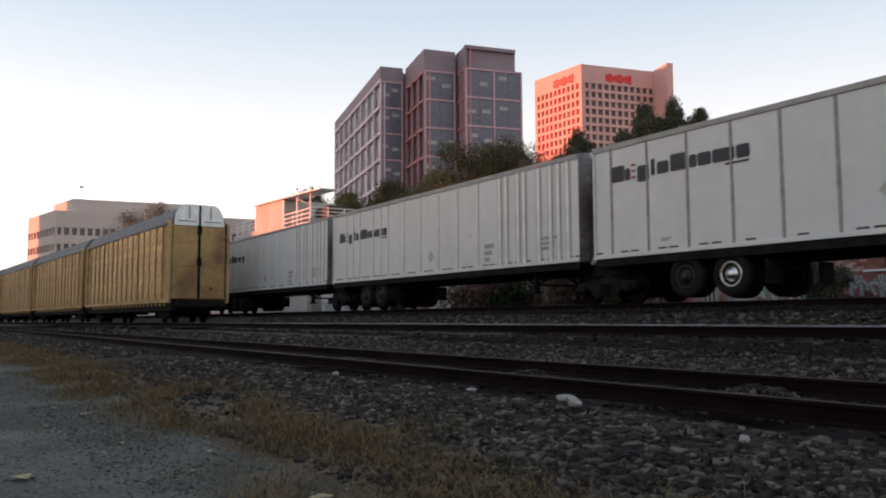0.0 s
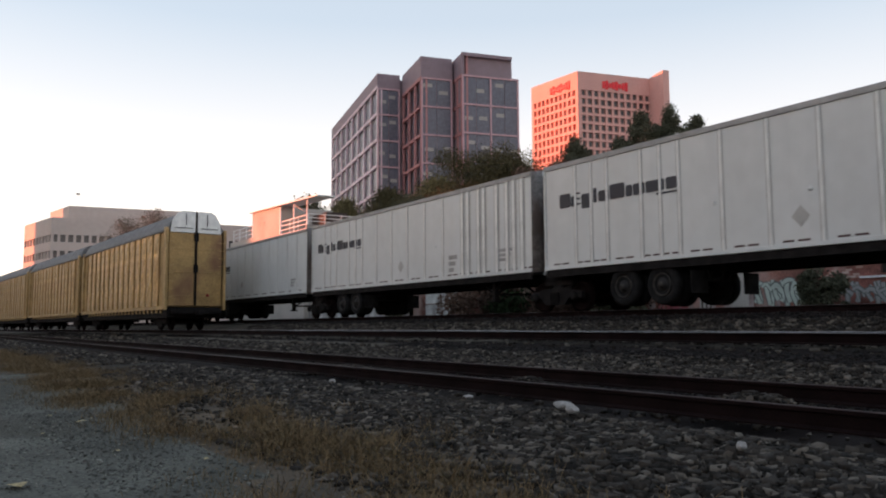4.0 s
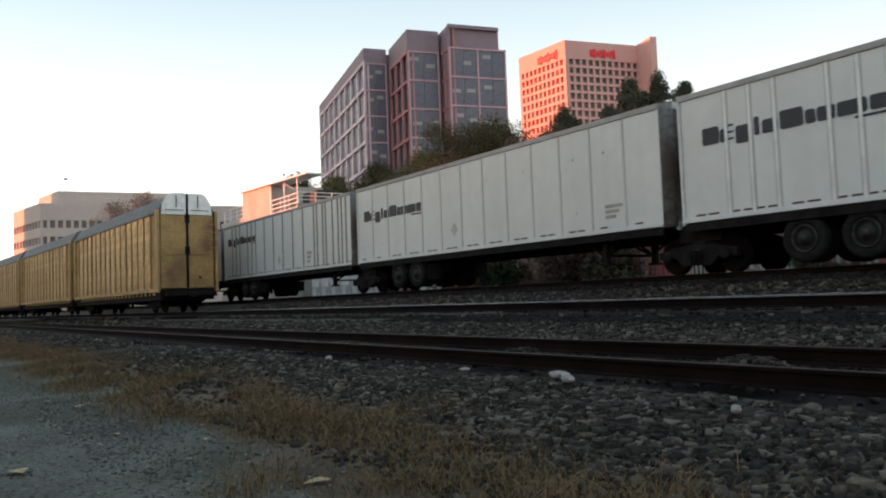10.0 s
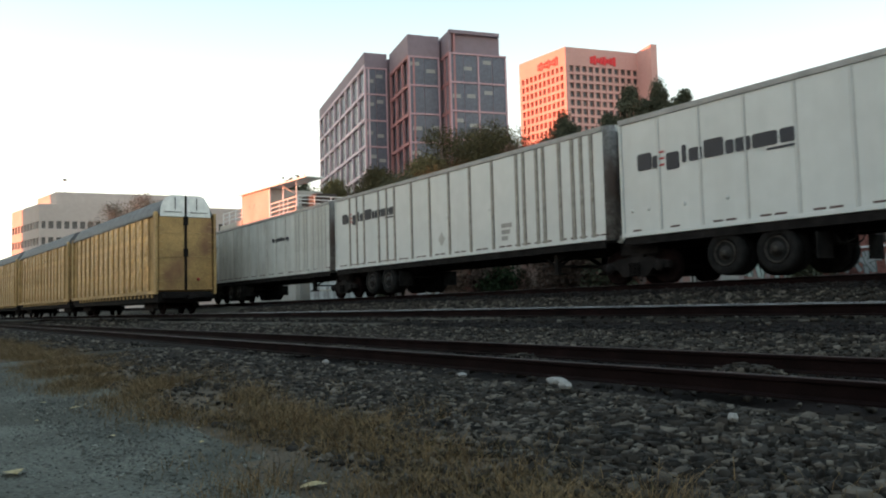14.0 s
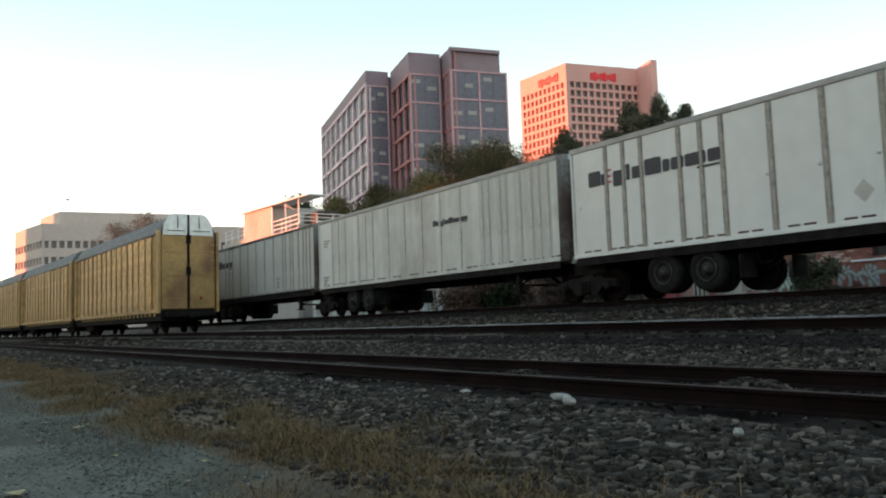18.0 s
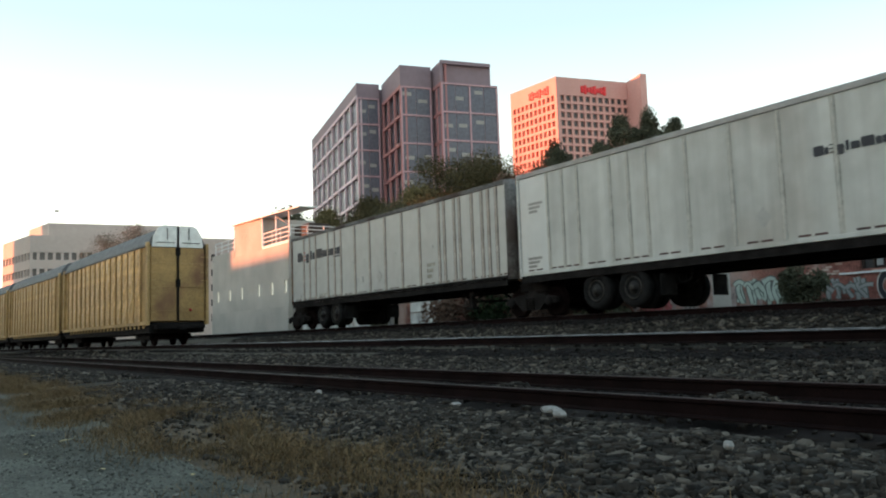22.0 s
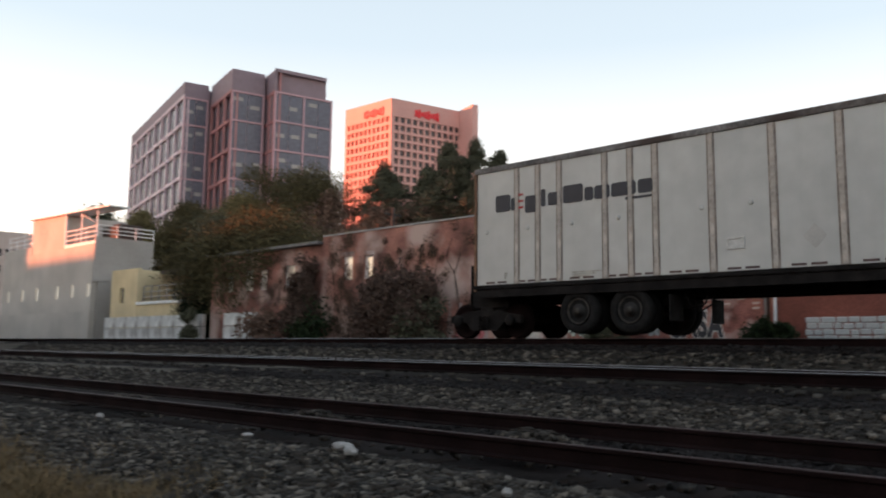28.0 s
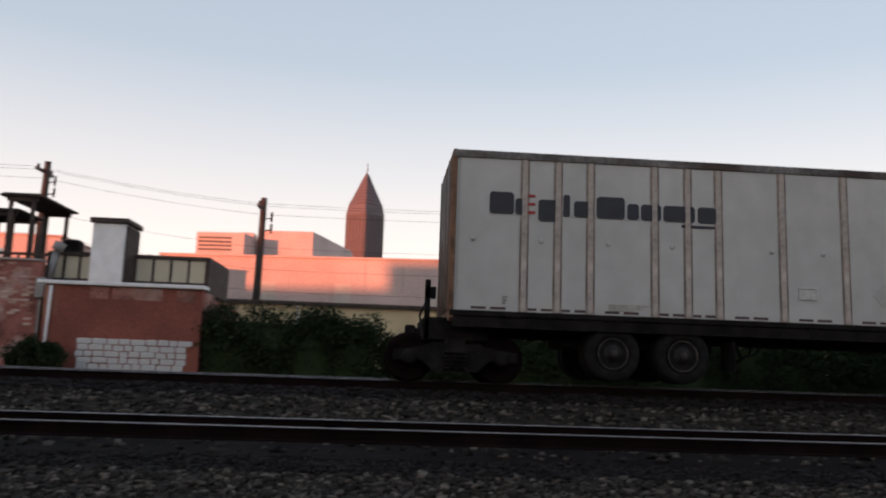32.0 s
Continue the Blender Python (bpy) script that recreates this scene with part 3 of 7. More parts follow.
def letter_blocks(parent, x0, width, z0, z1, mark_red=True):
    """The maker's name on the side as plain blocks, one for each sign, with a small mark between."""
    h, y = z1 - z0, -1.3
    blocks = [(0.0, 0.105, 0, 1), (0.112, 0.152, 0, 0.74), (0.212, 0.302, -0.26, 0.74), (0.322, 0.350, 0, 1), (0.368, 0.455, 0, 0.74), (0.468, 0.592, 0, 1),
              (0.604, 0.655, 0, 0.74), (0.664, 0.754, 0, 0.74), (0.764, 0.905, 0, 0.74), (0.918, 1.0, 0, 0.74)]
    for fa, fb, lo, hi in blocks:
        bm = bmesh.new()
        xa, xb, za, zb = x0 + fa * width, x0 + fb * width, z0 + lo * h, z0 + hi * h
        c = min(0.22 * (xb - xa), 0.1 * h)
        outline = [(xa + c, za), (xb - c, za), (xb, za + c), (xb, zb - c), (xb - c, zb), (xa + c, zb), (xa, zb - c), (xa, za + c)]
        f0 = [bm.verts.new((px, y - 0.004, pz)) for px, pz in outline]
        f1 = [bm.verts.new((px, y + 0.01, pz)) for px, pz in outline]
        bm.faces.new(f0)
        bm.faces.new(f1[::-1])
        for i in range(8):
            bm.faces.new((f0[i], f1[i], f1[(i + 1) % 8], f0[(i + 1) % 8]))
        part("lettering", bm, M_INK, parent)
    for k in range(3):
        zc = z0 + h * (0.1 + 0.38 * k)
        bm = boxes((x0 + 0.163 * width, x0 + 0.198 * width, y - 0.004, y + 0.01, zc - 0.04 * h, zc + 0.08 * h))
        part("mark", bm, M_RED if mark_red else M_INK, parent, "small red crown-like mark" if mark_red else "")
    part("lettering", boxes((x0 + width * 0.845, x0 + width * 0.995, y - 0.004, y + 0.01, z0 - 0.24 * h, z0 - 0.12 * h)), M_INK, parent)


def trailer(style):
    t = thing("highway_trailer", style["label"], "freight trailer", group="trailers of the passing train")
    L, zb, zt = TRAILER_LEN, 1.19, 4.20
    # body shell
    bm = bmesh.new()
    box(bm, 0.03, L - 0.26, -1.27, 1.27, zb + 0.05, zt + 0.03)
    box(bm, L - 0.26, L - 0.05, -1.03, 1.03, zb + 0.05, zt + 0.03)
    part("shell", bm, style["paint"], t)
    bm = bmesh.new()
    for s in (-1, 1):
        box(bm, 0.0, L - 0.25, s * 1.3 - 0.02, s * 1.3 + 0.02, zt - 0.1, zt + 0.04, bevel=0.01)
    part("top_rail", bm, style["top"], t)
    bm = bmesh.new()
    box(bm, 0.05, L - 0.2, -1.2, 1.2, zt + 0.03, zt + 0.06, bevel=0.02)
    part("roof", bm, M_TRIM, t)
    for s in (-1, 1):
        bm = bmesh.new()
        box(bm, 0.0, L - 0.25, s * 1.3 - 0.025, s * 1.3 + 0.025, zb + 0.0, zb + 0.1, bevel=0.01)
        part("bottom_rail", bm, style["rail"], t)
        part("floor_edge", boxes((0.05, L - 0.3, s * 1.27 - 0.02, s * 1.27 + 0.02, zb - 0.2, zb - 0.002)), M_BLACK, t)
    # posts and panels of the near side
    posts = style["posts"]
    edges = [0.1] + posts + [L - 0.22]
    for a, b in zip(edges, edges[1:]):
        part("side_panel", boxes((a + 0.035, b - 0.035, -1.288, -1.26, zb + 0.1, zt - 0.1)), style["first"] if a < 0.5 and style["first"] else style["paint"], t)
    pw = style["post_width"]
    pme = bmesh.new()
    # base plate shows as a strip of its own tone beside the ridge
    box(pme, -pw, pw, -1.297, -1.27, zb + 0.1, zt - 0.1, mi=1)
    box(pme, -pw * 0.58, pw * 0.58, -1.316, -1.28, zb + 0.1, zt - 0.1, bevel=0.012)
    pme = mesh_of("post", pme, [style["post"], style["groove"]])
    # broad pressed ribs towards the nose
    rme = bmesh.new()
    z0, z1 = zb + 0.1, zt - 0.1
    sec = [(-0.15, -1.291), (-0.09, -1.293), (-0.065, -1.322), (0.065, -1.322), (0.09, -1.293), (0.15, -1.291)]
    rows = [[rme.verts.new((a, b, z)) for a, b in sec] for z in (z0, z1)]
    for k in range(5):
        # flanks take the ribshade material: the rib's shade is put into colour
        rme.faces.new((rows[0][k], rows[0][k + 1], rows[1][k + 1], rows[1][k])).material_index = 0 if k == 2 else 1
    lo = [rme.verts.new((a, -1.27, z)) for z in (z0, z1) for a in (-0.15, 0.15)]
    rme.faces.new((rows[0][0], rows[1][0], lo[2], lo[0]))
    rme.faces.new((rows[0][5], lo[1], lo[3], rows[1][5]))
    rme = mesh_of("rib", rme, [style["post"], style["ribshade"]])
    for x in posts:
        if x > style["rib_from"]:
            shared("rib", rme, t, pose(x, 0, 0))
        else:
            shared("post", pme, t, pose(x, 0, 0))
    for x in [a + (b - a) * 0.5 for a, b in zip(edges, edges[1:])]:
        part("reflector", boxes((x - 0.33, x - 0.06, -1.294, -1.28, zb + 0.13, zb + 0.175)), M_REFLECT, t, "dark worn red reflective strip")
        if int(x * 10) % 3:
            part("reflector", boxes((x + 0.02, x + 0.3, -1.294, -1.28, zb + 0.13, zb + 0.175)), M_REFLECT, t, "dark worn red reflective strip")
    # ends
    part("rear_frame", boxes((-0.01, 0.07, -1.315, -1.2, zb - 0.05, zt + 0.05), (-0.01, 0.07, 1.2, 1.315, zb - 0.05, zt + 0.05), (-0.01, 0.07, -1.2, 1.2, zt - 0.12, zt + 0.05), (-0.01, 0.07, -1.2, 1.2, zb - 0.1, zb + 0.1), bevel=0.012), style["frame"], t)
    part("front_header", boxes((L - 0.07, L + 0.01, -1.06, 1.06, zt - 0.12, zt + 0.05), bevel=0.012), style["frame"], t)
    part("front_sill", boxes((L - 0.07, L + 0.01, -1.06, 1.06, zb - 0.1, zb + 0.1), bevel=0.012), style["frame"], t)
    for s in (-1, 1):     # rounded upright at each nose corner
        bm = bmesh.new()
        arc = [radians(90 * i / 7) for i in range(8)]
        for r in (0.25, 0.2):
            for z in (zb - 0.02, zt + 0.04):
                for q in arc:
                    bm.verts.new((L - 0.25 + r * math.sin(q), s * (1.05 + r * math.cos(q)), z))
        bm.verts.ensure_lookup_table()
        for i in range(7):
            for o, u in ((0, 8), (24, 16), (8, 24), (16, 0)):
                bm.faces.new([bm.verts[o + i], bm.verts[o + i + 1], bm.verts[u + i + 1], bm.verts[u + i]]).smooth = u in (8, 16) and o in (0, 24)
        bmesh.ops.recalc_face_normals(bm, faces=bm.faces)
        part("nose_corner", bm, style["corner"], t, "grimy rounded corner upright, shade in its paint")
    # nose wall darker than the sides: its shade is painted in with grime
    part("front_wall", boxes((L - 0.05, L + 0.004, -1.05, 1.05, zb + 0.1, zt - 0.12), bevel=0.01), M_GRIME_SHADE, t, "grimy nose wall, its shade put into dark paint")
    for y0, y1 in ((-1.19, -0.01), (0.01, 1.19)):
        d = part("rear_door", boxes((-0.02, 0.03, y0, y1, zb + 0.1, zt - 0.12), bevel=0.01), style["door"], t)
        yr = y0 + 0.25
        bm = bmesh.new()
        for yy in (yr, y1 - 0.25):
            tube(bm, (-0.05, yy, zb + 0.05), (-0.05, yy, zt - 0.1), 0.016, n=8)
        part("lock_rod", bm, M_TRIM, d)
    # under the floor
    bm = bmesh.new()
    for s in (-1, 1):
        box(bm, 0.1, L - 0.2, s * 0.5 - 0.06, s * 0.5 + 0.06, zb - 0.32, zb - 0.02)
    part("chassis_beam", bm, M_BLACK, t)
    cm = mesh_of("cross_member", boxes((-0.03, 0.03, -1.24, 1.24, zb - 0.14, zb - 0.03)), M_BLACK)
    x = 0.4
    while x < L - 0.3:
        shared("cross_member", cm, t, pose(x, 0, 0))
        x += 1.2
    part("slider", boxes((2.2, 5.1, -0.65, 0.65, zb - 0.5, zb - 0.3), bevel=0.03), M_BLACK, t)
    for axle, x in enumerate(ROAD_WHEELS):
        for s in (-1, 1):
            w = new("road_wheel")
            w.parent = t
            w.matrix_basis = pose(x, s * 1.0, 0.60, 0, 0, 0 if s < 0 else 180)
            bm = bmesh.new()
            for o in (0.0, 0.33):
                lathe(bm, [(0.28, o - 0.2), (0.36, o - 0.24), (0.46, o - 0.235), (0.505, o - 0.19), (0.51, o - 0.1), (0.51, o + 0.0), (0.49, o + 0.05), (0.3, o + 0.05)], 30)
            part("tyre", bm, M_TYRE, w)
            bm = bmesh.new()
            lathe(bm, [(0.29, -0.23), (0.27, -0.15), (0.2, -0.12), (0.17, -0.2), (0.11, -0.21), (0.10, -0.27), (0.02, -0.28)], 24, cap=False)
            part("rim", bm, M_CHROME if axle == 1 and style["chrome"] else style["rim"], w)
            bm = bmesh.new()
            lathe(bm, [(0.255, -0.16), (0.262, -0.236), (0.285, -0.242), (0.29, -0.2), (0.255, -0.16)], 24, cap=False)
            lathe(bm, [(0.07, -0.2), (0.075, -0.283), (0.03, -0.287)], 12)
            part("rim_edge", bm, M_CHROME if axle == 1 and style["chrome"] else M_RIM_EDGE, w, "scuffed rim edge and hub cap")
        bm = bmesh.new()
        tube(bm, (x, -0.9, 0.6), (x, 0.9, 0.6), 0.09)
        part("road_axle", bm, M_BLACK, t)
    for s in (-1, 1):
        part("mud_flap", boxes((5.25, 5.27, s * 1.0 - 0.3, s * 1.0 + 0.3, 0.35, zb - 0.3)), M_TYRE, t)
    # landing gear
    xg = L - 2.55
    for s in (-1, 1):
        part("landing_leg", boxes((xg - 0.08, xg + 0.08, s * 0.95 - 0.08, s * 0.95 + 0.08, 0.42, zb - 0.05), (xg - 0.16, xg + 0.16, s * 0.95 - 0.14, s * 0.95 + 0.14, 0.36, 0.42), bevel=0.012), M_BLACK, t)
        bm = bmesh.new()
        tube(bm, (xg - 0.9, s * 0.9, zb - 0.15), (xg - 0.05, s * 0.93, 0.6), 0.035, n=8)
        part("leg_brace", bm, M_BLACK, t)
    for a, b in (((xg, -0.95, 0.62), (xg, 0.95, 0.62)), ((xg, -0.9, 0.62), (xg, 0, zb - 0.1)), ((xg, 0.9, 0.62), (xg, 0, zb - 0.1)), ((xg + 0.08, -0.95, 0.75), (xg + 0.7, -0.95, zb - 0.05)), ((xg + 0.08, 0.95, 0.75), (xg + 0.7, 0.95, zb - 0.05))):
        bm = bmesh.new()
        tube(bm, a, b, 0.035, n=8)
        part("leg_cross_brace", bm, M_BLACK, t)
    # coupler tongue at the nose
    part("coupling_tongue", boxes((L - 0.3, L + 0.35, -0.16, 0.16, zb - 0.3, zb - 0.02), bevel=0.03), M_BLACK, t)
    for k in range(2):
        bm = bmesh.new()
        pts = [(5.4 + k * 0.05, -0.9 + k * 0.3, 0.95), (5.55, -0.9 + k * 0.3, 0.62 - 0.1 * k), (5.85, -0.9 + k * 0.3, 0.7), (5.95, -0.9 + k * 0.3, 1.05)]
        for a, b in zip(pts, pts[1:]):
            tube(bm, a, b, 0.018, n=6)
        part("air_hose", bm, M_TYRE, t)
    tx, tw, z0, z1 = style["text"]
    letter_blocks(t, tx, tw, z0, z1, style["crown"])
    for x, z, w, h in style["marks"]:
        bm = bmesh.new()
        for k in range(3):
            box(bm, x, x + w * (1 - 0.2 * k), -1.296, -1.28, z + h * (0.7 - 0.33 * k), z + h * (0.92 - 0.33 * k))
        part("data_plate", bm, style["markink"], t, "faded rows of small stencilled marks")
    for x, z, w in style["diamonds"]:
        bm = bmesh.new()
        vs = [bm.verts.new((x + a * w, -1.296, z + b * w)) for a, b in ((-0.5, 0), (0, -0.55), (0.5, 0), (0, 0.55))]
        f = bm.faces.new(vs)
        bmesh.ops.extrude_face_region(bm, geom=[f])
        for v in bm.verts:
            if v in vs:
                v.co.y = -1.28
        part("placard", bm, M_PLACARD, t, "blank grey diamond placard holder")
    if style["box"]:
        bx, bz = style["box"]
        part("document_box", boxes((bx, bx + 0.36, -1.315, -1.28, bz, bz + 0.03), (bx, bx + 0.36, -1.315, -1.28, bz + 0.2, bz + 0.23), (bx, bx + 0.03, -1.314, -1.281, bz + 0.03, bz + 0.2), (bx + 0.33, bx + 0.36, -1.314, -1.281, bz + 0.03, bz + 0.2), (bx + 0.03, bx + 0.33, -1.3, -1.282, bz + 0.03, bz + 0.2)), M_POST, t, "small pale document holder")
    for x, z in style["dents"]:
        bm = bmesh.new()
        lathe(bm, [(0.055, 0.0), (0.05, -0.02), (0.025, -0.03)], 10, at=(x, -1.286, z))
        part("rivet_plate", bm, style["paint"], t)
    return t


BAYS = [1.33, 1.95, 2.56, 3.77, 4.40, 4.99, 6.22, 7.44, 8.65, 9.87, 11.08]
NOSE = [12.30, 12.63, 13.23, 13.53, 14.22, 14.75, 15.10, 15.50]
TEXT = (0.68, 4.26, 3.07, 3.48)
NEWER = dict(label="white panelled highway trailer with rust-stained posts on rail bogies", paint=M_TRAILER_AGED, ribshade=M_RIB_SHADE_GREY, first=None, post=M_POST_RUST, groove=M_POST_GROOVE, rail=M_BLACK, top=M_GRIME_SHADE, door=M_RUSTY, corner=M_GRIME_SHADE, rib_from=99, frame=M_RUSTY, rim=M_RIM, chrome=False,
             posts=BAYS + NOSE, post_width=0.085, text=TEXT, crown=True, box=(6.5, 1.72), marks=[(2.9, 1.36, 0.8, 0.14), (0.95, 1.42, 0.1, 0.16), (11.5, 1.5, 0.5, 0.6)], markink=M_RIB_SHADE_GREY, diamonds=[(8.15, 1.85, 0.42)], dents=[(x, 2.6) for x in (0.4, 1.65, 2.9, 4.1, 6.0, 7.0, 9.4, 11.9)])
PLAIN = dict(NEWER, paint=M_TRAILER_DULL, first=M_TRAILER, post=M_POST_DULL, ribshade=M_TRAILER_DULL, groove=M_RIB_SHADE_GREY, rail=M_TRAILER_DULL, top=M_TRIM, door=M_TRAILER_DULL, frame=M_POST, rib_from=12.2, post_width=0.055, box=None, crown=False, label="greyish white ribbed highway trailer with small faded lettering",
             text=(9.40, 2.1, 2.92, 3.12), marks=[(0.5, 3.0, 0.6, 0.35), (0.4, 1.4, 0.6, 0.35)], markink=M_TRIM, dents=[])
WORN = dict(NEWER, paint=M_TRAILER, post=M_POST_GREY, rail=M_TRAILER, top=M_TRIM, door=M_TRAILER, frame=M_POST, post_width=0.075, box=None, label="pale greenish-white highway trailer with weathered brown-grey posts", marks=[(11.5, 1.5, 0.5, 0.6)], markink=M_TRIM, dents=[(x, 2.55) for x in (0.3, 6.1, 7.3, 8.5, 10.9)])
BRIGHT = dict(NEWER, paint=M_TRAILER, ribshade=M_TRAILER_DULL, rail=M_TRAILER, box=None, markink=M_TRIM, label="white highway trailer, highlights painted on its side posts, on rail bogies", post=M_POST_BRIGHT, groove=M_PLACARD, door=M_TRAILER, top=M_TRIM, frame=M_POST, rib_from=12.2, post_width=0.068, crown=False, text=(0.68, 4.26, 2.93, 3.33), marks=[(11.45, 1.42, 0.5, 0.65), (14.3, 1.6, 0.75, 0.45)], dents=[(x, 2.4) for x in (6.0, 8.4, 10.6)])
SMOOTH = dict(NEWER, paint=M_TRAILER, ribshade=M_TRAILER_DULL, rail=M_TRAILER, box=None, markink=M_TRIM, marks=[(14.0, 1.55, 0.62, 0.42)], label="smooth pale greenish-white highway trailer riding on rail bogies", post=M_TRAILER, groove=M_PLACARD, door=M_TRAILER, top=M_TRIM, frame=M_POST, post_width=0.04, posts=[1.28 + 1.223 * i for i in range(12)],
              text=(0.60, 4.33, 2.83, 3.25), diamonds=[(6.95, 1.95, 0.42)], dents=[(x, 3.36) for x in (8.8, 10.67, 12.84, 14.0)] + [(x, 1.85) for x in (0.35, 0.9, 2.0, 3.2, 12.9)])
SEAMED = dict(SMOOTH, groove=M_RIB_SHADE_GREY, label="white panelled highway trailer with dark seams and one polished wheel", chrome=True, post=M_POST_GREY, post_width=0.045, posts=[0.68 + 1.265 * i for i in range(12)], text=(0.72, 4.25, 3.2, 3.62), diamonds=[(8.0, 2.05, 0.42)], marks=[(2.35, 1.5, 0.35, 0.1), (14.0, 1.55, 0.62, 0.42)], dents=[])

TRAIN = []


STYLES = [NEWER, PLAIN, WORN, SMOOTH, BRIGHT, BRIGHT, SEAMED, BRIGHT, PLAIN]


def build_train():
    protos = {}
    for k in range(9):
        style = STYLES[k]
        key = id(style)
        if key not in protos:
            protos[key] = trailer(style)
            add_bogie(protos[key])
            t = protos[key]
            if k == 0:
                part("coupler_mast", boxes((-0.42, -0.32, -0.95, -0.83, 0.75, 1.85), (-0.42, -0.22, -0.95, -0.83, 1.5, 1.72), (-0.4, 0.0, -0.93, -0.85, 1.0, 1.1), bevel=0.015), M_BLACK, t, "dark upright of the end coupling")
                bm = bmesh.new()
                polytube(bm, [(-0.36, -0.8, 1.5), (-0.5, -0.78, 1.2), (-0.42, -0.75, 0.8), (-0.2, -0.7, 0.6)], 0.022, 6)
                part("air_hose", bm, M_TYRE, t)
        else:
            t = copy_thing(protos[key], Matrix())
        TRAIN.append((k, t))


build_train()


def arrays_mesh(name, verts, faces, material, smooth=False):
    """A mesh from numpy arrays: verts (n, 3), faces (m, k) with equal corner counts."""
    me = bpy.data.meshes.new(name)
    k = faces.shape[1]
    me.vertices.add(len(verts))
    me.vertices.foreach_set("co", verts.astype(np.float32).ravel())
    me.loops.add(faces.size)
    me.loops.foreach_set("vertex_index", faces.astype(np.int32).ravel())
    me.polygons.add(len(faces))
    me.polygons.foreach_set("loop_start", np.arange(0, faces.size, k, dtype=np.int32))
    if smooth:
        me.polygons.foreach_set("use_smooth", np.ones(len(faces), dtype=bool))
    me.materials.append(material)
    me.update(calc_edges=True)
    return me


def leaf_cloud(centres, radii, per, size, rng, squash=0.8):
    """Leaf quads scattered in clumps, thicker towards each clump's skin."""
    n = len(centres) * per
    c = np.repeat(np.array(centres, float), per, axis=0)
    r = np.repeat(np.array(radii, float), per)[:, None]
    d = rng.normal(size=(n, 3))
    d /= np.linalg.norm(d, axis=1)[:, None]
    d[:, 2] *= squash
    pos = c + d * r * (0.25 + 0.8 * rng.random((n, 1)) ** 0.75 + 0.22 * np.abs(rng.normal(size=(n, 1))))
    a = rng.normal(size=(n, 3))
    a /= np.linalg.norm(a, axis=1)[:, None]
    b = np.cross(a, rng.normal(size=(n, 3)))
    b /= np.linalg.norm(b, axis=1)[:, None]
    s = size * (0.5 + rng.random((n, 1)))
    quads = np.stack([pos - a * s, pos - b * s * 0.5, pos + a * s, pos + b * s * 0.5], axis=1).reshape(-1, 3)
    return quads, np.arange(4 * n).reshape(-1, 4)


def tree(x, y, z, height, width, leaf, label, seed, clumps=26, per=150, size=0.22, low=0.3, open_crown=0.0, depth=0.8, clump=1.0, full=0.0):
    rng = np.random.default_rng(seed)
    t = thing("tree", label, "tree", (x, y, z))
    bm = bmesh.new()
    r0 = 0.022 * height + 0.05
    p = Vector((0, 0, -0.15))
    trunk_top = height * (low + 0.25)
    steps = 4
    last = p
    for i in range(steps):
        q = Vector((rng.normal() * 0.03 * height * 0.5, rng.normal() * 0.03 * height * 0.5, trunk_top * (i + 1) / steps))
        tube(bm, last, q, r0 * (1 - 0.16 * i), r0 * (1 - 0.16 * (i + 1)), n=8, cap=(i in (0, steps - 1)))
        last = q
    part("trunk", bm, M_BARK, t)
    cs, rs = [], []
    for i in range(clumps):
        h = low + (1 - low) * (i + 0.5) / clumps
        bulge = math.sin(math.pi * min(1, (h - low) / (1 - low) * (0.92 - full) + 0.1)) ** 0.7
        a = rng.random() * 2 * math.pi
        rad = width / 2 * bulge * (0.35 + 0.6 * rng.random())
        cs.append((rad * math.cos(a), rad * math.sin(a) * depth, height * h * (0.93 + 0.07 * rng.random())))
        rs.append(width * (0.10 + 0.11 * rng.random()) * (1 - open_crown * 0.5) * clump)
    for c in cs[:: max(1, clumps // 9)]:
        bm = bmesh.new()
        s = Vector((0, 0, trunk_top * (0.55 + 0.4 * rng.random())))
        m = s.lerp(Vector(c), 0.5) + Vector((0, 0, 0.05 * height))
        tube(bm, s, m, r0 * 0.4, r0 * 0.25, n=6)
        tube(bm, m, c, r0 * 0.25, r0 * 0.08, n=6)
        part("limb", bm, M_BARK, t)
    v, f = leaf_cloud(cs, rs, per, size, rng)
    crown = new("crown", arrays_mesh("crown", v, f, leaf))
    crown.parent = t
    return t


def bush(name, x, y, z, w, h, leaf, label, seed, per=170, size=0.09, clumps=12, depth=0.7, clump=1.0):
    rng = np.random.default_rng(seed)
    t = thing(name, label, "bush", (x, y, z))
    cs, rs = [], []
    for i in range(clumps):
        cs.append(((rng.random() - 0.5) * w * 0.8, (rng.random() - 0.5) * w * 0.5 * depth, h * (0.12 + 0.72 * rng.random() * (1 - 0.3 * rng.random()))))
        rs.append(min(w, h) * (0.15 + 0.13 * rng.random()) * clump)
    bm = bmesh.new()
    for c in cs:
        tube(bm, (c[0] * 0.3, c[1] * 0.3, -0.1), c, 0.025, 0.008, n=5)
    part("stem", bm, M_BARK, t)
    v, f = leaf_cloud(cs, rs, per, size, rng, 1.0)
    o = new("foliage", arrays_mesh("foliage", v, f, leaf))
    o.parent = t
    return t


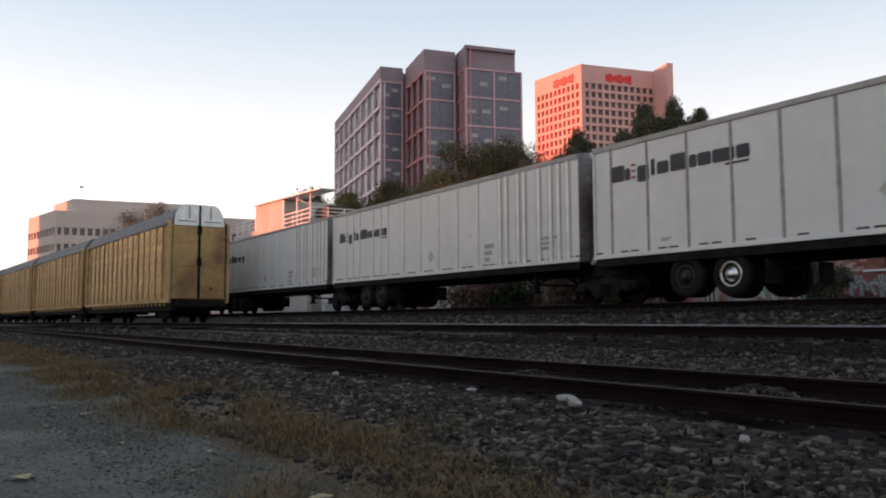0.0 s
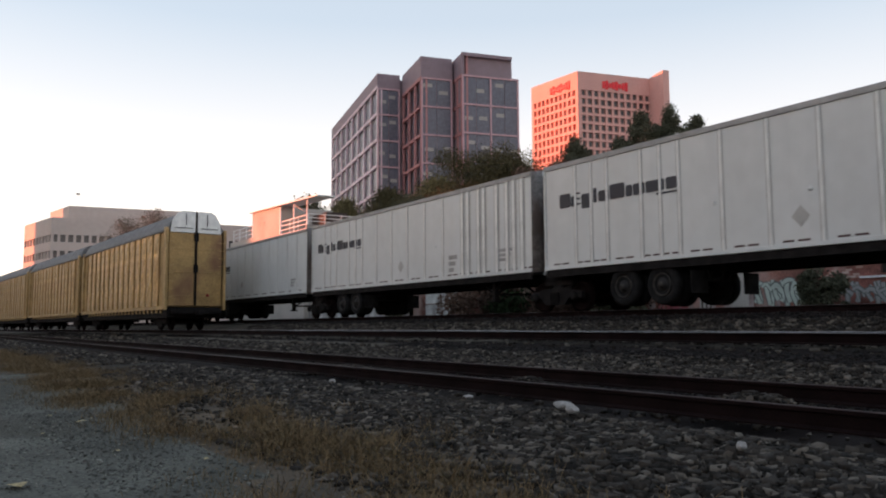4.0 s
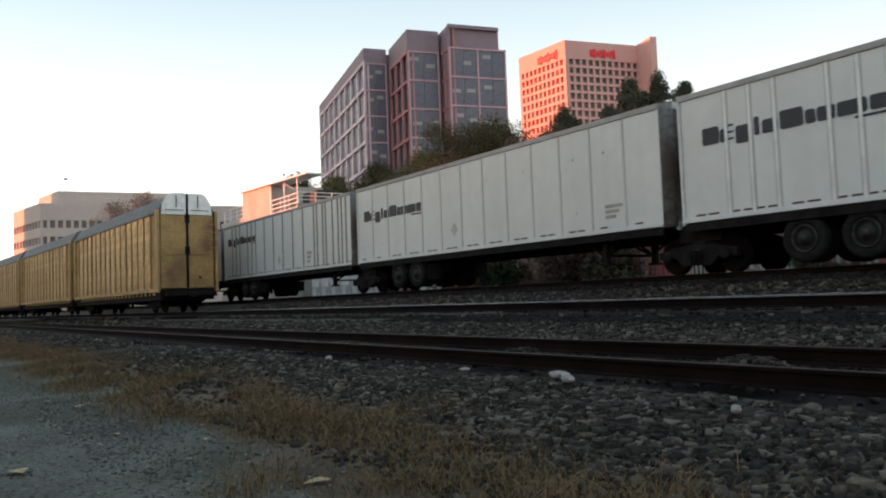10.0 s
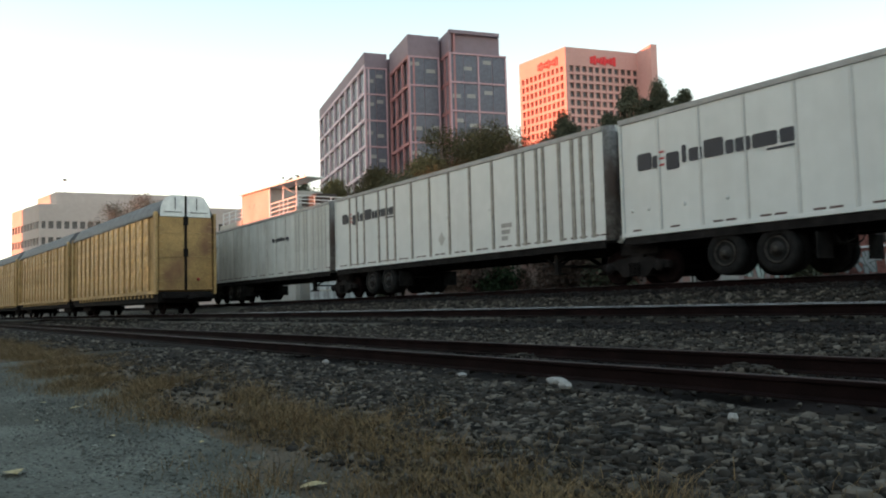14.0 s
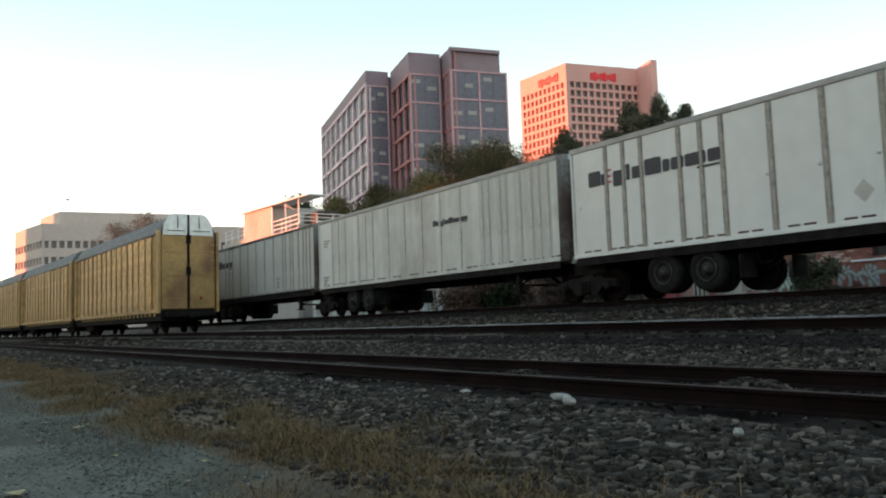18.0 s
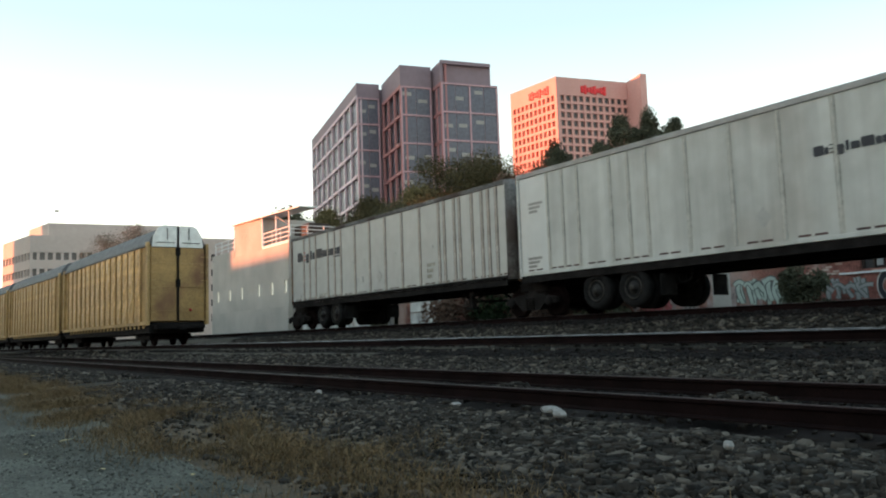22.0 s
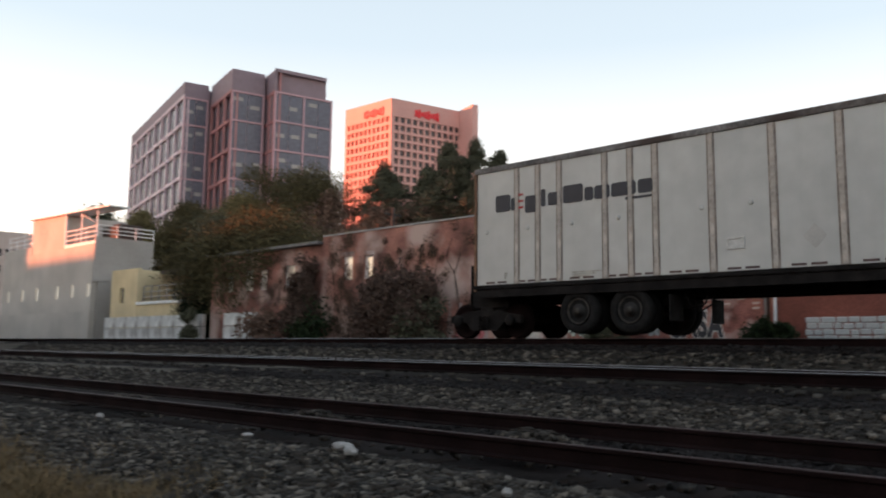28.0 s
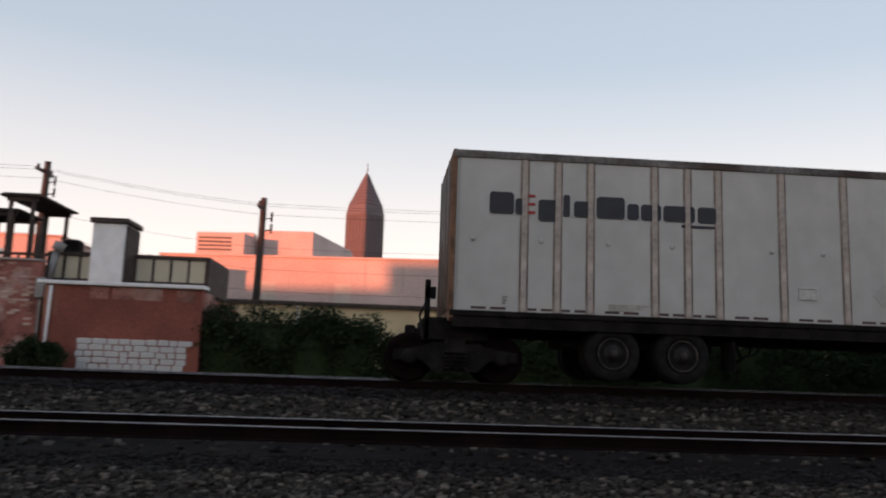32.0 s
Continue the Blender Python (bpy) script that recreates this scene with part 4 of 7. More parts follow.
# ---- standing autoracks ----
def autorack(hood):
    a = thing("autorack_car", "yellow-brown covered car carrier with white-topped end doors, standing still" if hood else "yellow-brown covered car carrier with dented side panels, standing still", "rail car", group="standing autoracks")
    L, w = 18.5, 1.5
    part("deck_sill", boxes((0.1, L - 0.1, -w + 0.12, w - 0.12, 0.6, 1.15), bevel=0.03), M_BLACK, a)
    part("inner_shell", boxes((0.3, L - 0.3, -w + 0.09, w - 0.09, 1.15, 5.02)), M_GOLD_END, a)
    # side panels between posts: each a dished sheet, three tiers
    cols = 14
    cw = (L - 2.6) / cols
    hw, ph, nz = cw / 2 - 0.04, 3.78, 11
    panels = []
    for v in range(6):     # dented sheets
        bm = bmesh.new()
        g = [[bm.verts.new((hw * u, 0.0 if abs(u) == 1 else -0.03 - 0.05 * random.random(), 0.02 + (ph - 0.035) * (k + (random.uniform(-0.3, 0.3) if 0 < k < nz else 0)) / nz)) for u in (-1, -0.45, 0.1, 0.6, 1)] for k in range(nz + 1)]
        for p, q in zip(g, g[1:]):
            for i in range(4):
                bm.faces.new((p[i], p[i + 1], q[i + 1], q[i]))
        panels.append(mesh_of("side_panel", bm, M_GOLD_PANEL))
    bm = boxes((-0.025, 0.025, -0.05, 0.03, 0, 3.85), bevel=0.008)
    post = mesh_of("side_post", bm, M_GOLD)
    for s in (-1, 1):
        for i in range(cols + 1):
            shared("side_post", post, a, pose(1.3 + cw * i, s * (w - 0.04), 1.17, 0, 0, 0 if s < 0 else 180))
        if s > 0:
            for i in range(cols):
                shared("side_panel", random.choice(panels), a, pose(1.3 + cw * (i + 0.5), s * (w - 0.07), 1.2, random.uniform(-0.5, 0.5), 0, 180 + random.uniform(-3, 3)))
        part("side_sill", boxes((0.2, L - 0.2, s * w - 0.05, s * w + 0.05, 1.02, 1.2), bevel=0.015), M_GOLD, a)
        part("top_chord", boxes((0.2, L - 0.2, s * w - 0.05, s * w + 0.03, 4.95, 5.08), bevel=0.015), M_ROOF, a)
    # hooks along the sill
    hook = mesh_of("sill_bracket", boxes((-0.06, 0.06, -0.05, 0.04, -0.16, 0.0), bevel=0.01), M_GOLD)
    for i in range(22):
        shared("sill_bracket", hook, a, pose(0.8 + i * 0.74, w - 0.03, 1.02))
    # roof
    prof = [(-w + 0.02, 5.05), (-1.28, 5.44), (-1.02, 5.78), (-0.78, 5.9), (0.78, 5.9), (1.02, 5.78), (1.28, 5.44), (w - 0.02, 5.05)]
    bm = bmesh.new()
    ends = [[bm.verts.new((x, y, z)) for y, z in prof] for x in (0.15, L - 0.15)]
    for i in range(len(prof) - 1):
        bm.faces.new((ends[0][i], ends[1][i], ends[1][i + 1], ends[0][i + 1]))
    bm.faces.new(ends[0][::-1])
    bm.faces.new(ends[1])
    bmesh.ops.recalc_face_normals(bm, faces=bm.faces)
    part("roof", bm, M_ROOF, a)
    rib = bmesh.new()
    for (y0, z0), (y1, z1) in zip(prof, prof[1:]):
        tube(rib, (0, y0, z0), (0, y1, z1), 0.014, n=5)
    rib = mesh_of("roof_rib", rib, M_ROOF)
    for i in range(14):
        shared("roof_rib", rib, a, pose(0.6 + i * 1.23, 0, 0))
    # end: corner posts, two doors with white tops
    for xe, sx in ((0.0, 1), (L, -1)):
        for s in (-1, 1):
            part("corner_post", boxes((xe - 0.02, xe + 0.3 * sx + 0.02, s * w - 0.09, s * w + 0.05, 1.0, 5.15) if sx > 0 else (xe - 0.32, xe + 0.02, s * w - 0.09, s * w + 0.05, 1.0, 5.15), bevel=0.02), M_GOLD, a)
            lo = part("end_door", boxes((min(xe + 0.03 * sx, xe + 0.1 * sx), max(xe + 0.03 * sx, xe + 0.1 * sx), *sorted((s * 0.06, s * 1.36)), 1.2, 4.9), bevel=0.02), M_GOLD_END, a)
            for zz in (1.7, 2.9, 4.1):
                part("door_panel_line", boxes((min(xe, xe + 0.06 * sx), max(xe, xe + 0.06 * sx), *sorted((s * 0.14, s * 1.28)), zz, zz + 0.03)), M_GOLD, lo)
            if not hood or sx < 0:
                part("upper_end_door", boxes((min(xe + 0.03 * sx, xe + 0.1 * sx), max(xe + 0.03 * sx, xe + 0.1 * sx), *sorted((s * 0.06, s * 1.3)), 4.93, 5.1), bevel=0.02), M_GOLD_END, a)
                continue
            bm = bmesh.new()
            poly = [(0.06, 4.93), (1.3, 4.93), (1.22, 5.5), (0.98, 5.9), (0.75, 6.02), (0.06, 6.02)]
            a0 = [bm.verts.new((xe + 0.0, s * y, z)) for y, z in poly]
            a1 = [bm.verts.new((xe + 0.12 * sx, s * y, z)) for y, z in poly]
            bm.faces.new(a0)
            bm.faces.new(a1[::-1])
            for i in range(len(poly)):
                bm.faces.new((a0[i], a1[i], a1[(i + 1) % len(poly)], a0[(i + 1) % len(poly)]))
            bmesh.ops.recalc_face_normals(bm, faces=bm.faces)
            part("upper_end_door", bm, M_WHITE_END, a, "white upper end door")
            bm = bmesh.new()
            tube(bm, (xe - 0.04 * sx, s * 0.55, 5.3), (xe - 0.04 * sx, s * 0.55, 5.9), 0.02, n=6)
            tube(bm, (xe - 0.04 * sx, s * 0.2, 5.15), (xe - 0.04 * sx, s * 1.1, 5.15), 0.02, n=6)
            part("grab_bar", bm, M_BLACK, a)
        part("door_seam", boxes((xe - 0.03, xe + 0.03, -0.05, 0.05, 1.2, 6.0 if hood and sx > 0 else 5.05), (xe - 0.06, xe + 0.06, -0.11, 0.11, 4.5, 4.95), (xe - 0.06, xe + 0.06, -0.11, 0.11, 2.9, 3.3), bevel=0.01), M_BLACK, a, "black door seam with latches")
        rung = mesh_of("ladder_rung", boxes((-0.02, 0.02, -0.16, 0.16, -0.018, 0.018)), M_GOLD)
        for s in (-1, 1):
            for k in range(9):
                shared("ladder_rung", rung, a, pose(xe - 0.07 * sx, s * 1.3, 1.25 + 0.4 * k))
        bm = bmesh.new()
        lathe(bm, [(0.07, 0.0), (0.07, 0.05), (0.04, 0.08)], 10, axis="z")
        lens = part("marker_lens", bm, M_RED, a, "small red marker lens")
        lens.matrix_basis = pose(xe - 0.02 * sx, -0.62 * sx, 1.75, 0, -90 * sx, 0)
        part("end_platform", boxes((xe - 0.55, xe + 0.5, -1.2, 1.2, 0.8, 1.0), bevel=0.02), M_BLACK, a)
        bm = bmesh.new()
        box(bm, xe - 1.0 if sx > 0 else xe, xe if sx > 0 else xe + 1.0, -0.14, 0.14, 0.72, 0.95, bevel=0.03)
        part("coupler", bm, M_BLACK, a)
    for xb in (2.2, L - 2.2):
        b = new("bogie")
        b.parent = a
        b.matrix_basis = pose(xb, 0, 0.42)
        for s in (-1, 1):
            part("side_frame", boxes((-1.1, 1.1, s * 1.0 - 0.07, s * 1.0 + 0.07, -0.1, 0.16), (-0.4, 0.4, s * 1.0 - 0.08, s * 1.0 + 0.08, -0.26, 0.26), bevel=0.03), M_BLACK, b)
        part("bolster", boxes((-0.2, 0.2, -1.0, 1.0, 0.0, 0.42), bevel=0.03), M_BLACK, b)
        for dx in (-0.85, 0.85):
            bm = bmesh.new()
            wheel_pair(bm, 0.42, 0.755)
            part("wheelset", bm, M_RAIL, b, "", (dx, 0, 0))
    return a


def autoracks():
    plain = None
    f = path_siding(Y_MIDDLE)
    for i in range(5):
        x = -41.0 - 19.6 * i
        m = pose(x, f(x), 0.71, 0, 0, 180 + math.degrees(math.atan2(f(x) - f(x - 17.2), 17.2)))
        if i < 2:
            car = autorack(i == 0)
            car.matrix_basis = m
            plain = car
        else:
            copy_thing(plain, m)


autoracks()


# ---- far buildings ----
def polar(yaw, r):
    return Vector((-math.sin(radians(yaw)) * r, math.cos(radians(yaw)) * r))


U = Vector((-0.968, 0.2526))    # along the long side of the towers, away to the left
W = Vector((0.2526, 0.968))     # along their short side


def facade(parent, p0, p1, z0, z1, floors, cols, frame_mat, glass_mat, band=0.55, mull=0.35, sub=1, inset=0.35, top=0.0, blinds=0, rng=None):
    """One face from p0 to p1 (seen with p0 on the left): backing wall, a band at each floor, a pier at each column and panes of glass between."""
    d = (Vector(p1) - Vector(p0))
    length = d.length
    yaw = math.degrees(math.atan2(d.y, d.x))
    face = new("facade")
    face.parent = parent
    face.matrix_basis = pose(p0[0], p0[1], 0, 0, 0, yaw)
    fh = (z1 - z0 - top) / floors
    bandm = mesh_of("band", boxes((0, length, -0.12, 0.25, -band / 2, band / 2)), frame_mat)
    for k in range(floors + 1):
        shared("band", bandm, face, pose(0, 0, z0 + k * fh))
    if top:
        part("parapet", boxes((0, length, -0.08, 0.3, z1 - top + band / 2, z1)), M_MAROON, face)
    cw = length / cols
    pierm = mesh_of("pier", boxes((-mull / 2, mull / 2, -0.1, 0.25, z0, z1 - top)), frame_mat)
    for i in range(cols + 1):
        shared("pier", pierm, face, pose(min(max(i * cw, mull / 2), length - mull / 2), 0.003 * (i % 2), 0))
    pw = (cw - mull) / sub - 0.08
    pane = mesh_of("pane", boxes((-pw / 2, pw / 2, inset, inset + 0.05, band / 2 - 0.05, fh - band / 2 + 0.05)), glass_mat)
    blind = mesh_of("blind", boxes((-pw * 0.32, pw * 0.32, inset - 0.03, inset - 0.01, fh * 0.45, fh * 0.58)), M_BLIND)
    part("backing", boxes((0, length, inset + 0.2, inset + 0.5, z0, z1 - 0.05)), frame_mat, face)
    for i in range(cols):
        for k in range(floors):
            for s in range(sub):
                x = i * cw + mull / 2 + (s + 0.5) * (cw - mull) / sub
                shared("pane", pane, face, pose(x, 0, z0 + k * fh))
                if blinds and rng.random() < blinds:
                    shared("blind", blind, face, pose(x + rng.uniform(-0.25, 0.25) * pw, 0, z0 + k * fh + rng.uniform(-0.1, 0.25) * fh))
    return face


def office_tower():
    """Stepped tower of dark glass and rosy stone."""
    rng = random.Random(5)
    t = thing("office_tower", "stepped office tower of dark glass framed in rosy stone bands", "office tower")
    S = 0.85
    H = 0.85 + 49.95 * S
    L = polar(61.33, 156) * S
    LL = L + U * 47.7 * S
    b1r = L + W * 4.5 * S
    b2l = polar(58.15, 145.4) * S
    b2back = b2l + U * 12.6 * S
    b2r = b2l + W * 6.0 * S
    b3l = polar(55.17, 144) * S
    b3r = b3l + W * 11.3 * S
    far = 21.3 * S
    z1 = H
    inner = [L + U * 0.7 + W * 0.7, LL - U * 0.7 + W * 0.7, LL + W * far, L + U * 0.7 + W * far]
    blocks = [([tuple(p) for p in inner], z1 - 0.6), ([tuple(p) for p in (b2l + U * 0.8 + W * 0.8, b2l + U * 13 + W * 0.8, b2l + U * 13 + W * 14, b2l + U * 0.8 + W * 14)], z1 - 0.3), ([tuple(p) for p in (b3l + U * 0.8 + W * 0.8, b3l + U * 14 + W * 0.8, b3l + U * 14 + W * (11.3 * S - 0.4), b3l + U * 0.8 + W * (11.3 * S - 0.4))], z1 - 3.6), ([tuple(p) for p in (b3l + U * 0.5 + W * 0.1, b3l + U * 13 + W * 0.1, b3l + U * 13 + W * 10.2 * S, b3l + U * 0.5 + W * 10.2 * S)], z1 - 0.05)]
    for pts, zz in blocks:
        bm = bmesh.new()
        prism(bm, pts, 0, zz)
        bmesh.ops.recalc_face_normals(bm, faces=bm.faces)
        part("core", bm, M_MAROON, t)
    fl, lo = 8, z1 - 3.5 - 8 * 4.55
    facade(t, LL, L, z1 - 2.3 - 9 * 4.5, z1, 9, 8, M_PALEPINK, M_GLASS_SKYTONE, 0.55, 0.5, sub=2, top=2.3, inset=0.3, blinds=0.12, rng=rng)
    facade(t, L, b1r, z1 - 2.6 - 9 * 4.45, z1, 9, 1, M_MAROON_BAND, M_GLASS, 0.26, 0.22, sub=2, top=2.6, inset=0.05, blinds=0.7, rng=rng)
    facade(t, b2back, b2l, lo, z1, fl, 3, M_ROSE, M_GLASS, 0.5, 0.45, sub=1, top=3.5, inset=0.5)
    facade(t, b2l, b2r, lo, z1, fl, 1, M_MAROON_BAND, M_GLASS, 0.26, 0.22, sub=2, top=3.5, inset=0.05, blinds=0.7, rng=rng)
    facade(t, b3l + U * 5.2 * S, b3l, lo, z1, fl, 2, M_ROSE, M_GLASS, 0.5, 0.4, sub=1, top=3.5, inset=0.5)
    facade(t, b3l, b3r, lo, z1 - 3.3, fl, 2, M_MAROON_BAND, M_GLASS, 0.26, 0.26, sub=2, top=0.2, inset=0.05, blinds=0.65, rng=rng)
    part("roof_edge", boxes((0, 10.0 * S, -0.1, 0.4, z1 - 0.3, z1 + 0.25)), M_MAROON, t).matrix_basis = pose(b3l.x, b3l.y, 0, 0, 0, math.degrees(math.atan2(W.y, W.x)))
    bm = bmesh.new()
    p = b2l + U * 5 + W * 4
    prism(bm, [tuple(q) for q in (p, p + U * 10, p + U * 10 + W * 6, p + W * 6)], z1 - 0.5, z1 + 0.9)
    part("plant_room", bm, M_MAROON, t)


office_tower()


def rosy_tower():
    """Tower with deep square windows and diagonal corner fins, a red sign on each face."""
    t = thing("office_tower", "pink concrete office tower with deep square windows and red signs", "office tower")
    H = 119.0
    M = polar(46.81, 371.4)
    K = polar(50.14, 395)
    R = M + W * 40.4
    fin_r = polar(40.66, 381)
    fh = 4.05
    for (p0, p1, cols, x_in) in ((K, M, 10, 1.2), (M, R, 11, 1.2)):
        d = p1 - p0
        length = d.length
        face = new("facade")
        face.parent = t
        face.matrix_basis = pose(p0.x, p0.y, 0, 0, 0, math.degrees(math.atan2(d.y, d.x)))
        cw = (length - 2 * x_in) / cols
        rows = 17
        deep = 1.3 if cols == 11 else 2.6
        holes = []
        for i in range(cols):
            for k in range(rows):
                xa = x_in + i * cw
                zt = H - 8.6 - k * fh
                holes.append((xa + cw * 0.17, xa + cw * 0.83, zt - 2.75, zt))
        bm = bmesh.new()
        wall_with_holes(bm, 0, length, 0, H, holes, deep)
        part("wall", bm, M_PINK, face)
        pw = cw * 0.66
        # left-face panes have the reflected sunset put into their colour
        pane = mesh_of("pane", boxes((-pw / 2, pw / 2, deep - 0.3, deep - 0.25, -2.75, 0)), M_GLASS_FAR if cols == 11 else M_PANE_SUNSET)
        for xa, xb, za, zb in holes:
            if zb > 45:
                shared("pane", pane, face, pose((xa + xb) / 2, 0, zb))
        sx = length * (0.32 if cols == 11 else 0.42)
        n = 8
        for i in range(n):
            hgt = 1.45 + 0.6 * math.sin(i * 2.1)
            part("sign_mark", boxes((sx + i * 1.75, sx + i * 1.75 + 1.5, -0.35, -0.05, H - 5.6 - hgt, H - 5.2 + hgt), bevel=0.25), M_SIGN, face, "bright red sign")
        part("sign_mark", boxes((sx + 1, sx + n * 1.75 - 1.5, -0.3, -0.06, H - 5.9, H - 5.2), bevel=0.1), M_SIGN, face, "bright red sign")
    bm = bmesh.new()
    prism(bm, [tuple(p) for p in (M + U * 1.35 + W * 2.65, K + W * 2.65, K + W * 41, R + U * 1.4)], 0, H - 0.8)
    prism(bm, [tuple(p) for p in (M + U * 14 + W * 8, M + U * 24 + W * 8, M + U * 24 + W * 30, M + U * 14 + W * 30)], H - 1, H + 2.2)
    bmesh.ops.recalc_face_normals(bm, faces=bm.faces)
    part("core", bm, M_PINK, t)
    for a, b in ((R, fin_r),):
        d = (b - a).normalized()
        n = Vector((-d.y, d.x)) * 1.6
        bm = bmesh.new()
        prism(bm, [tuple(p) for p in (a - d * 3 - n, b - n, b + n, a - d * 3 + n)], 0, H + 0.2)
        bmesh.ops.recalc_face_normals(bm, faces=bm.faces)
        part("corner_fin", bm, M_PINK, t)


rosy_tower()


def office_block():
    """Pale low office block with ribbon windows."""
    t = thing("office_block", "pale pink concrete office block with ribbon windows and a penthouse", "office building")
    m = polar(82.83, 202)
    l = polar(84.35, 222)
    H = 26.0
    dr = Vector((0.147, 0.989))
    r = m + dr * 46
    for p0, p1, cols in ((l, m, 9), (m, r, 28)):
        d = p1 - p0
        face = new("facade")
        face.parent = t
        face.matrix_basis = pose(p0.x, p0.y, 0, 0, 0, math.degrees(math.atan2(d.y, d.x)))
        cw = d.length / cols
        holes = [(i * cw + 0.3, (i + 1) * cw - 0.3, H - 3.9 - 3.7 * k - 1.7, H - 3.9 - 3.7 * k) for i in range(cols) for k in range(5)]
        bm = bmesh.new()
        wall_with_holes(bm, 0, d.length, 0, H, holes, 0.6)
        part("wall", bm, M_OFFICE, face)
        pane = mesh_of("pane", boxes((-cw / 2 + 0.3, cw / 2 - 0.3, 0.42, 0.47, -1.7, 0)), M_GLASS_FAR)
        for xa, xb, za, zb in holes:
            shared("pane", pane, face, pose((xa + xb) / 2, 0, zb))
    bm = bmesh.new()
    back = dr * 46
    n = (l - m).normalized()
    prism(bm, [tuple(p) for p in (m + n * 0.6 + dr * 0.6, l + dr * 0.6, l + back, m + n * 0.6 + back)], 0, H - 0.6)
    bmesh.ops.recalc_face_normals(bm, faces=bm.faces)
    part("core", bm, M_OFFICE, t)
    bm = bmesh.new()
    p = m + n * 3 + dr * 4.5
    prism(bm, [tuple(q) for q in (p, p + n * 14, p + n * 14 + dr * 30, p + dr * 30)], H - 0.7, H + 3.2)
    bmesh.ops.recalc_face_normals(bm, faces=bm.faces)
    part("penthouse", bm, M_OFFICE, t)
    q = polar(81.33, 208)
    bm = bmesh.new()
    tube(bm, (q.x, q.y, H + 3.0), (q.x, q.y, 32.5), 0.05, 0.03, n=6)
    mast = part("roof_mast", bm, M_WHITE, t)
    part("mast_head", boxes((q.x - 0.2, q.x + 0.2, q.y - 0.45, q.y + 0.45, 32.4, 32.75), bevel=0.1), M_BLACK, mast)


office_block()


def spire_tower():
    t = thing("spire_tower", "far reddish skyscraper with a pyramid crown and needle spire", "skyscraper")
    c = polar(1.42, 1150)
    t.matrix_basis = pose(c.x, c.y, 0, 0, 0, 45 + 1.4)
    bm = bmesh.new()
    a = 19.5
    prism(bm, [(a, a), (-a, a), (-a, -a), (a, -a)], 0, 216)
    part("shaft", bm, M_SPIRE, t)
    rib = mesh_of("rib", boxes((-0.9, 0.9, -0.8, 0.5, 0, 214)), M_SPIRE_DARK)
    for side in range(4):
        for k in range(6):
            shared("rib", rib, t, pose(0, 0, 0, 0, 0, 90 * side) @ pose(-16 + 6.4 * k, -a, 0))
    bm = bmesh.new()
    levels = [(a, 216), (a * 0.9, 229), (a * 0.47, 254), (a * 0.16, 273), (a * 0.06, 278)]
    rings = [[bm.verts.new((sx * r, sy * r, z)) for sx, sy in ((1, 1), (-1, 1), (-1, -1), (1, -1))] for r, z in levels]
    for p, q in zip(rings, rings[1:]):
        for i in range(4):
            bm.faces.new((p[i], p[(i + 1) % 4], q[(i + 1) % 4], q[i]))
    bmesh.ops.recalc_face_normals(bm, faces=bm.faces)
    part("crown", bm, M_SPIRE, t)
    bm = bmesh.new()
    for k in range(8):
        z = 230 + k * 5.2
        r = np.interp(z, [l[1] for l in levels], [l[0] for l in levels]) + 0.25
        for i in range(4):
            q = [(r, r), (-r, r), (-r, -r), (r, -r)]
            tube(bm, (*q[i], z), (*q[(i + 1) % 4], z), 0.5, n=4)
    part("crown_lattice", bm, M_SPIRE_DARK, t)
    bm = bmesh.new()
    tube(bm, (0, 0, 277), (0, 0, 295), 0.9, 0.25, n=8)
    part("spire", bm, M_SPIRE, t)


spire_tower()


def warehouse():
    t = thing("warehouse", "long low warehouse wall glowing orange in the last sun", "warehouse")
    p0, p1 = Vector((-34.0, 127.0)), Vector((36.0, 117.0))
    d = p1 - p0
    yaw = math.degrees(math.atan2(d.y, d.x))
    bm = bmesh.new()
    box(bm, 0, d.length, 0, 40, 0.8, 17.3)
    root = part("wall", bm, M_WAREHOUSE, t)
    root.matrix_basis = pose(p0.x, p0.y, 0, 0, 0, yaw)
    part("coping", boxes((-0.2, d.length + 0.2, -0.25, 0.3, 17.3, 17.6)), M_WAREHOUSE, root)
    jm = mesh_of("pilaster", boxes((-0.2, 0.2, -0.03, 0.05, 0.8, 17.25)), M_WAREHOUSE)
    for i in range(12):
        shared("pilaster", jm, root, pose(3 + i * 5.8, 0, 0))
    # grey panels laid on the wall in place of shadow patches
    for x in (16.0, 27.5, 41.5):
        part("filled_bay", boxes((x, x + 2.4, -0.06, 0.05, 8.5, 13.5)), M_GREY_WALL, root, "grey panel standing in for shadow on the wall")
    bm = bmesh.new()
    prism(bm, [(-20.0, 132), (-11.2, 131), (-5.7, 152), (-5.7, 270), (-20.0, 270)], 16, 22.6)
    part("upper_storey", bm, M_WAREHOUSE, t)
    pl = part("plant_block", boxes((0, 7.6, 0, 7, 17, 21.3)), M_WAREHOUSE, t)
    pl.matrix_basis = pose(-29.0, 128, 0, 0, 0, -8)
    slot = mesh_of("louvre", boxes((0.4, 5.6, -0.12, 0.1, 0, 0.3)), M_GLASS_FAR)
    for k in range(4):
        shared("louvre", slot, pl, pose(0, 0, 18.4 + 0.62 * k))
    tank = part("roof_hut", boxes((-23.2, -20.6, 131, 134, 17, 22.0), bevel=0.1), M_WAREHOUSE, t)
    return t


warehouse()


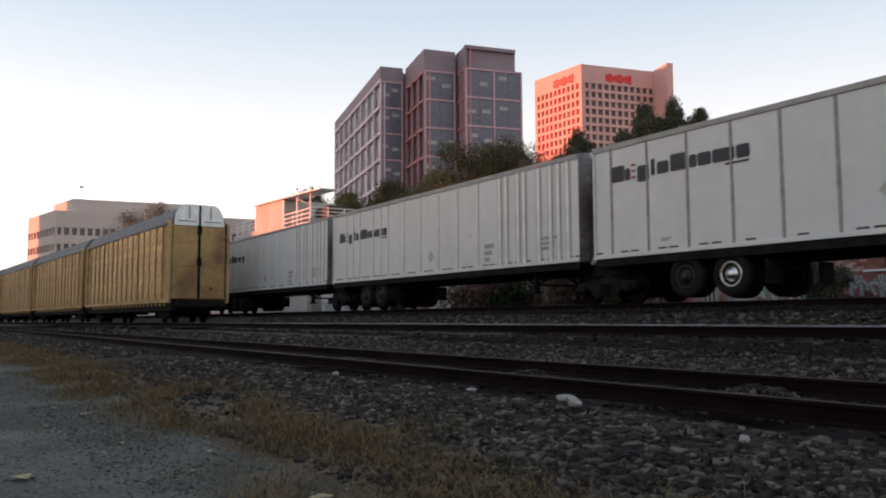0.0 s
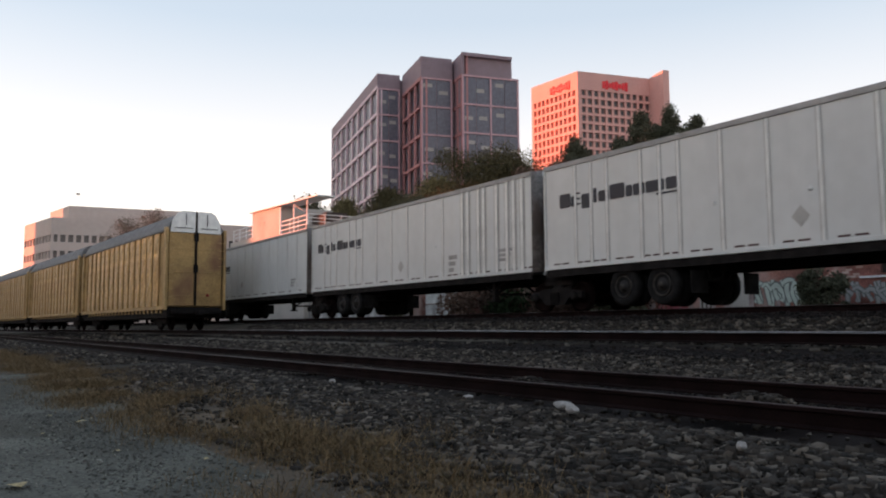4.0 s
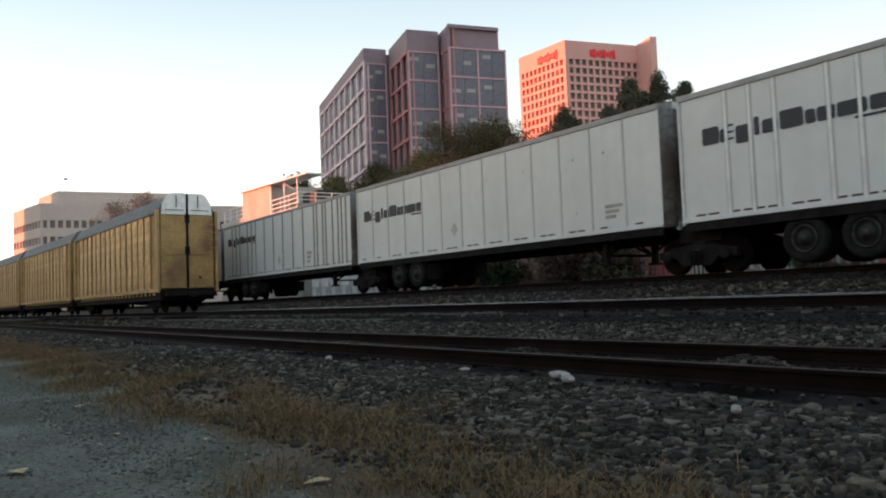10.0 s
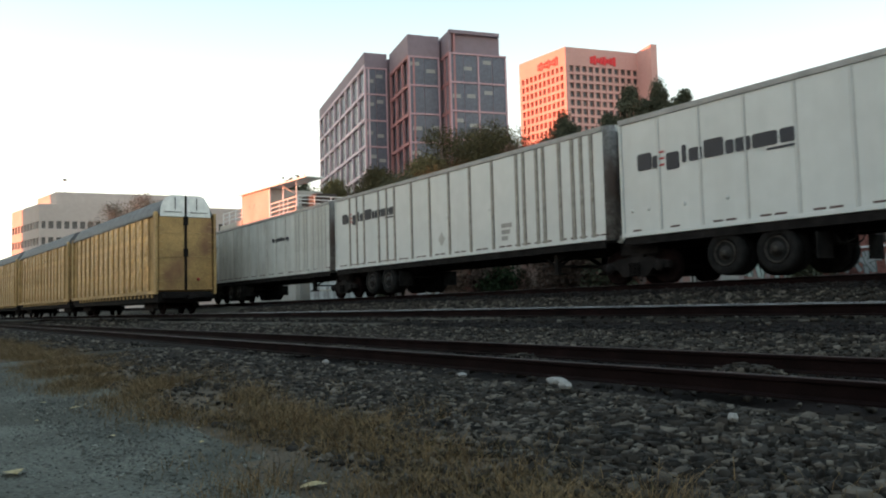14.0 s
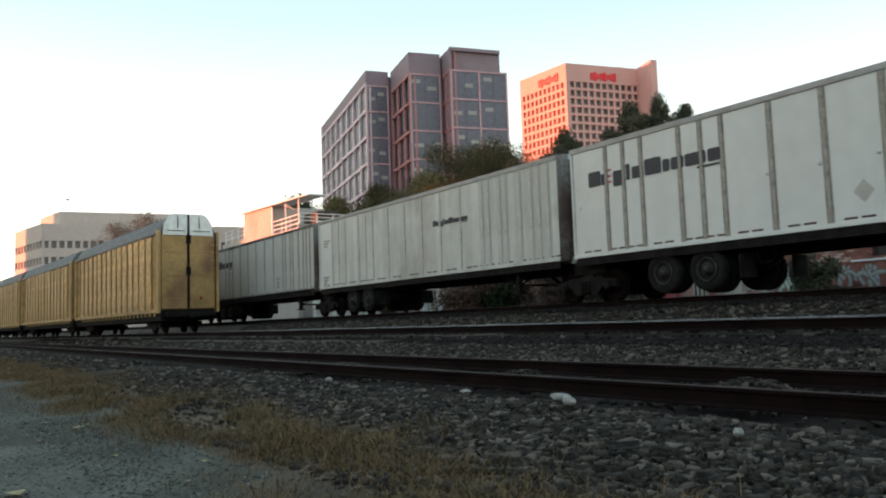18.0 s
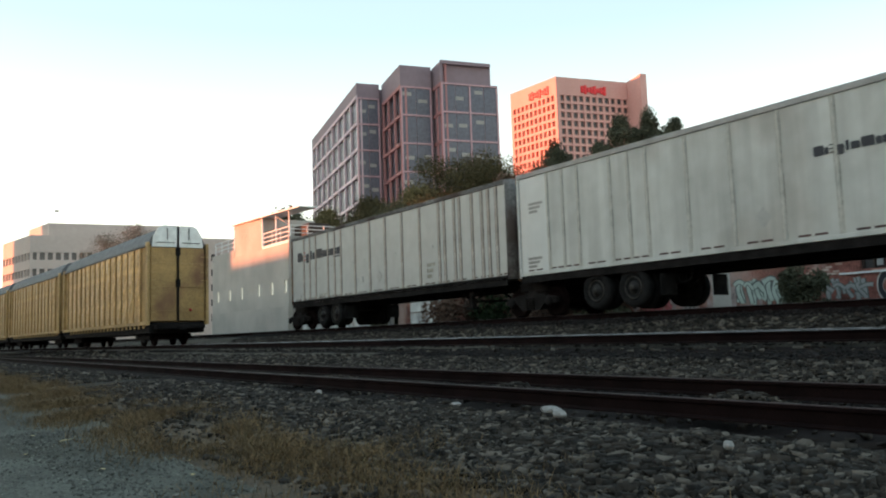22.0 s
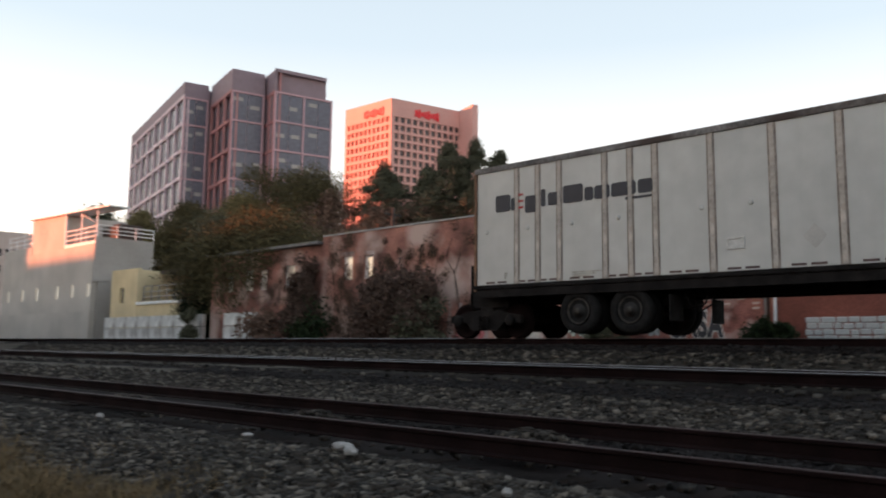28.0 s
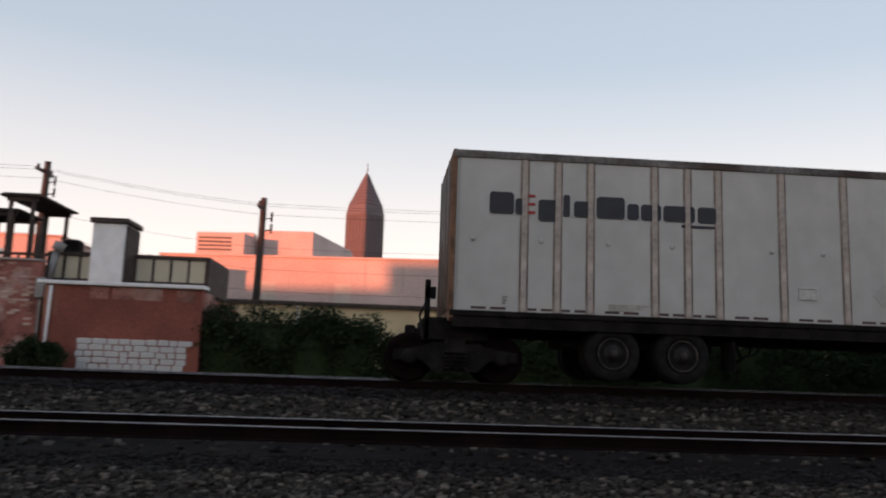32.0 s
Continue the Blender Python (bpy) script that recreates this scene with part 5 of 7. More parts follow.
def far_hall():
    t = thing("warehouse", "plain far hall glowing salmon in the last sun", "warehouse")
    part("wall", boxes((-58, -40.5, 105, 125, 0.8, 16.2)), M_WAREHOUSE, t)
    part("coping", boxes((-58.2, -40.3, 104.8, 125.2, 16.2, 16.45)), M_WAREHOUSE, t)
    jm = mesh_of("pilaster", boxes((-0.2, 0.2, 104.93, 105.05, 0.8, 16.15)), M_WAREHOUSE)
    for i in range(4):
        shared("pilaster", jm, t, pose(-56 + 4.6 * i, 0, 0))


far_hall()


def low_cream_building():
    t = thing("low_building", "low cream rendered building with a dark roof edge behind the hedge", "building")
    part("wall", boxes((-8, 40, 33, 45, 0.8, 3.72)), M_CREAM, t)
    part("roof_edge", boxes((-8.2, 40.2, 32.8, 45.2, 3.72, 3.86)), M_TIMBER, t)
    for x in (-3.0, 4.5, 9.0, 16.0):
        part("downpipe", boxes((x, x + 0.1, 32.9, 33.02, 0.8, 3.7)), M_WHITE, t)


low_cream_building()


# ---- grey works building ----
def railing(parent, x0, x1, y, z, h=1.0, step=1.1, along="x", paint=M_WHITE):
    r = new("railing")
    r.parent = parent
    bm = boxes((-0.03, 0.03, -0.03, 0.03, 0, h))
    post = mesh_of("rail_post", bm, paint)
    n = max(1, int(abs(x1 - x0) / step))
    for i in range(n + 1):
        v = x0 + (x1 - x0) * i / n
        shared("rail_post", post, r, pose(v, y, z) if along == "x" else pose(y, v, z))
    for k, zz in enumerate((h, h * 0.66, h * 0.33)):
        d = (x0, x1, y - 0.03, y + 0.03) if along == "x" else (y - 0.03, y + 0.03, x0, x1)
        part("rail_bar", boxes((*d, z + zz - 0.03, z + zz + 0.03)), paint, r)
    return r


def grey_building():
    t = thing("works_building", "grey rendered works building with slit windows and rooftop cabin", "building")
    slits = [(x, x + 0.5, 4.5, 5.5) for x in (-76.6, -73.3, -70.2, -66.1, -63.2, -60.4)]
    bm = bmesh.new()
    wall_with_holes(bm, -78.0, -59.6, 0.8, 8.45, slits, 0.35)
    part("front_wall", bm, M_GREY_WALL, t).location = (0, 26, 0)
    for a, b, c, d in slits:
        part("slit_window", boxes((a, b, 26.1, 26.14, c, d)), M_PANE_GLOW, t, "slit window given an added glow")
    part("left_wing", boxes((-78.0, -71.8, 26.0, 38, 8.46, 9.1)), M_GREY_WALL, t)
    # core and side wall carry their shade in the darker grey
    part("core", boxes((-77.9, -59.7, 26.36, 30.5, 0.8, 8.4)), M_GREY_SHADED, t)
    part("side_wall", boxes((-59.62, -59.4, 26.004, 30.6, 5.6, 9.0), (-59.64, -59.45, 26.36, 30.5, 0.8, 5.6)), M_GREY_SHADED, t)
    part("base_course", boxes((-78.0, -59.55, 25.93, 26.0, 0.8, 3.4)), M_GREY_WALL, t)
    # rooftop cabin with a sloping roof
    bm = bmesh.new()
    vs = [(-71.8, 11.35), (-65.0, 11.15), (-65.0, 8.4), (-71.8, 8.4)]
    f0 = [bm.verts.new((x, 26.05, z)) for x, z in vs]
    f1 = [bm.verts.new((x, 31.0, z)) for x, z in vs]
    bm.faces.new(f0)
    bm.faces.new(f1[::-1])
    for i in range(4):
        bm.faces.new((f0[i], f0[(i + 1) % 4], f1[(i + 1) % 4], f1[i]))
    bmesh.ops.recalc_face_normals(bm, faces=bm.faces)
    part("roof_cabin", bm, M_GREY_WALL, t)
    bm = bmesh.new()
    r0 = [bm.verts.new(p) for p in ((-72.2, 25.8, 11.4), (-57.0, 25.8, 10.98), (-57.0, 27.4, 10.98), (-72.2, 27.4, 11.4))]
    r1 = [bm.verts.new(v.co + Vector((0, 0, 0.1))) for v in r0]
    bm.faces.new(r0[::-1])
    bm.faces.new(r1)
    for i in range(4):
        bm.faces.new((r0[i], r0[(i + 1) % 4], r1[(i + 1) % 4], r1[i]))
    part("cabin_roof", bm, M_WHITE, t, "thin white sloping roof")
    part("corner_trim", boxes((-65.12, -64.96, 26.0, 26.12, 8.72, 11.1)), M_WHITE, t)
    part("corner_trim", boxes((-71.86, -71.7, 26.0, 26.12, 9.1, 11.3)), M_WHITE, t)
    for x in (-69.9, -68.9):
        part("cabin_vent", boxes((x, x + 0.15, 26.02, 26.1, 9.9, 10.3)), M_TRIM, t)
    for x, y in ((-59.5, 26.1), (-62.2, 26.1)):
        part("roof_post", boxes((x - 0.05, x + 0.05, y - 0.05, y + 0.05, 8.4, 11.0)), M_WHITE, t)
    bm = bmesh.new()
    tube(bm, (-62.2, 26.1, 10.95), (-59.6, 26.1, 10.0), 0.06, n=6)
    part("roof_brace", bm, M_TRIM, t)
    part("roof_tank", boxes((-64.0, -61.0, 28.5, 30.5, 8.4, 10.4), bevel=0.1), M_TIMBER, t)
    part("parapet", boxes((-64.95, -59.42, 25.98, 26.2, 8.46, 8.7)), M_WHITE, t)
    railing(t, -64.9, -59.5, 26.1, 8.7, 1.1, 1.6)
    railing(t, -77.3, -71.9, 26.1, 9.1, 1.15, 1.6)
    railing(t, 26.2, 30.6, -59.5, 9.0, 0.9, 1.2, along="y")


grey_building()


def cream_building():
    t = thing("cream_building", "small cream rendered annex with a white parapet terrace", "building")
    door = [(-56.2, -55.6, 3.9, 5.0)]
    bm = bmesh.new()
    wall_with_holes(bm, -57.6, -53.6, 0.8, 6.3, door, 0.3)
    part("front_wall", bm, M_CREAM, t).location = (0, 26.6, 0)
    part("window", boxes((-56.2, -55.6, 26.75, 26.8, 3.9, 5.0)), M_GLASS_FAR, t)
    part("core", boxes((-57.5, -53.65, 26.91, 31, 0.8, 6.2)), M_CREAM, t)
    part("terrace_wall", boxes((-53.6, -47.6, 26.62, 26.9, 0.8, 3.7)), M_CREAM, t)
    part("terrace_coping", boxes((-53.58, -47.4, 26.5, 27.0, 3.7, 3.9), bevel=0.02), M_WHITE, t)
    part("back_wall", boxes((-53.6, -47.6, 30.0, 30.4, 0.8, 6.0)), M_BRICK_RED, t, "red brick wall behind the terrace")
    part("awning", boxes((-53.5, -47.8, 28.2, 30.6, 6.0, 6.2)), M_TIMBER, t)
    railing(t, -53.4, -48.0, 27.0, 3.9, 1.1, 1.0, paint=M_TRIM)


cream_building()


def white_walls():
    for x0, x1, z1 in ((-54.6, -41.9, 2.78), (-39.7, -36.7, 2.78)):
        t = thing("boundary_wall", "whitewashed concrete block wall beside the line", "wall")
        n = int((x1 - x0) / 1.55)
        w = (x1 - x0) / n
        lo = mesh_of("block_panel", boxes((0.01, w - 0.01, -0.12, 0.12, 0, 1.25), bevel=0.012), M_WHITEWASH)
        hi = mesh_of("block_panel", boxes((0.01, w - 0.01, -0.12, 0.12, 0, z1 - 0.8 - 1.29), bevel=0.012), M_WHITEWASH)
        for i in range(n):
            shared("block_panel", lo, t, pose(x0 + i * w, 25.0, 0.8))
            shared("block_panel", hi, t, pose(x0 + i * w, 25.0, 2.09))


white_walls()


# ---- brick buildings ----
def sash(parent, x, z, w, h, y, lit=False):
    s = new("window")
    s.parent = parent
    s.matrix_basis = pose(x, y, z)
    f = 0.07
    part("frame", boxes((0, w, 0.02, 0.12, 0, f), (0, w, 0.02, 0.12, h - f, h), (0, f, 0.021, 0.119, f, h - f), (w - f, w, 0.021, 0.119, f, h - f), (f, w - f, 0.03, 0.11, h * 0.5 - 0.03, h * 0.5 + 0.03)), M_WHITE, s, "white painted sash frame")
    part("pane", boxes((f, w - f, 0.07, 0.08, f, h * 0.5 - 0.03)), M_SHADE if not lit else M_GLASS_SKY, s)
    part("pane", boxes((f, w - f, 0.05, 0.06, h * 0.5 + 0.03, h - f)), M_SHADE_WHITE if not lit else M_GLASS_SKY, s)
    part("sill", boxes((-0.06, w + 0.06, -0.08, 0.1, -0.08, -0.004), bevel=0.01), M_WHITE, s)


BRICK_SIZE = (0.235, 0.077)


def brick_patch(parent, x0, x1, z0, z1, y, material, rng, keep=0.5, holes=()):
    """Single bricks standing a little proud of the wall behind, in courses, where the face is still open to view."""
    bl, bh = BRICK_SIZE
    me = mesh_of("brick", boxes((0.006, bl - 0.006, -0.012, 0.03, 0.005, bh - 0.005), bevel=0.003), material)
    n = 0
    row = 0
    z = z0
    cells = []
    while z < z1 - bh:
        x = x0 + (bl / 2 if row % 2 else 0)
        while x < x1 - bl:
            if not any(a - bl < x < b and c - bh < z < d for a, b, c, d in holes):
                v = noise.noise((x * 0.9, z * 1.3, 7.0)) + rng.uniform(-0.55, 0.55)
                cells.append((v, x, z))
            x += bl
        z += bh
        row += 1
    cells.sort(reverse=True)
    for v, x, z in cells[: min(300, int(len(cells) * keep))]:
        shared("brick", me, parent, pose(x, y + rng.uniform(-0.004, 0.002), z))


def scrawl(parent, x0, x1, z0, z1, y, n, fill, edge, seed):
    """Sprayed tangle that cannot be read: broad pale strokes with a darker rim."""
    rng = random.Random(seed)
    w, h = (x1 - x0) / n, z1 - z0
    lift = 0.004
    for i in range(n):
        cx = x0 + (i + 0.5) * w
        for k in range(4):
            ox, lean, bend, turns = rng.uniform(-0.42, 0.42) * w, rng.uniform(-0.22, 0.22) * w, rng.uniform(0.05, 0.2) * w, rng.uniform(2.0, 5.0)
            lo, hi = rng.uniform(0.0, 0.3), rng.uniform(0.65, 1.0)
            pts = [(cx + ox + lean * u / 9 + bend * math.sin(turns * u / 9 + k), z0 + h * (lo + (hi - lo) * u / 9)) for u in range(10)]
            if k == 3:     # one stroke across
                pts = [(cx + w * (u / 9 - 0.5), z0 + h * (hi - 0.15 + 0.12 * math.sin(turns * u / 9))) for u in range(10)]
            wd = h * rng.uniform(0.09, 0.17)
            for m, ww in ((edge, wd * 1.55), (fill, wd)):
                bm = bmesh.new()
                ribbon(bm, pts, ww, y - lift, y + 0.01)
                part("sprayed_mark", bm, m, parent)
                lift += 0.0006


def sprayed_word(parent, word, x0, x1, z0, z1, y, fill, edge):
    """Fat sprayed capitals with a pale rim, in the built-in font."""
    for m, swell, lift in ((edge, 0.085, 0.004), (fill, 0.048, 0.009)):
        cu = bpy.data.curves.new("sprayed_letters", "FONT")
        cu.body, cu.offset, cu.extrude = word, swell, 0.003
        cu.space_character = 1.12
        ob = bpy.data.objects.new("sprayed_letters", cu)
        me = bpy.data.meshes.new_from_object(ob)
        bpy.data.objects.remove(ob)
        bm = bmesh.new()
        bm.from_mesh(me)
        bpy.data.meshes.remove(me)
        us, vs = [v.co.x for v in bm.verts], [v.co.y for v in bm.verts]
        grow = 0.05 if m is edge else 0.0
        a, b, c, d = min(us), max(us), min(vs), max(vs)
        for v in bm.verts:
            v.co = (x0 - grow + (v.co.x - a) / (b - a) * (x1 - x0 + 2 * grow), y - lift - v.co.z, z0 - grow + (v.co.y - c) / (d - c) * (z1 - z0 + 2 * grow))
        part("sprayed_mark", bm, m, parent, "fat black sprayed letters" if m is fill else "pale rim of the letters")


def brick_buildings():
    rng = random.Random(9)
    Y = 25.43
    # tall block
    t = thing("brick_building", "weathered two-storey red brick building with white sash windows and graffiti", "building")
    win = [(-20.59, -19.8, 3.83, 5.28), (-18.89, -18.08, 3.82, 5.40), (-17.15, -16.36, 3.78, 5.31), (-30.1, -29.4, 4.2, 5.36), (-28.6, -27.95, 4.2, 5.3)]
    bm = bmesh.new()
    wall_with_holes(bm, -31.7, -15.6, 0.7, 6.45, win, 0.35)
    part("front_wall", bm, M_BRICK, t).location = (0, Y, 0)
    for i, (a, b, c, d) in enumerate(win):
        sash(t, a, c, b - a, d - c, Y + 0.1, lit=i > 2)
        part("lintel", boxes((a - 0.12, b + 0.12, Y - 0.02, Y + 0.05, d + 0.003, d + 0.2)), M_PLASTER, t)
    part("interior", boxes((-31.6, -15.9, Y + 0.36, 29.3, 0.7, 6.2)), M_BRICK, t)
    part("coping", boxes((-31.7, -15.6, Y - 0.05, Y + 0.4, 6.45, 6.53), bevel=0.015), M_TRIM, t)
    bm = bmesh.new()
    prof = [(Y + 0.352, 6.93), (Y + 0.9, 6.95), (29.3, 6.84), (29.3, 0.7), (Y + 0.352, 0.7)]
    a0 = [bm.verts.new((-15.58, y, z)) for y, z in prof]
    a1 = [bm.verts.new((-15.86, y, z)) for y, z in prof]
    bm.faces.new(a0)
    bm.faces.new(a1[::-1])
    for i in range(len(prof)):
        bm.faces.new((a0[i], a1[i], a1[(i + 1) % len(prof)], a0[(i + 1) % len(prof)]))
    bmesh.ops.recalc_face_normals(bm, faces=bm.faces)
    part("gable_wall", bm, M_YELLOW, t, "ochre painted side wall with a raked top")
    for xa, xb, zz in ((-21.3, -21.0, 6.8), (-20.2, -19.6, 6.75), (-18.6, -18.3, 6.72)):
        part("chimney", boxes((xa, xb, Y + 0.5, Y + 0.85, 6.2, zz)), M_BRICK_RED, t)
    bm = bmesh.new()
    tube(bm, (-21.0, Y - 0.08, 3.9), (-21.0, Y - 0.08, 6.7), 0.045, n=8)
    tube(bm, (-21.0, Y - 0.08, 3.9), (-20.6, Y - 0.08, 3.6), 0.045, n=8)
    part("downpipe", bm, M_TRIM, t)
    for a, b, c in ((-20.55, -19.95, 2.8), (-19.15, -18.35, 3.1)):
        part("blocked_opening", boxes((a, b, Y - 0.006, Y + 0.05, 1.0, c)), M_GREY_WALL, t, "grey blocked-up opening")
    scrawl(t, -18.2, -16.1, 1.4, 2.4, Y, 5, M_SPRAY_PALE, M_SPRAY_RIM, 3)
    for x in (-20.42, -20.22, -20.02):
        part("window_bar", boxes((x - 0.03, x + 0.03, Y - 0.03, Y - 0.008, 1.1, 2.75)), M_TIMBER, t)
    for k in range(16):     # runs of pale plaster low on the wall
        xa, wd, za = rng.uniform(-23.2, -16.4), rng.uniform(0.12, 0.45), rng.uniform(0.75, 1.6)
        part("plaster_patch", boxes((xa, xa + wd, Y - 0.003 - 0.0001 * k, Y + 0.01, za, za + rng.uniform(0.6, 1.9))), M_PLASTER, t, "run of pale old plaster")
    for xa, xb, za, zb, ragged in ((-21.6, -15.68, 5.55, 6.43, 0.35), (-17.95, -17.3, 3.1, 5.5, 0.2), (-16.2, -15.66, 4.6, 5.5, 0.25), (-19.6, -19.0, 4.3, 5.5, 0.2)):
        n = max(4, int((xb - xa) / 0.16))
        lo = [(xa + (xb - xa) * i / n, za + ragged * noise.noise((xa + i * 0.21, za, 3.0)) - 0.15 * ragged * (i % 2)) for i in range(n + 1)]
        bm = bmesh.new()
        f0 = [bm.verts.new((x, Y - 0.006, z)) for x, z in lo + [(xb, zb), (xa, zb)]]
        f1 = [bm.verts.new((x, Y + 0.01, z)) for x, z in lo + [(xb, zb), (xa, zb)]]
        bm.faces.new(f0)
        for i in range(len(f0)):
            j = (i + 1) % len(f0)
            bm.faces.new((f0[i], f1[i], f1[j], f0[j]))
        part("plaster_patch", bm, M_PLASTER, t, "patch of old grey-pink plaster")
    scrawl(t, -22.7, -21.1, 1.2, 2.0, Y, 4, M_SPRAY_RED, M_BRICK_RED, 4)
    brick_patch(t, -21.8, -15.75, 2.7, 5.4, Y, M_BRICK_PIECE, rng, 0.3, win)
    # lower left block
    t = thing("brick_building", "old red brick workshop with a row of small bright windows", "building")
    win = [(-40.4, -39.7, 4.0, 5.15), (-38.6, -37.75, 4.0, 5.15), (-37.15, -36.45, 4.0, 5.1), (-34.9, -34.0, 3.9, 5.2)]
    bm = bmesh.new()
    wall_with_holes(bm, -42.0, -31.75, 0.7, 6.1, win, 0.35)
    part("front_wall", bm, M_BRICK, t).location = (0, Y + 0.02, 0)
    for a, b, c, d in win:
        sash(t, a, c, b - a, d - c, Y + 0.12, lit=True)
    part("roof", boxes((-42.3, -31.75, Y - 0.3, 36, 6.1, 6.25)), M_ROOF, t)
    part("interior", boxes((-41.9, -31.8, Y + 0.4, 36, 0.7, 6.05)), M_BRICK, t)
    # low block with the deck on its roof
    t = thing("brick_building", "low brick building with flaking white paint, graffiti and a roof deck", "building")
    win = [(-13.53, -12.72, 2.42, 3.34)]
    bm = bmesh.new()
    wall_with_holes(bm, -15.55, -9.75, 0.7, 4.2, win, 0.35)
    part("front_wall", bm, M_BRICK_FLAKE, t).location = (0, Y + 0.03, 0)
    part("window_shutter", boxes((-13.02, -12.82, Y + 0.1, Y + 0.14, 2.5, 3.25)), M_SHADE, t, "pale grey shutter")
    part("window", boxes((-13.53, -12.72, Y + 0.25, Y + 0.29, 2.42, 3.34)), M_GLASS_FAR, t)
    part("window_bar", boxes((-13.16, -13.1, Y + 0.15, Y + 0.24, 2.42, 3.34), (-13.53, -13.45, Y + 0.15, Y + 0.24, 2.42, 3.34)), M_TIMBER, t)
    part("coping", boxes((-15.55, -9.75, Y - 0.02, Y + 0.4, 4.2, 4.26)), M_TRIM, t)
    part("deck", boxes((-15.5, -9.8, Y + 0.42, 38, 0.7, 4.12)), M_TIMBER, t)
    part("ledge", boxes((-14.2, -11.6, Y - 0.03, Y + 0.05, 2.28, 2.34)), M_WHITE, t)
    scrawl(t, -14.9, -13.15, 1.45, 2.2, Y + 0.03, 4, M_SHADE, M_SPRAY_RIM, 5)
    sprayed_word(t, "CASA", -13.0, -11.05, 1.4, 2.3, Y + 0.03, M_INK, M_SPRAY_WHITE)
    brick_patch(t, -15.5, -9.8, 2.3, 4.15, Y + 0.03, M_BRICK_PALE, rng, 0.4, win)
    # red painted building nearest the line
    t = thing("brick_building", "low red painted building with a white coping and whitewashed stone foot", "building")
    Yr = 24.43
    part("front_wall", boxes((-9.15, -4.78, Yr, Yr + 0.35, 0.7, 3.45)), M_BRICK_RED, t)
    part("core", boxes((-9.15, -5.13, Yr + 0.352, 32, 0.7, 3.40)), M_BRICK_RED, t)
    bm = bmesh.new()
    prof = [(Yr + 0.352, 3.42), (26.2, 3.42), (27.2, 2.7), (31.9, 2.4), (31.9, 0.7), (Yr + 0.352, 0.7)]
    a0 = [bm.verts.new((-4.8, y, z)) for y, z in prof]
    a1 = [bm.verts.new((-5.12, y, z)) for y, z in prof]
    bm.faces.new(a0)
    bm.faces.new(a1[::-1])
    for i in range(len(prof)):
        bm.faces.new((a0[i], a1[i], a1[(i + 1) % len(prof)], a0[(i + 1) % len(prof)]))
    bmesh.ops.recalc_face_normals(bm, faces=bm.faces)
    part("side_wall", bm, M_BRICK, t)
    part("coping", boxes((-9.35, -4.7, Yr - 0.12, Yr + 0.45, 3.45, 3.56), bevel=0.015), M_WHITE, t)
    for x, w in ((-7.9, 0.5), (-5.5, 0.5), (-7.3, 1.4)):
        part("plaster_patch", boxes((x, x + w, Yr - 0.006, Yr + 0.02, 3.08, 3.42)), M_BRICK, t, "patch where old plaster shows")
    bm = bmesh.new()
    tube(bm, (-9.0, Yr - 0.08, 0.8), (-8.95, Yr - 0.08, 3.4), 0.045, n=8)
    part("downpipe", bm, M_WHITE, t)
    # stones of the whitewashed foot
    x = -8.15
    i = 0
    stones = [mesh_of("stone", boxes((0.01, w, -0.03, 0.05, 0.01, 0.17), bevel=0.02), M_WHITEWASH) for w in (0.22, 0.3, 0.4)]
    for row in range(7):
        x = -8.2 + rng.uniform(0, 0.1)
        while x < -5.25:
            w = rng.choice((0, 1, 2))
            shared("stone", stones[w], t, pose(x, Yr, 0.75 + row * 0.175 + rng.uniform(-0.01, 0.01)))
            x += (0.22, 0.3, 0.4)[w] + 0.02
    # roof things
    b = thing("roof_shaft", "tall white metal roof shaft with a dark cap", "roof shaft")
    part("shaft", boxes((-8.42, -7.45, 25.6, 26.9, 3.5, 5.45), bevel=0.02), M_WHITE, b)
    part("cap", boxes((-8.5, -7.35, 25.5, 27.0, 5.45, 5.6), bevel=0.02), M_TIMBER, b)
    # right side darker than the white front
    for x in (-7.43,):
        part("side_cladding", boxes((x, x + 0.03, 25.62, 26.88, 3.5, 5.4)), M_TIMBER, b)
    s = thing("roof_screen", "dark timber roof screen with cream panels", "screen")
    for x0, x1 in ((-9.9, -8.5), (-7.3, -5.15)):
        part("top_beam", boxes((x0, x1, 26.3, 26.45, 4.5, 4.62)), M_TIMBER, s)
        part("bottom_beam", boxes((x0, x1, 26.25, 26.5, 3.5, 3.8)), M_TIMBER, s)
        n = max(2, round((x1 - x0) / 0.52))
        w = (x1 - x0) / n
        pm = mesh_of("screen_panel", boxes((0.04, w - 0.04, 26.36, 26.4, 3.8, 4.5)), M_CREAM_PALE)
        pp = mesh_of("screen_post", boxes((-0.035, 0.035, 26.33, 26.43, 3.5, 4.6)), M_TIMBER)
        for i in range(n):
            shared("screen_panel", pm, s, pose(x0 + i * w, 0, 0))
        for i in range(n + 1):
            shared("screen_post", pp, s, pose(x0 + i * w, 0, 0))
    part("end_panel", boxes((-5.15, -5.05, 26.3, 29.5, 3.5, 4.62)), M_TIMBER, s)


brick_buildings()


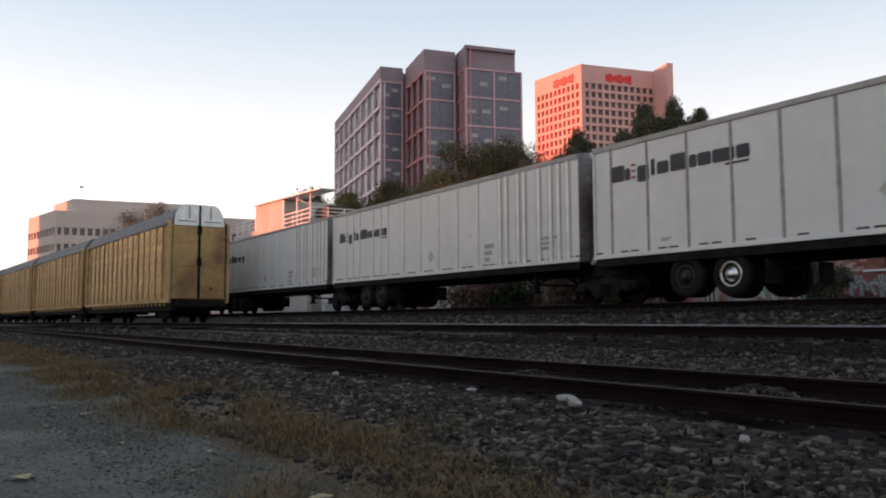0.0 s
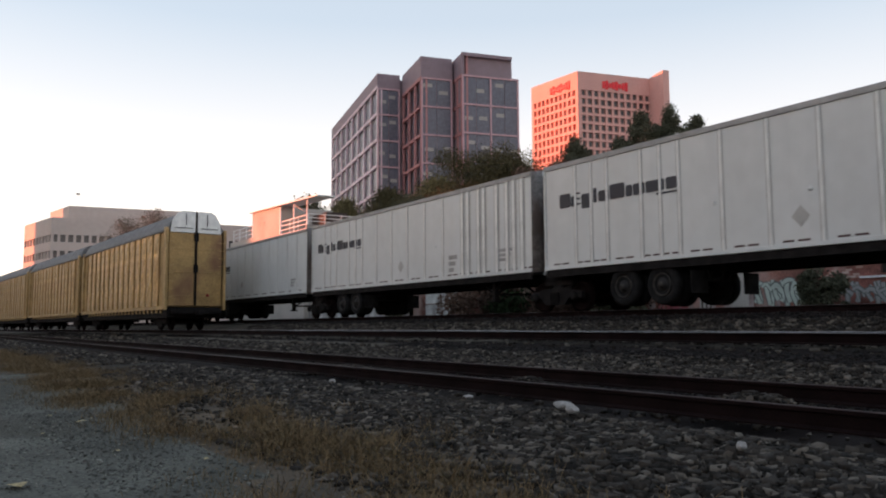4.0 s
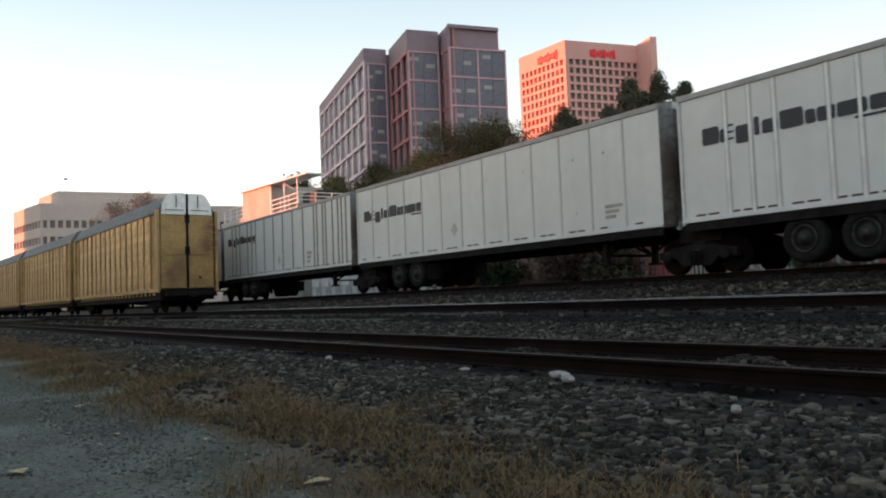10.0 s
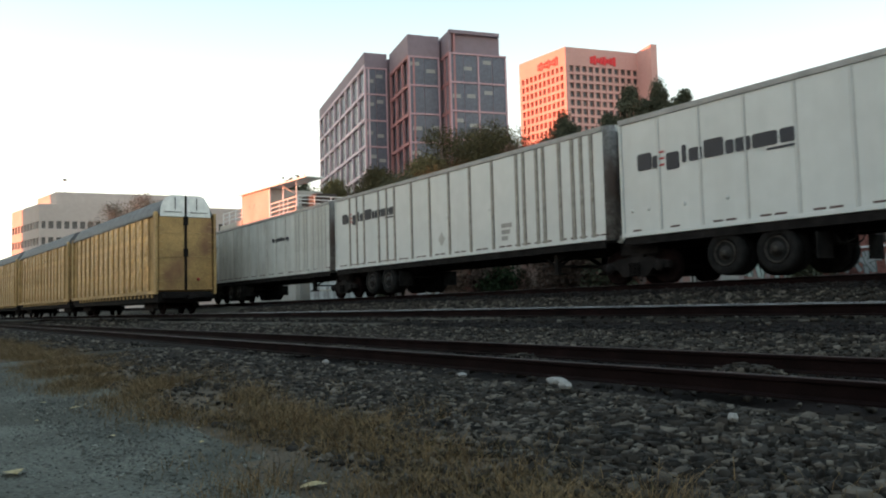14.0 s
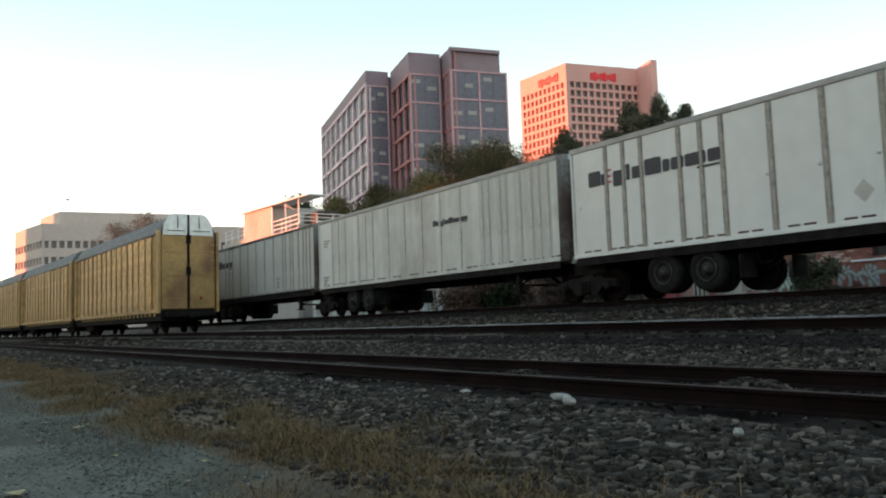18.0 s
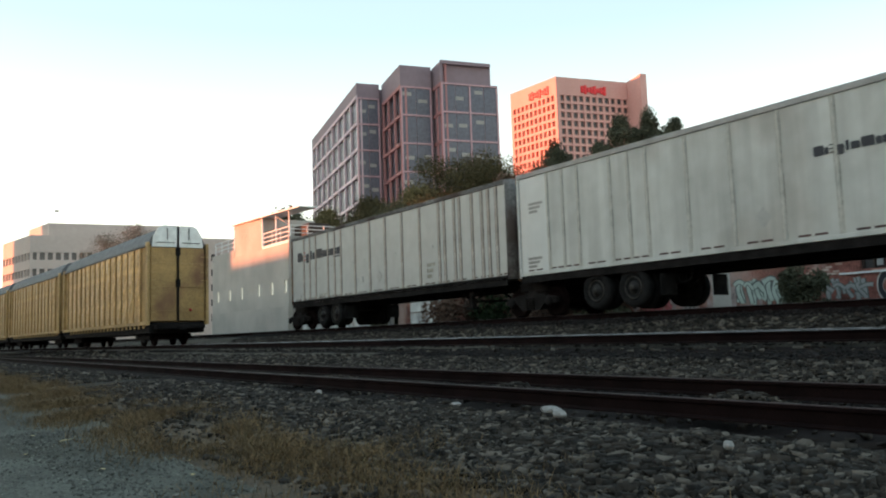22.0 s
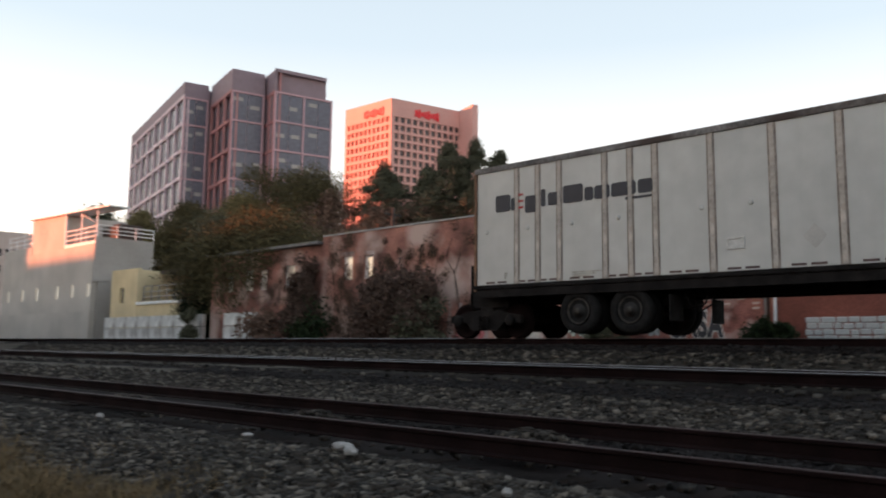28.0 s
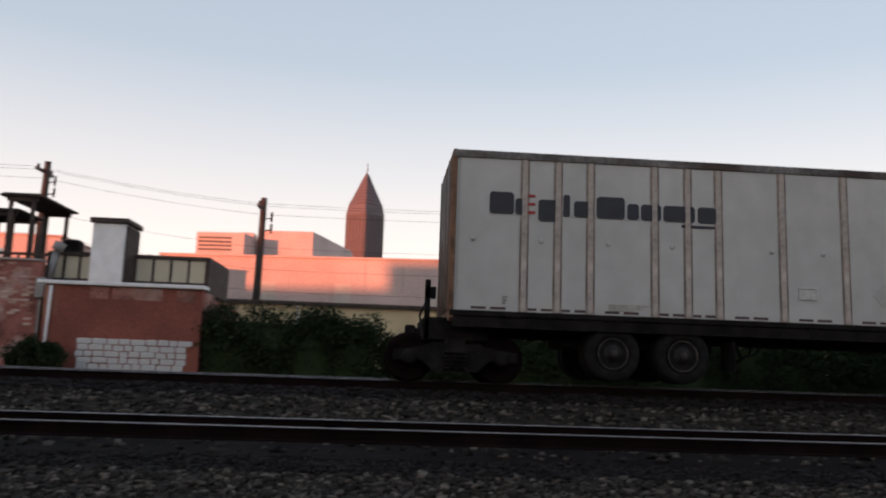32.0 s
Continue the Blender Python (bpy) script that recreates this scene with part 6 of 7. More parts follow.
def pergola(x0, x1, y0, y1, z, zb, slope, slats, label):
    p = thing("pergola", label, "pergola", group="roof deck pergolas")
    bm = bmesh.new()
    for i, (a, b) in enumerate(((x0 + 0.12, y0 + 0.15), (x1 - 0.12, y0 + 0.15), (x0 + 0.12, y1 - 0.15), (x1 - 0.12, y1 - 0.15))):
        part("post", boxes((a - 0.05, a + 0.05, b - 0.05, b + 0.05, zb, z - 0.1)), M_TIMBER, p)
    for y in (y0 + 0.15, y1 - 0.15):
        part("beam", boxes((x0, x1, y - 0.05, y + 0.05, z - 0.12, z + 0.02)), M_TIMBER, p)
    n = slats
    sm = mesh_of("slat", boxes((x0 - 0.2, x1 + 0.2, -0.07, 0.07, 0, 0.05)), M_TIMBER)
    for i in range(n):
        y = y0 + (y1 - y0) * (i + 0.5) / n
        shared("slat", sm, p, pose(0, y, z + 0.024 + slope * (i / n - 0.5)))
    part("roof_sheet", boxes((x0 - 0.1, x1 + 0.1, y0, y1, z + 0.09, z + 0.11)), M_TIMBER, p)


pergola(-14.4, -12.95, 25.9, 29.6, 6.17, 4.2, 0.0, 18, "dark timber pergola against the ochre wall")
pergola(-11.2, -10.3, 25.95, 28.9, 6.2, 4.2, 0.0, 18, "dark timber pergola on the roof deck")
pergola(-13.0, -11.6, 27.6, 29.4, 6.0, 4.2, 0.0, 9, "lower dark timber pergola between two others")


def deck_things():
    dr = thing("deck_door", "dark framed door from the ochre wall to the roof deck", "door")
    part("frame", boxes((-15.577, -15.53, 27.62, 28.86, 4.13, 5.72)), M_BLACK, dr)
    part("leaf", boxes((-15.53, -15.5, 27.95, 28.78, 4.14, 5.62)), M_SHADE, dr, "grey door leaf")
    h = thing("deck_hut", "dark boarded hut wall under the pergola", "hut")
    part("wall", boxes((-15.56, -14.62, 29.06, 29.3, 4.12, 6.16)), M_TIMBER, h)
    for i in range(5):
        part("board", boxes((-15.55 + i * 0.186, -15.55 + i * 0.186 + 0.176, 29.03, 29.06, 4.13, 6.15)), M_TIMBER, h)
    part("chest", boxes((-15.3, -14.75, 28.6, 29.0, 4.13, 4.6), bevel=0.02), M_GLASS, h, "dull blue-grey storage chest")
    for x, w, hh, z in ((-12.9, 0.9, 0.35, 4.12), (-12.2, 0.6, 0.3, 4.12)):
        b = thing("deck_bench", "pale slatted bench on the roof deck", "bench")
        part("seat", boxes((x, x + w, 26.6, 27.0, z + 0.3, z + 0.36)), M_WHITE, b)
        part("back", boxes((x, x + w, 27.0, 27.05, z + 0.36, z + 0.62)), M_WHITE, b)
        part("legs", boxes((x + 0.05, x + 0.1, 26.62, 27.02, z - 0.005, z + 0.3), (x + w - 0.1, x + w - 0.05, 26.62, 27.02, z - 0.005, z + 0.3)), M_WHITE, b)
    r = thing("deck_rail", "dark timber guard rail of the roof deck", "railing")
    part("rail_bar", boxes((-13.0, -9.8, 26.0, 26.06, 4.42, 4.5)), M_TIMBER, r)
    for i in range(5):
        x = -12.95 + i * 0.75
        part("rail_post", boxes((x, x + 0.06, 26.0, 26.06, 4.12, 4.45)), M_TIMBER, r)
    d = thing("satellite_dish", "grey satellite dish on a short mast", "satellite dish", (-14.3, 27.3, 6.36))
    bm = bmesh.new()
    tube(bm, (0, 0, -0.08), (0, 0, 0.4), 0.025, n=8)
    part("mast", bm, M_TRIM, d)
    bm = bmesh.new()
    lathe(bm, [(0.015, 0.09), (0.11, 0.075), (0.2, 0.02), (0.26, -0.02), (0.25, -0.03), (0.19, 0.007), (0.07, 0.05)], 18)
    dish = part("dish", bm, M_SHADE, d)
    dish.matrix_basis = pose(0, 0, 0.46, -35, 0, 50)
    a = thing("roof_vent", "grey metal roof flue beside the shaft", "flue", (-9.75, 26.0, 3.5))
    bm = bmesh.new()
    tube(bm, (0, 0, 0), (0.2, 0, 1.1), 0.11, n=10)
    tube(bm, (0.2, 0, 1.1), (0.3, 0, 1.35), 0.17, n=10)
    part("pipe", bm, M_TRIM, a)
    g = thing("gas_grill", "black covered grill on the roof deck edge", "grill")
    part("body", boxes((-9.6, -9.15, 26.6, 27.1, 4.3, 5.05), bevel=0.06), M_BLACK, g)
    part("stand", boxes((-9.55, -9.2, 26.65, 27.05, 3.4, 4.3)), M_BLACK, g)
    m = thing("meter_box", "grey electric meter box on the brick wall", "meter box")
    part("case", boxes((-9.75, -9.5, 25.2, 25.4, 3.1, 3.7), bevel=0.02), M_TRIM, m)
    part("conduit", boxes((-9.66, -9.6, 25.3, 25.36, 0.8, 3.1)), M_TRIM, m)


deck_things()


def utility_pole(x, y, ztop, label, trans=True):
    p = thing("utility_pole", label, "utility pole", (x, y, 0.85), group="utility poles")
    h = ztop - 0.85
    bm = bmesh.new()
    tube(bm, (0, 0, -0.3), (0.1, 0, h), 0.2, 0.14, n=12)
    part("pole", bm, M_WOODPOLE, p)
    part("cross_arm", boxes((-0.06, 0.06, -0.9, 0.9, h - 0.55, h - 0.43)), M_WOODPOLE, p)
    for k in range(3):
        bm = bmesh.new()
        lathe(bm, [(0.02, 0), (0.07, 0.02), (0.05, 0.06), (0.07, 0.1), (0.03, 0.16)], 8, axis="z", at=(0.02, -0.75 + 0.72 * k, h - 0.43))
        part("insulator", bm, M_BLACK, p)
    for k in range(2):
        bm = bmesh.new()
        zz = h - 1.0 - 0.55 * k
        tube(bm, (0.1, 0, zz), (0.55, 0, zz + 0.1), 0.03, n=6)
        tube(bm, (0.5, 0, zz - 0.1), (0.5, 0, zz + 0.35), 0.05, n=8)
        part("bracket", bm, M_BLACK, p)
    if trans:
        bm = bmesh.new()
        tube(bm, (-0.45, 0, h - 2.0), (-0.45, 0, h - 1.15), 0.26, n=14)
        part("transformer", bm, M_TRIM, p)
    return p


PA, PB = Vector((-15.2, 38, 10.15)), Vector((-5.4, 38, 8.95))
utility_pole(*PA, "weathered wooden utility pole with cross arm and brackets", False)
utility_pole(*PB, "weathered wooden utility pole with small brackets", False)
utility_pole(-40.0, 38, 10.6, "weathered wooden utility pole behind the buildings", False)
utility_pole(14.0, 38, 9.3, "weathered wooden utility pole behind the hedge", False)


def wires():
    spans = [((-40.0, 10.2), (PA.x, 9.75)), ((PA.x, 9.75), (PB.x, 8.55)), ((PB.x, 8.55), (14.0, 8.9))]
    for dz, dy in ((0.0, -0.75), (0.03, 0.0), (-0.35, 0.1), (-1.9, 0.0), (-2.9, 0.1), (-3.9, 0.0)):
        w = thing("overhead_wire", "thin dark overhead wire slung between poles", "cable", group="overhead wires")
        for (xa, za), (xb, zb) in spans:
            bm = bmesh.new()
            polytube(bm, [(xa + (xb - xa) * u, 38 + dy, za + (zb - za) * u + dz - 0.14 * 4 * u * (1 - u)) for u in [i / 10 for i in range(11)]], 0.006, 4)
            part("span", bm, M_BLACK, w)


wires()

# ---- trees and bushes ----
def tree_at(yaw, r, tan_top, width, leaf, label, seed, **kw):
    """A tree by its bearing and distance from the first standpoint and the slope up to its top."""
    p = polar(yaw, r)
    return tree(p.x, p.y, 0.85, tan_top * r, width, leaf, label, seed, **kw)


tree_at(53.6, 80, 0.218, 13.5, M_LEAF_SHADE, "tall rounded olive tree, shade put into its leaf colour", 3, clumps=110, per=800, size=0.085, low=0.5, clump=0.8, full=0.3)
tree_at(57.2, 78, 0.182, 9.5, M_LEAF, "rounded green-brown tree behind the brick workshop", 4, clumps=60, per=1300, size=0.095, low=0.25, clump=0.85)
tree_at(60.4, 80, 0.168, 10.5, M_LEAF_SHADE, "broad olive-brown tree in autumn leaf behind the walls", 1, clumps=60, per=1300, size=0.095, low=0.15, clump=0.85)
tree_at(58.6, 74, 0.155, 9.5, M_LEAF_DARK, "dark leafy tree beside the annex", 2, clumps=44, per=1100, size=0.1, low=0.05)
tree_at(54.6, 72, 0.152, 10.8, M_LEAF_DARK, "dark leafy tree behind the brick workshop", 16, clumps=40, per=1100, size=0.1, low=0.1)
tree_at(63.6, 84, 0.153, 9.0, M_LEAF, "olive autumn tree behind the grey building", 5, clumps=60, per=1300, size=0.095, low=0.2, clump=0.85)
tree_at(50.8, 74, 0.190, 9.0, M_LEAF_RED, "thin reddish tree losing its leaves", 7, clumps=44, per=330, size=0.12, low=0.25, open_crown=0.5)
tree_at(47.6, 72, 0.176, 10.0, M_LEAF_RED, "thin reddish tree over the brick roof", 8, clumps=44, per=330, size=0.12, low=0.2, open_crown=0.5)
tree_at(44.3, 72, 0.184, 9.4, M_LEAF_RED, "reddish brown tree over the brick roof", 9, clumps=44, per=330, size=0.12, low=0.2, open_crown=0.5)
tree_at(52.3, 74, 0.160, 11.0, M_LEAF_RED, "reddish tree above the old workshop", 17, clumps=44, per=330, size=0.12, low=0.2, open_crown=0.4)
tree_at(47.1, 75, 0.232, 7.2, M_LEAF_DARK, "round dark evergreen behind the brick roof", 10, clumps=260, per=190, clump=0.47, size=0.08, low=0.5)
tree_at(42.4, 72, 0.262, 7.8, M_LEAF_DARK, "tall ragged dark evergreen", 11, clumps=260, per=190, clump=0.47, size=0.08, low=0.35, open_crown=0.2)
tree_at(44.0, 73, 0.228, 7.2, M_LEAF_DARK, "tall ragged dark evergreen", 12, clumps=260, per=190, clump=0.47, size=0.08, low=0.35, open_crown=0.2)
tree_at(40.5, 72.5, 0.265, 6.5, M_LEAF_DARK, "tall ragged dark evergreen", 18, clumps=260, per=190, clump=0.47, size=0.08, low=0.4, open_crown=0.2)
tree_at(38.7, 73.5, 0.252, 6.6, M_LEAF_DARK, "ragged dark evergreen with gaps", 13, clumps=260, per=190, clump=0.47, size=0.08, low=0.4, open_crown=0.3)
tree_at(36.0, 75, 0.210, 4.4, M_LEAF_DARK, "small dark evergreen past the roof", 14, clumps=260, per=190, clump=0.47, size=0.08, low=0.4, open_crown=0.2)
tree_at(66.1, 92, 0.158, 7.5, M_LEAF_DARK, "dark tree behind the works roof", 15, clumps=22, per=180, size=0.2, low=0.4)
for i, (yaw, r, tt, w) in enumerate(((76.4, 130, 0.137, 13), (78.5, 138, 0.127, 13), (74.2, 118, 0.125, 11))):
    tree_at(yaw, r, tt, w, M_TWIGS, "bare brown tree beyond the standing cars", 20 + i, clumps=60, per=220, size=0.11, low=0.3, open_crown=0.6)
tree(-40.9, 27.4, 0.85, 7.4, 12.8, M_LEAF_SHADE, "broad olive-brown tree spreading between the annex and the workshop", 41, clumps=110, per=900, size=0.07, low=0.42, depth=0.55, clump=0.72)
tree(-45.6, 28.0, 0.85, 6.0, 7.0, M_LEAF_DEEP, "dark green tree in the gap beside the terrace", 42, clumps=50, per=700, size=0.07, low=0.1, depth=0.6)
bush("vine_bush", -32.7, 24.9, 0.8, 2.2, 5.7, M_VINE, "dark reddish creeper climbing the brick corner", 31, 260, 0.07, 60, clump=0.6)
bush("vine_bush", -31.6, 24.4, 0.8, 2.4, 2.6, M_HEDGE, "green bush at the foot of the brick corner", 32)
bush("vine_bush", -25.2, 24.5, 0.8, 5.0, 4.3, M_VINE, "dark brown overgrown creeper on the brick wall", 33, 300, 0.07, 110, clump=0.5)
bush("vine_bush", -23.4, 24.0, 0.8, 2.2, 2.5, M_LEAF_DARK, "dark bush against the brick wall", 36, 170, 0.09, 16)
bush("small_bush", -14.75, 24.2, 0.75, 1.7, 2.1, M_LEAF_DARK, "small dark green bush before the graffiti", 34, 260, 0.05, 30, clump=0.6)
bush("small_bush", -8.95, 23.9, 0.75, 1.5, 1.2, M_HEDGE, "small green bush beside the red building", 35, 420, 0.05, 24, clump=0.8)
bush("small_bush", -42.6, 24.4, 0.8, 1.3, 2.9, M_LEAF_DARK, "dark bush between two white walls", 37)
bush("small_bush", -35.2, 24.4, 0.8, 3.2, 2.4, M_LEAF_RED, "scrubby bush at the end of the white wall", 38)


def hedge():
    rng = np.random.default_rng(40)
    h = thing("hedge", "dense dark green overgrown hedge along the line", "hedge")
    for x0, x1, z1 in ((-4.9, 0.4, 3.05), (0.4, 2.0, 2.1), (2.0, 3.0, 1.6), (3.0, 14.0, 2.75), (14.0, 30.0, 2.9)):
        cs, rs = [], []
        n = int((x1 - x0) * 17)
        for i in range(n):
            z = 0.8 + (z1 - 0.8) * rng.random() ** 0.75 * 0.92
            cs.append((x0 + (x1 - x0) * rng.random(), 24.6 + 0.7 * rng.random(), z))
            rs.append(0.3 + 0.16 * rng.random())
        bm = bmesh.new()
        xs = [x0 + 0.2 + (x1 - x0 - 0.4) * i / 12 for i in range(13)]
        rows = [[bm.verts.new((x, y + 0.08 * rng.normal(), z)) for x in xs] for y, z in ((24.75, 0.6), (24.7, 0.8 + (z1 - 0.8) * 0.5), (24.9, 0.8 + (z1 - 0.8) * 0.8), (25.15, 0.8 + (z1 - 0.8) * 0.8), (25.3, 0.6))]
        for p, q in zip(rows, rows[1:]):
            for i in range(12):
                bm.faces.new((p[i], p[i + 1], q[i + 1], q[i]))
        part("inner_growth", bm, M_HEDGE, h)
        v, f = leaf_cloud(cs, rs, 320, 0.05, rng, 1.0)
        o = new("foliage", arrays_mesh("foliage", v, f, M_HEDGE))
        o.parent = h


hedge()


def wall_creeper(x0, x1, z0, z1, y, n, label, seed):
    """Thin growth spread flat over a wall, with bare runners."""
    rng = np.random.default_rng(seed)
    c = thing("wall_creeper", label, "creeper")
    cs, rs = [], []
    while len(cs) < n:
        x, z = x0 + (x1 - x0) * rng.random(), z0 + (z1 - z0) * rng.random() ** 1.3
        if noise.noise((x * 0.55, z * 0.4, 2.0 + seed)) < -0.05:
            continue
        cs.append((x, y - 0.04, z))
        rs.append(0.16 + 0.2 * rng.random())
    v, f = leaf_cloud(cs, rs, 90, 0.045, rng, 1.0)
    v[:, 1] = y - 0.02 - np.abs(v[:, 1] - y) * 0.3
    o = new("foliage", arrays_mesh("foliage", v, f, M_TWIG))
    o.parent = c
    for k in range(16):
        x = x0 + (x1 - x0) * rng.random()
        pts = [(x, y - 0.02, z0)]
        for i in range(6):
            pts.append((pts[-1][0] + 0.3 * rng.normal(), y - 0.02, pts[-1][2] + (z1 - z0) / 7 * (0.6 + 0.6 * rng.random())))
        bm = bmesh.new()
        polytube(bm, pts, 0.018, 4)
        part("runner", bm, M_BARK, c)


wall_creeper(-31.5, -21.5, 0.8, 6.3, 25.42, 190, "thin brown creeper spread over the brick wall", 44)
wall_creeper(-36.5, -31.9, 0.8, 5.6, 25.44, 60, "sparse brown creeper on the workshop wall", 45)


# ---- ballast, grass and litter ----
def rocks(name, regions, seed, label, material, heaps=()):
    """Crushed stones, every one a small rough solid, strewn over the ballast bed."""
    rng = np.random.default_rng(seed)
    base = np.array([(x, y, z) for x in (-1, 1) for y in (-1, 1) for z in (-1, 1)], float)
    tri = np.array([(0, 1, 3), (0, 3, 2), (4, 6, 7), (4, 7, 5), (0, 4, 5), (0, 5, 1), (2, 3, 7), (2, 7, 6), (0, 2, 6), (0, 6, 4), (1, 5, 7), (1, 7, 3)])
    shapes = []
    for k in range(24):
        s = base * (0.5 + 0.42 * rng.random((8, 3)))
        s += rng.normal(size=(8, 3)) * 0.24
        shapes.append(s * np.array([1.3, 0.85, 0.62]) * (0.75 + 0.5 * rng.random(3)))
    V, F, off = [], [], 0
    for x0, x1, y0, y1, density, size in regions:
        n = int((x1 - x0) * (y1 - y0) * density)
        xs, ys = x0 + (x1 - x0) * rng.random(n), y0 + (y1 - y0) * rng.random(n)
        for i in range(n):
            if min(abs(ys[i] - r) for r in RAIL_LINES) < 0.2:
                continue
            r = size * (0.5 + 0.9 * rng.random() ** 1.8)
            a, b = rng.random() * 6.283, rng.normal() * 1.1
            ca, sa, cb, sb = math.cos(a), math.sin(a), math.cos(b), math.sin(b)
            m = np.array([[ca, -sa, 0], [sa, ca, 0], [0, 0, 1]]) @ np.array([[1, 0, 0], [0, cb, -sb], [0, sb, cb]])
            z = heap_z(xs[i], ys[i]) + r * (0.15 + 0.3 * rng.random())
            V.append(shapes[rng.integers(24)] @ m.T * r + (xs[i], ys[i], z))
            F.append(tri + off)
            off += len(base)
    for hx, hy, h, r in heaps:
        for i in range(int(420 * r)):
            x, y = hx + r * 0.75 * rng.normal(), hy + 0.26 * rng.normal()
            if not 6.05 < y < 7.25:
                continue
            q = 0.036 * (0.5 + 0.9 * rng.random())
            a = rng.random() * 6.283
            m = np.array([[math.cos(a), -math.sin(a), 0], [math.sin(a), math.cos(a), 0], [0, 0, 1]])
            V.append(shapes[rng.integers(24)] @ m.T * q + (x, y, heap_z(x, y) + q * 0.3))
            F.append(tri + off)
            off += len(base)
    me = arrays_mesh(name, np.concatenate(V), np.concatenate(F), material)
    tagged(new(name, me), label, "ballast", kind="stuff")


RAIL_LINES = (Y_SIDING - 0.755, Y_SIDING + 0.755, Y_MIDDLE - 0.755, Y_MIDDLE + 0.755, Y_MAIN - 0.755, Y_MAIN + 0.755)
HEAPS = [(-4.75, 6.6, 0.27, 0.6), (-8.2, 6.65, 0.22, 0.45), (-13.0, 6.6, 0.2, 1.0)]


def heap_z(x, y):
    z = rough_ground(x, y)
    for hx, hy, h, r in HEAPS:
        z += h * math.exp(-((x - hx) / r) ** 2 - ((y - hy) / 0.42) ** 2)
    return z


rocks("ballast_stones", [(-7.5, 3.0, 2.6, 4.85, 1050, 0.028), (-6.0, 5.0, 1.9, 2.6, 380, 0.025), (3.0, 8.0, 2.6, 3.2, 260, 0.034), (-12.0, -6.0, 1.9, 2.7, 130, 0.025), (-16.0, -7.5, 2.7, 4.85, 560, 0.031), (3.0, 9.0, 3.2, 4.85, 260, 0.036),
                         (-18.0, 7.0, 6.05, 7.3, 40, 0.04), (-18.0, 8.0, 8.05, 9.95, 460, 0.033), (-42.0, -18.0, 2.8, 4.9, 130, 0.042), (-42.0, -18.0, 8.1, 10.0, 110, 0.045),
                         (-40.0, 12.0, 13.1, 14.8, 160, 0.042), (-80.0, -42.0, 3.0, 5.2, 14, 0.09), (-80.0, -42.0, 8.1, 10.8, 10, 0.1), (8.0, 14.0, 7.5, 11.0, 60, 0.06), (-40.0, 12.0, 11.3, 12.6, 12, 0.05)], 50, "grey crushed stone ballast of uneven sizes", M_STONE, HEAPS)
# much darker stones in strips beside the rails
rocks("oily_ballast", [(-18.0, 8.0, 9.95, 11.0, 330, 0.033), (-16.0, 8.0, 4.8, 5.7, 420, 0.028), (-40.0, 12.0, 14.8, 15.7, 130, 0.042), (-12.0, 8.0, 7.5, 8.1, 200, 0.035)], 52, "dark ballast along the rails", M_STONE_DARK)
rocks("loose_grit", [(-14.0, 5.0, -2.0, 1.3, 420, 0.006), (-9.0, 6.0, 0.9, 2.2, 420, 0.0085), (-30.0, -14.0, -1.0, 1.8, 60, 0.01)], 51, "fine pale grit strewn over the asphalt", M_GRIT)


def grass():
    rng = np.random.default_rng(60)
    V = []
    for i in range(15000):
        x = -34 + 41 * rng.random() ** 0.75
        y = (2.2 if x < -4 else 2.2 - 0.09 * min(x + 4, 6)) + 0.42 * rng.normal() + 0.15 * math.sin(x * 0.7)
        dens = noise.noise((x * 0.9, y * 1.5, 11.0)) + 0.5 * noise.noise((x * 2.3, y * 2.9, 3.0))
        if dens < -0.12 + 0.3 * rng.random() or y < 1.1 or y > 3.5:
            continue
        h0 = 0.03 + 0.11 * rng.random() ** 1.4 * (0.7 + 1.1 * max(0.0, dens))
        for k in range(16):
            a = rng.random() * 6.283
            lean = 0.3 + 1.2 * rng.random()
            h = h0 * (0.5 + 0.8 * rng.random())
            bx, by = x + 0.1 * rng.normal(), y + 0.1 * rng.normal()
            bz = rough_ground(bx, by) - 0.01
            w = 0.0009 + 0.0014 * rng.random()
            dx, dy = math.cos(a), math.sin(a)
            tip = (bx + dx * h * lean, by + dy * h * lean, bz + h)
            mid = (bx + dx * h * lean * 0.35, by + dy * h * lean * 0.35, bz + h * 0.6)
            V.append(((bx - dy * w, by + dx * w, bz), (bx + dy * w, by - dx * w, bz), (mid[0] + dy * w * 0.8, mid[1] - dx * w * 0.8, mid[2]), (mid[0] - dy * w * 0.8, mid[1] + dx * w * 0.8, mid[2])))
            V.append(((mid[0] - dy * w * 0.8, mid[1] + dx * w * 0.8, mid[2]), (mid[0] + dy * w * 0.8, mid[1] - dx * w * 0.8, mid[2]), (tip[0] + dy * 0.001, tip[1] - dx * 0.001, tip[2]), (tip[0] - dy * 0.001, tip[1] + dx * 0.001, tip[2])))
    V = np.array(V).reshape(-1, 3)
    me = arrays_mesh("dry_grass", V, np.arange(len(V)).reshape(-1, 4), M_GRASS)
    tagged(new("dry_grass", me), "dry brown grass along the asphalt edge", "grass", kind="stuff")


grass()


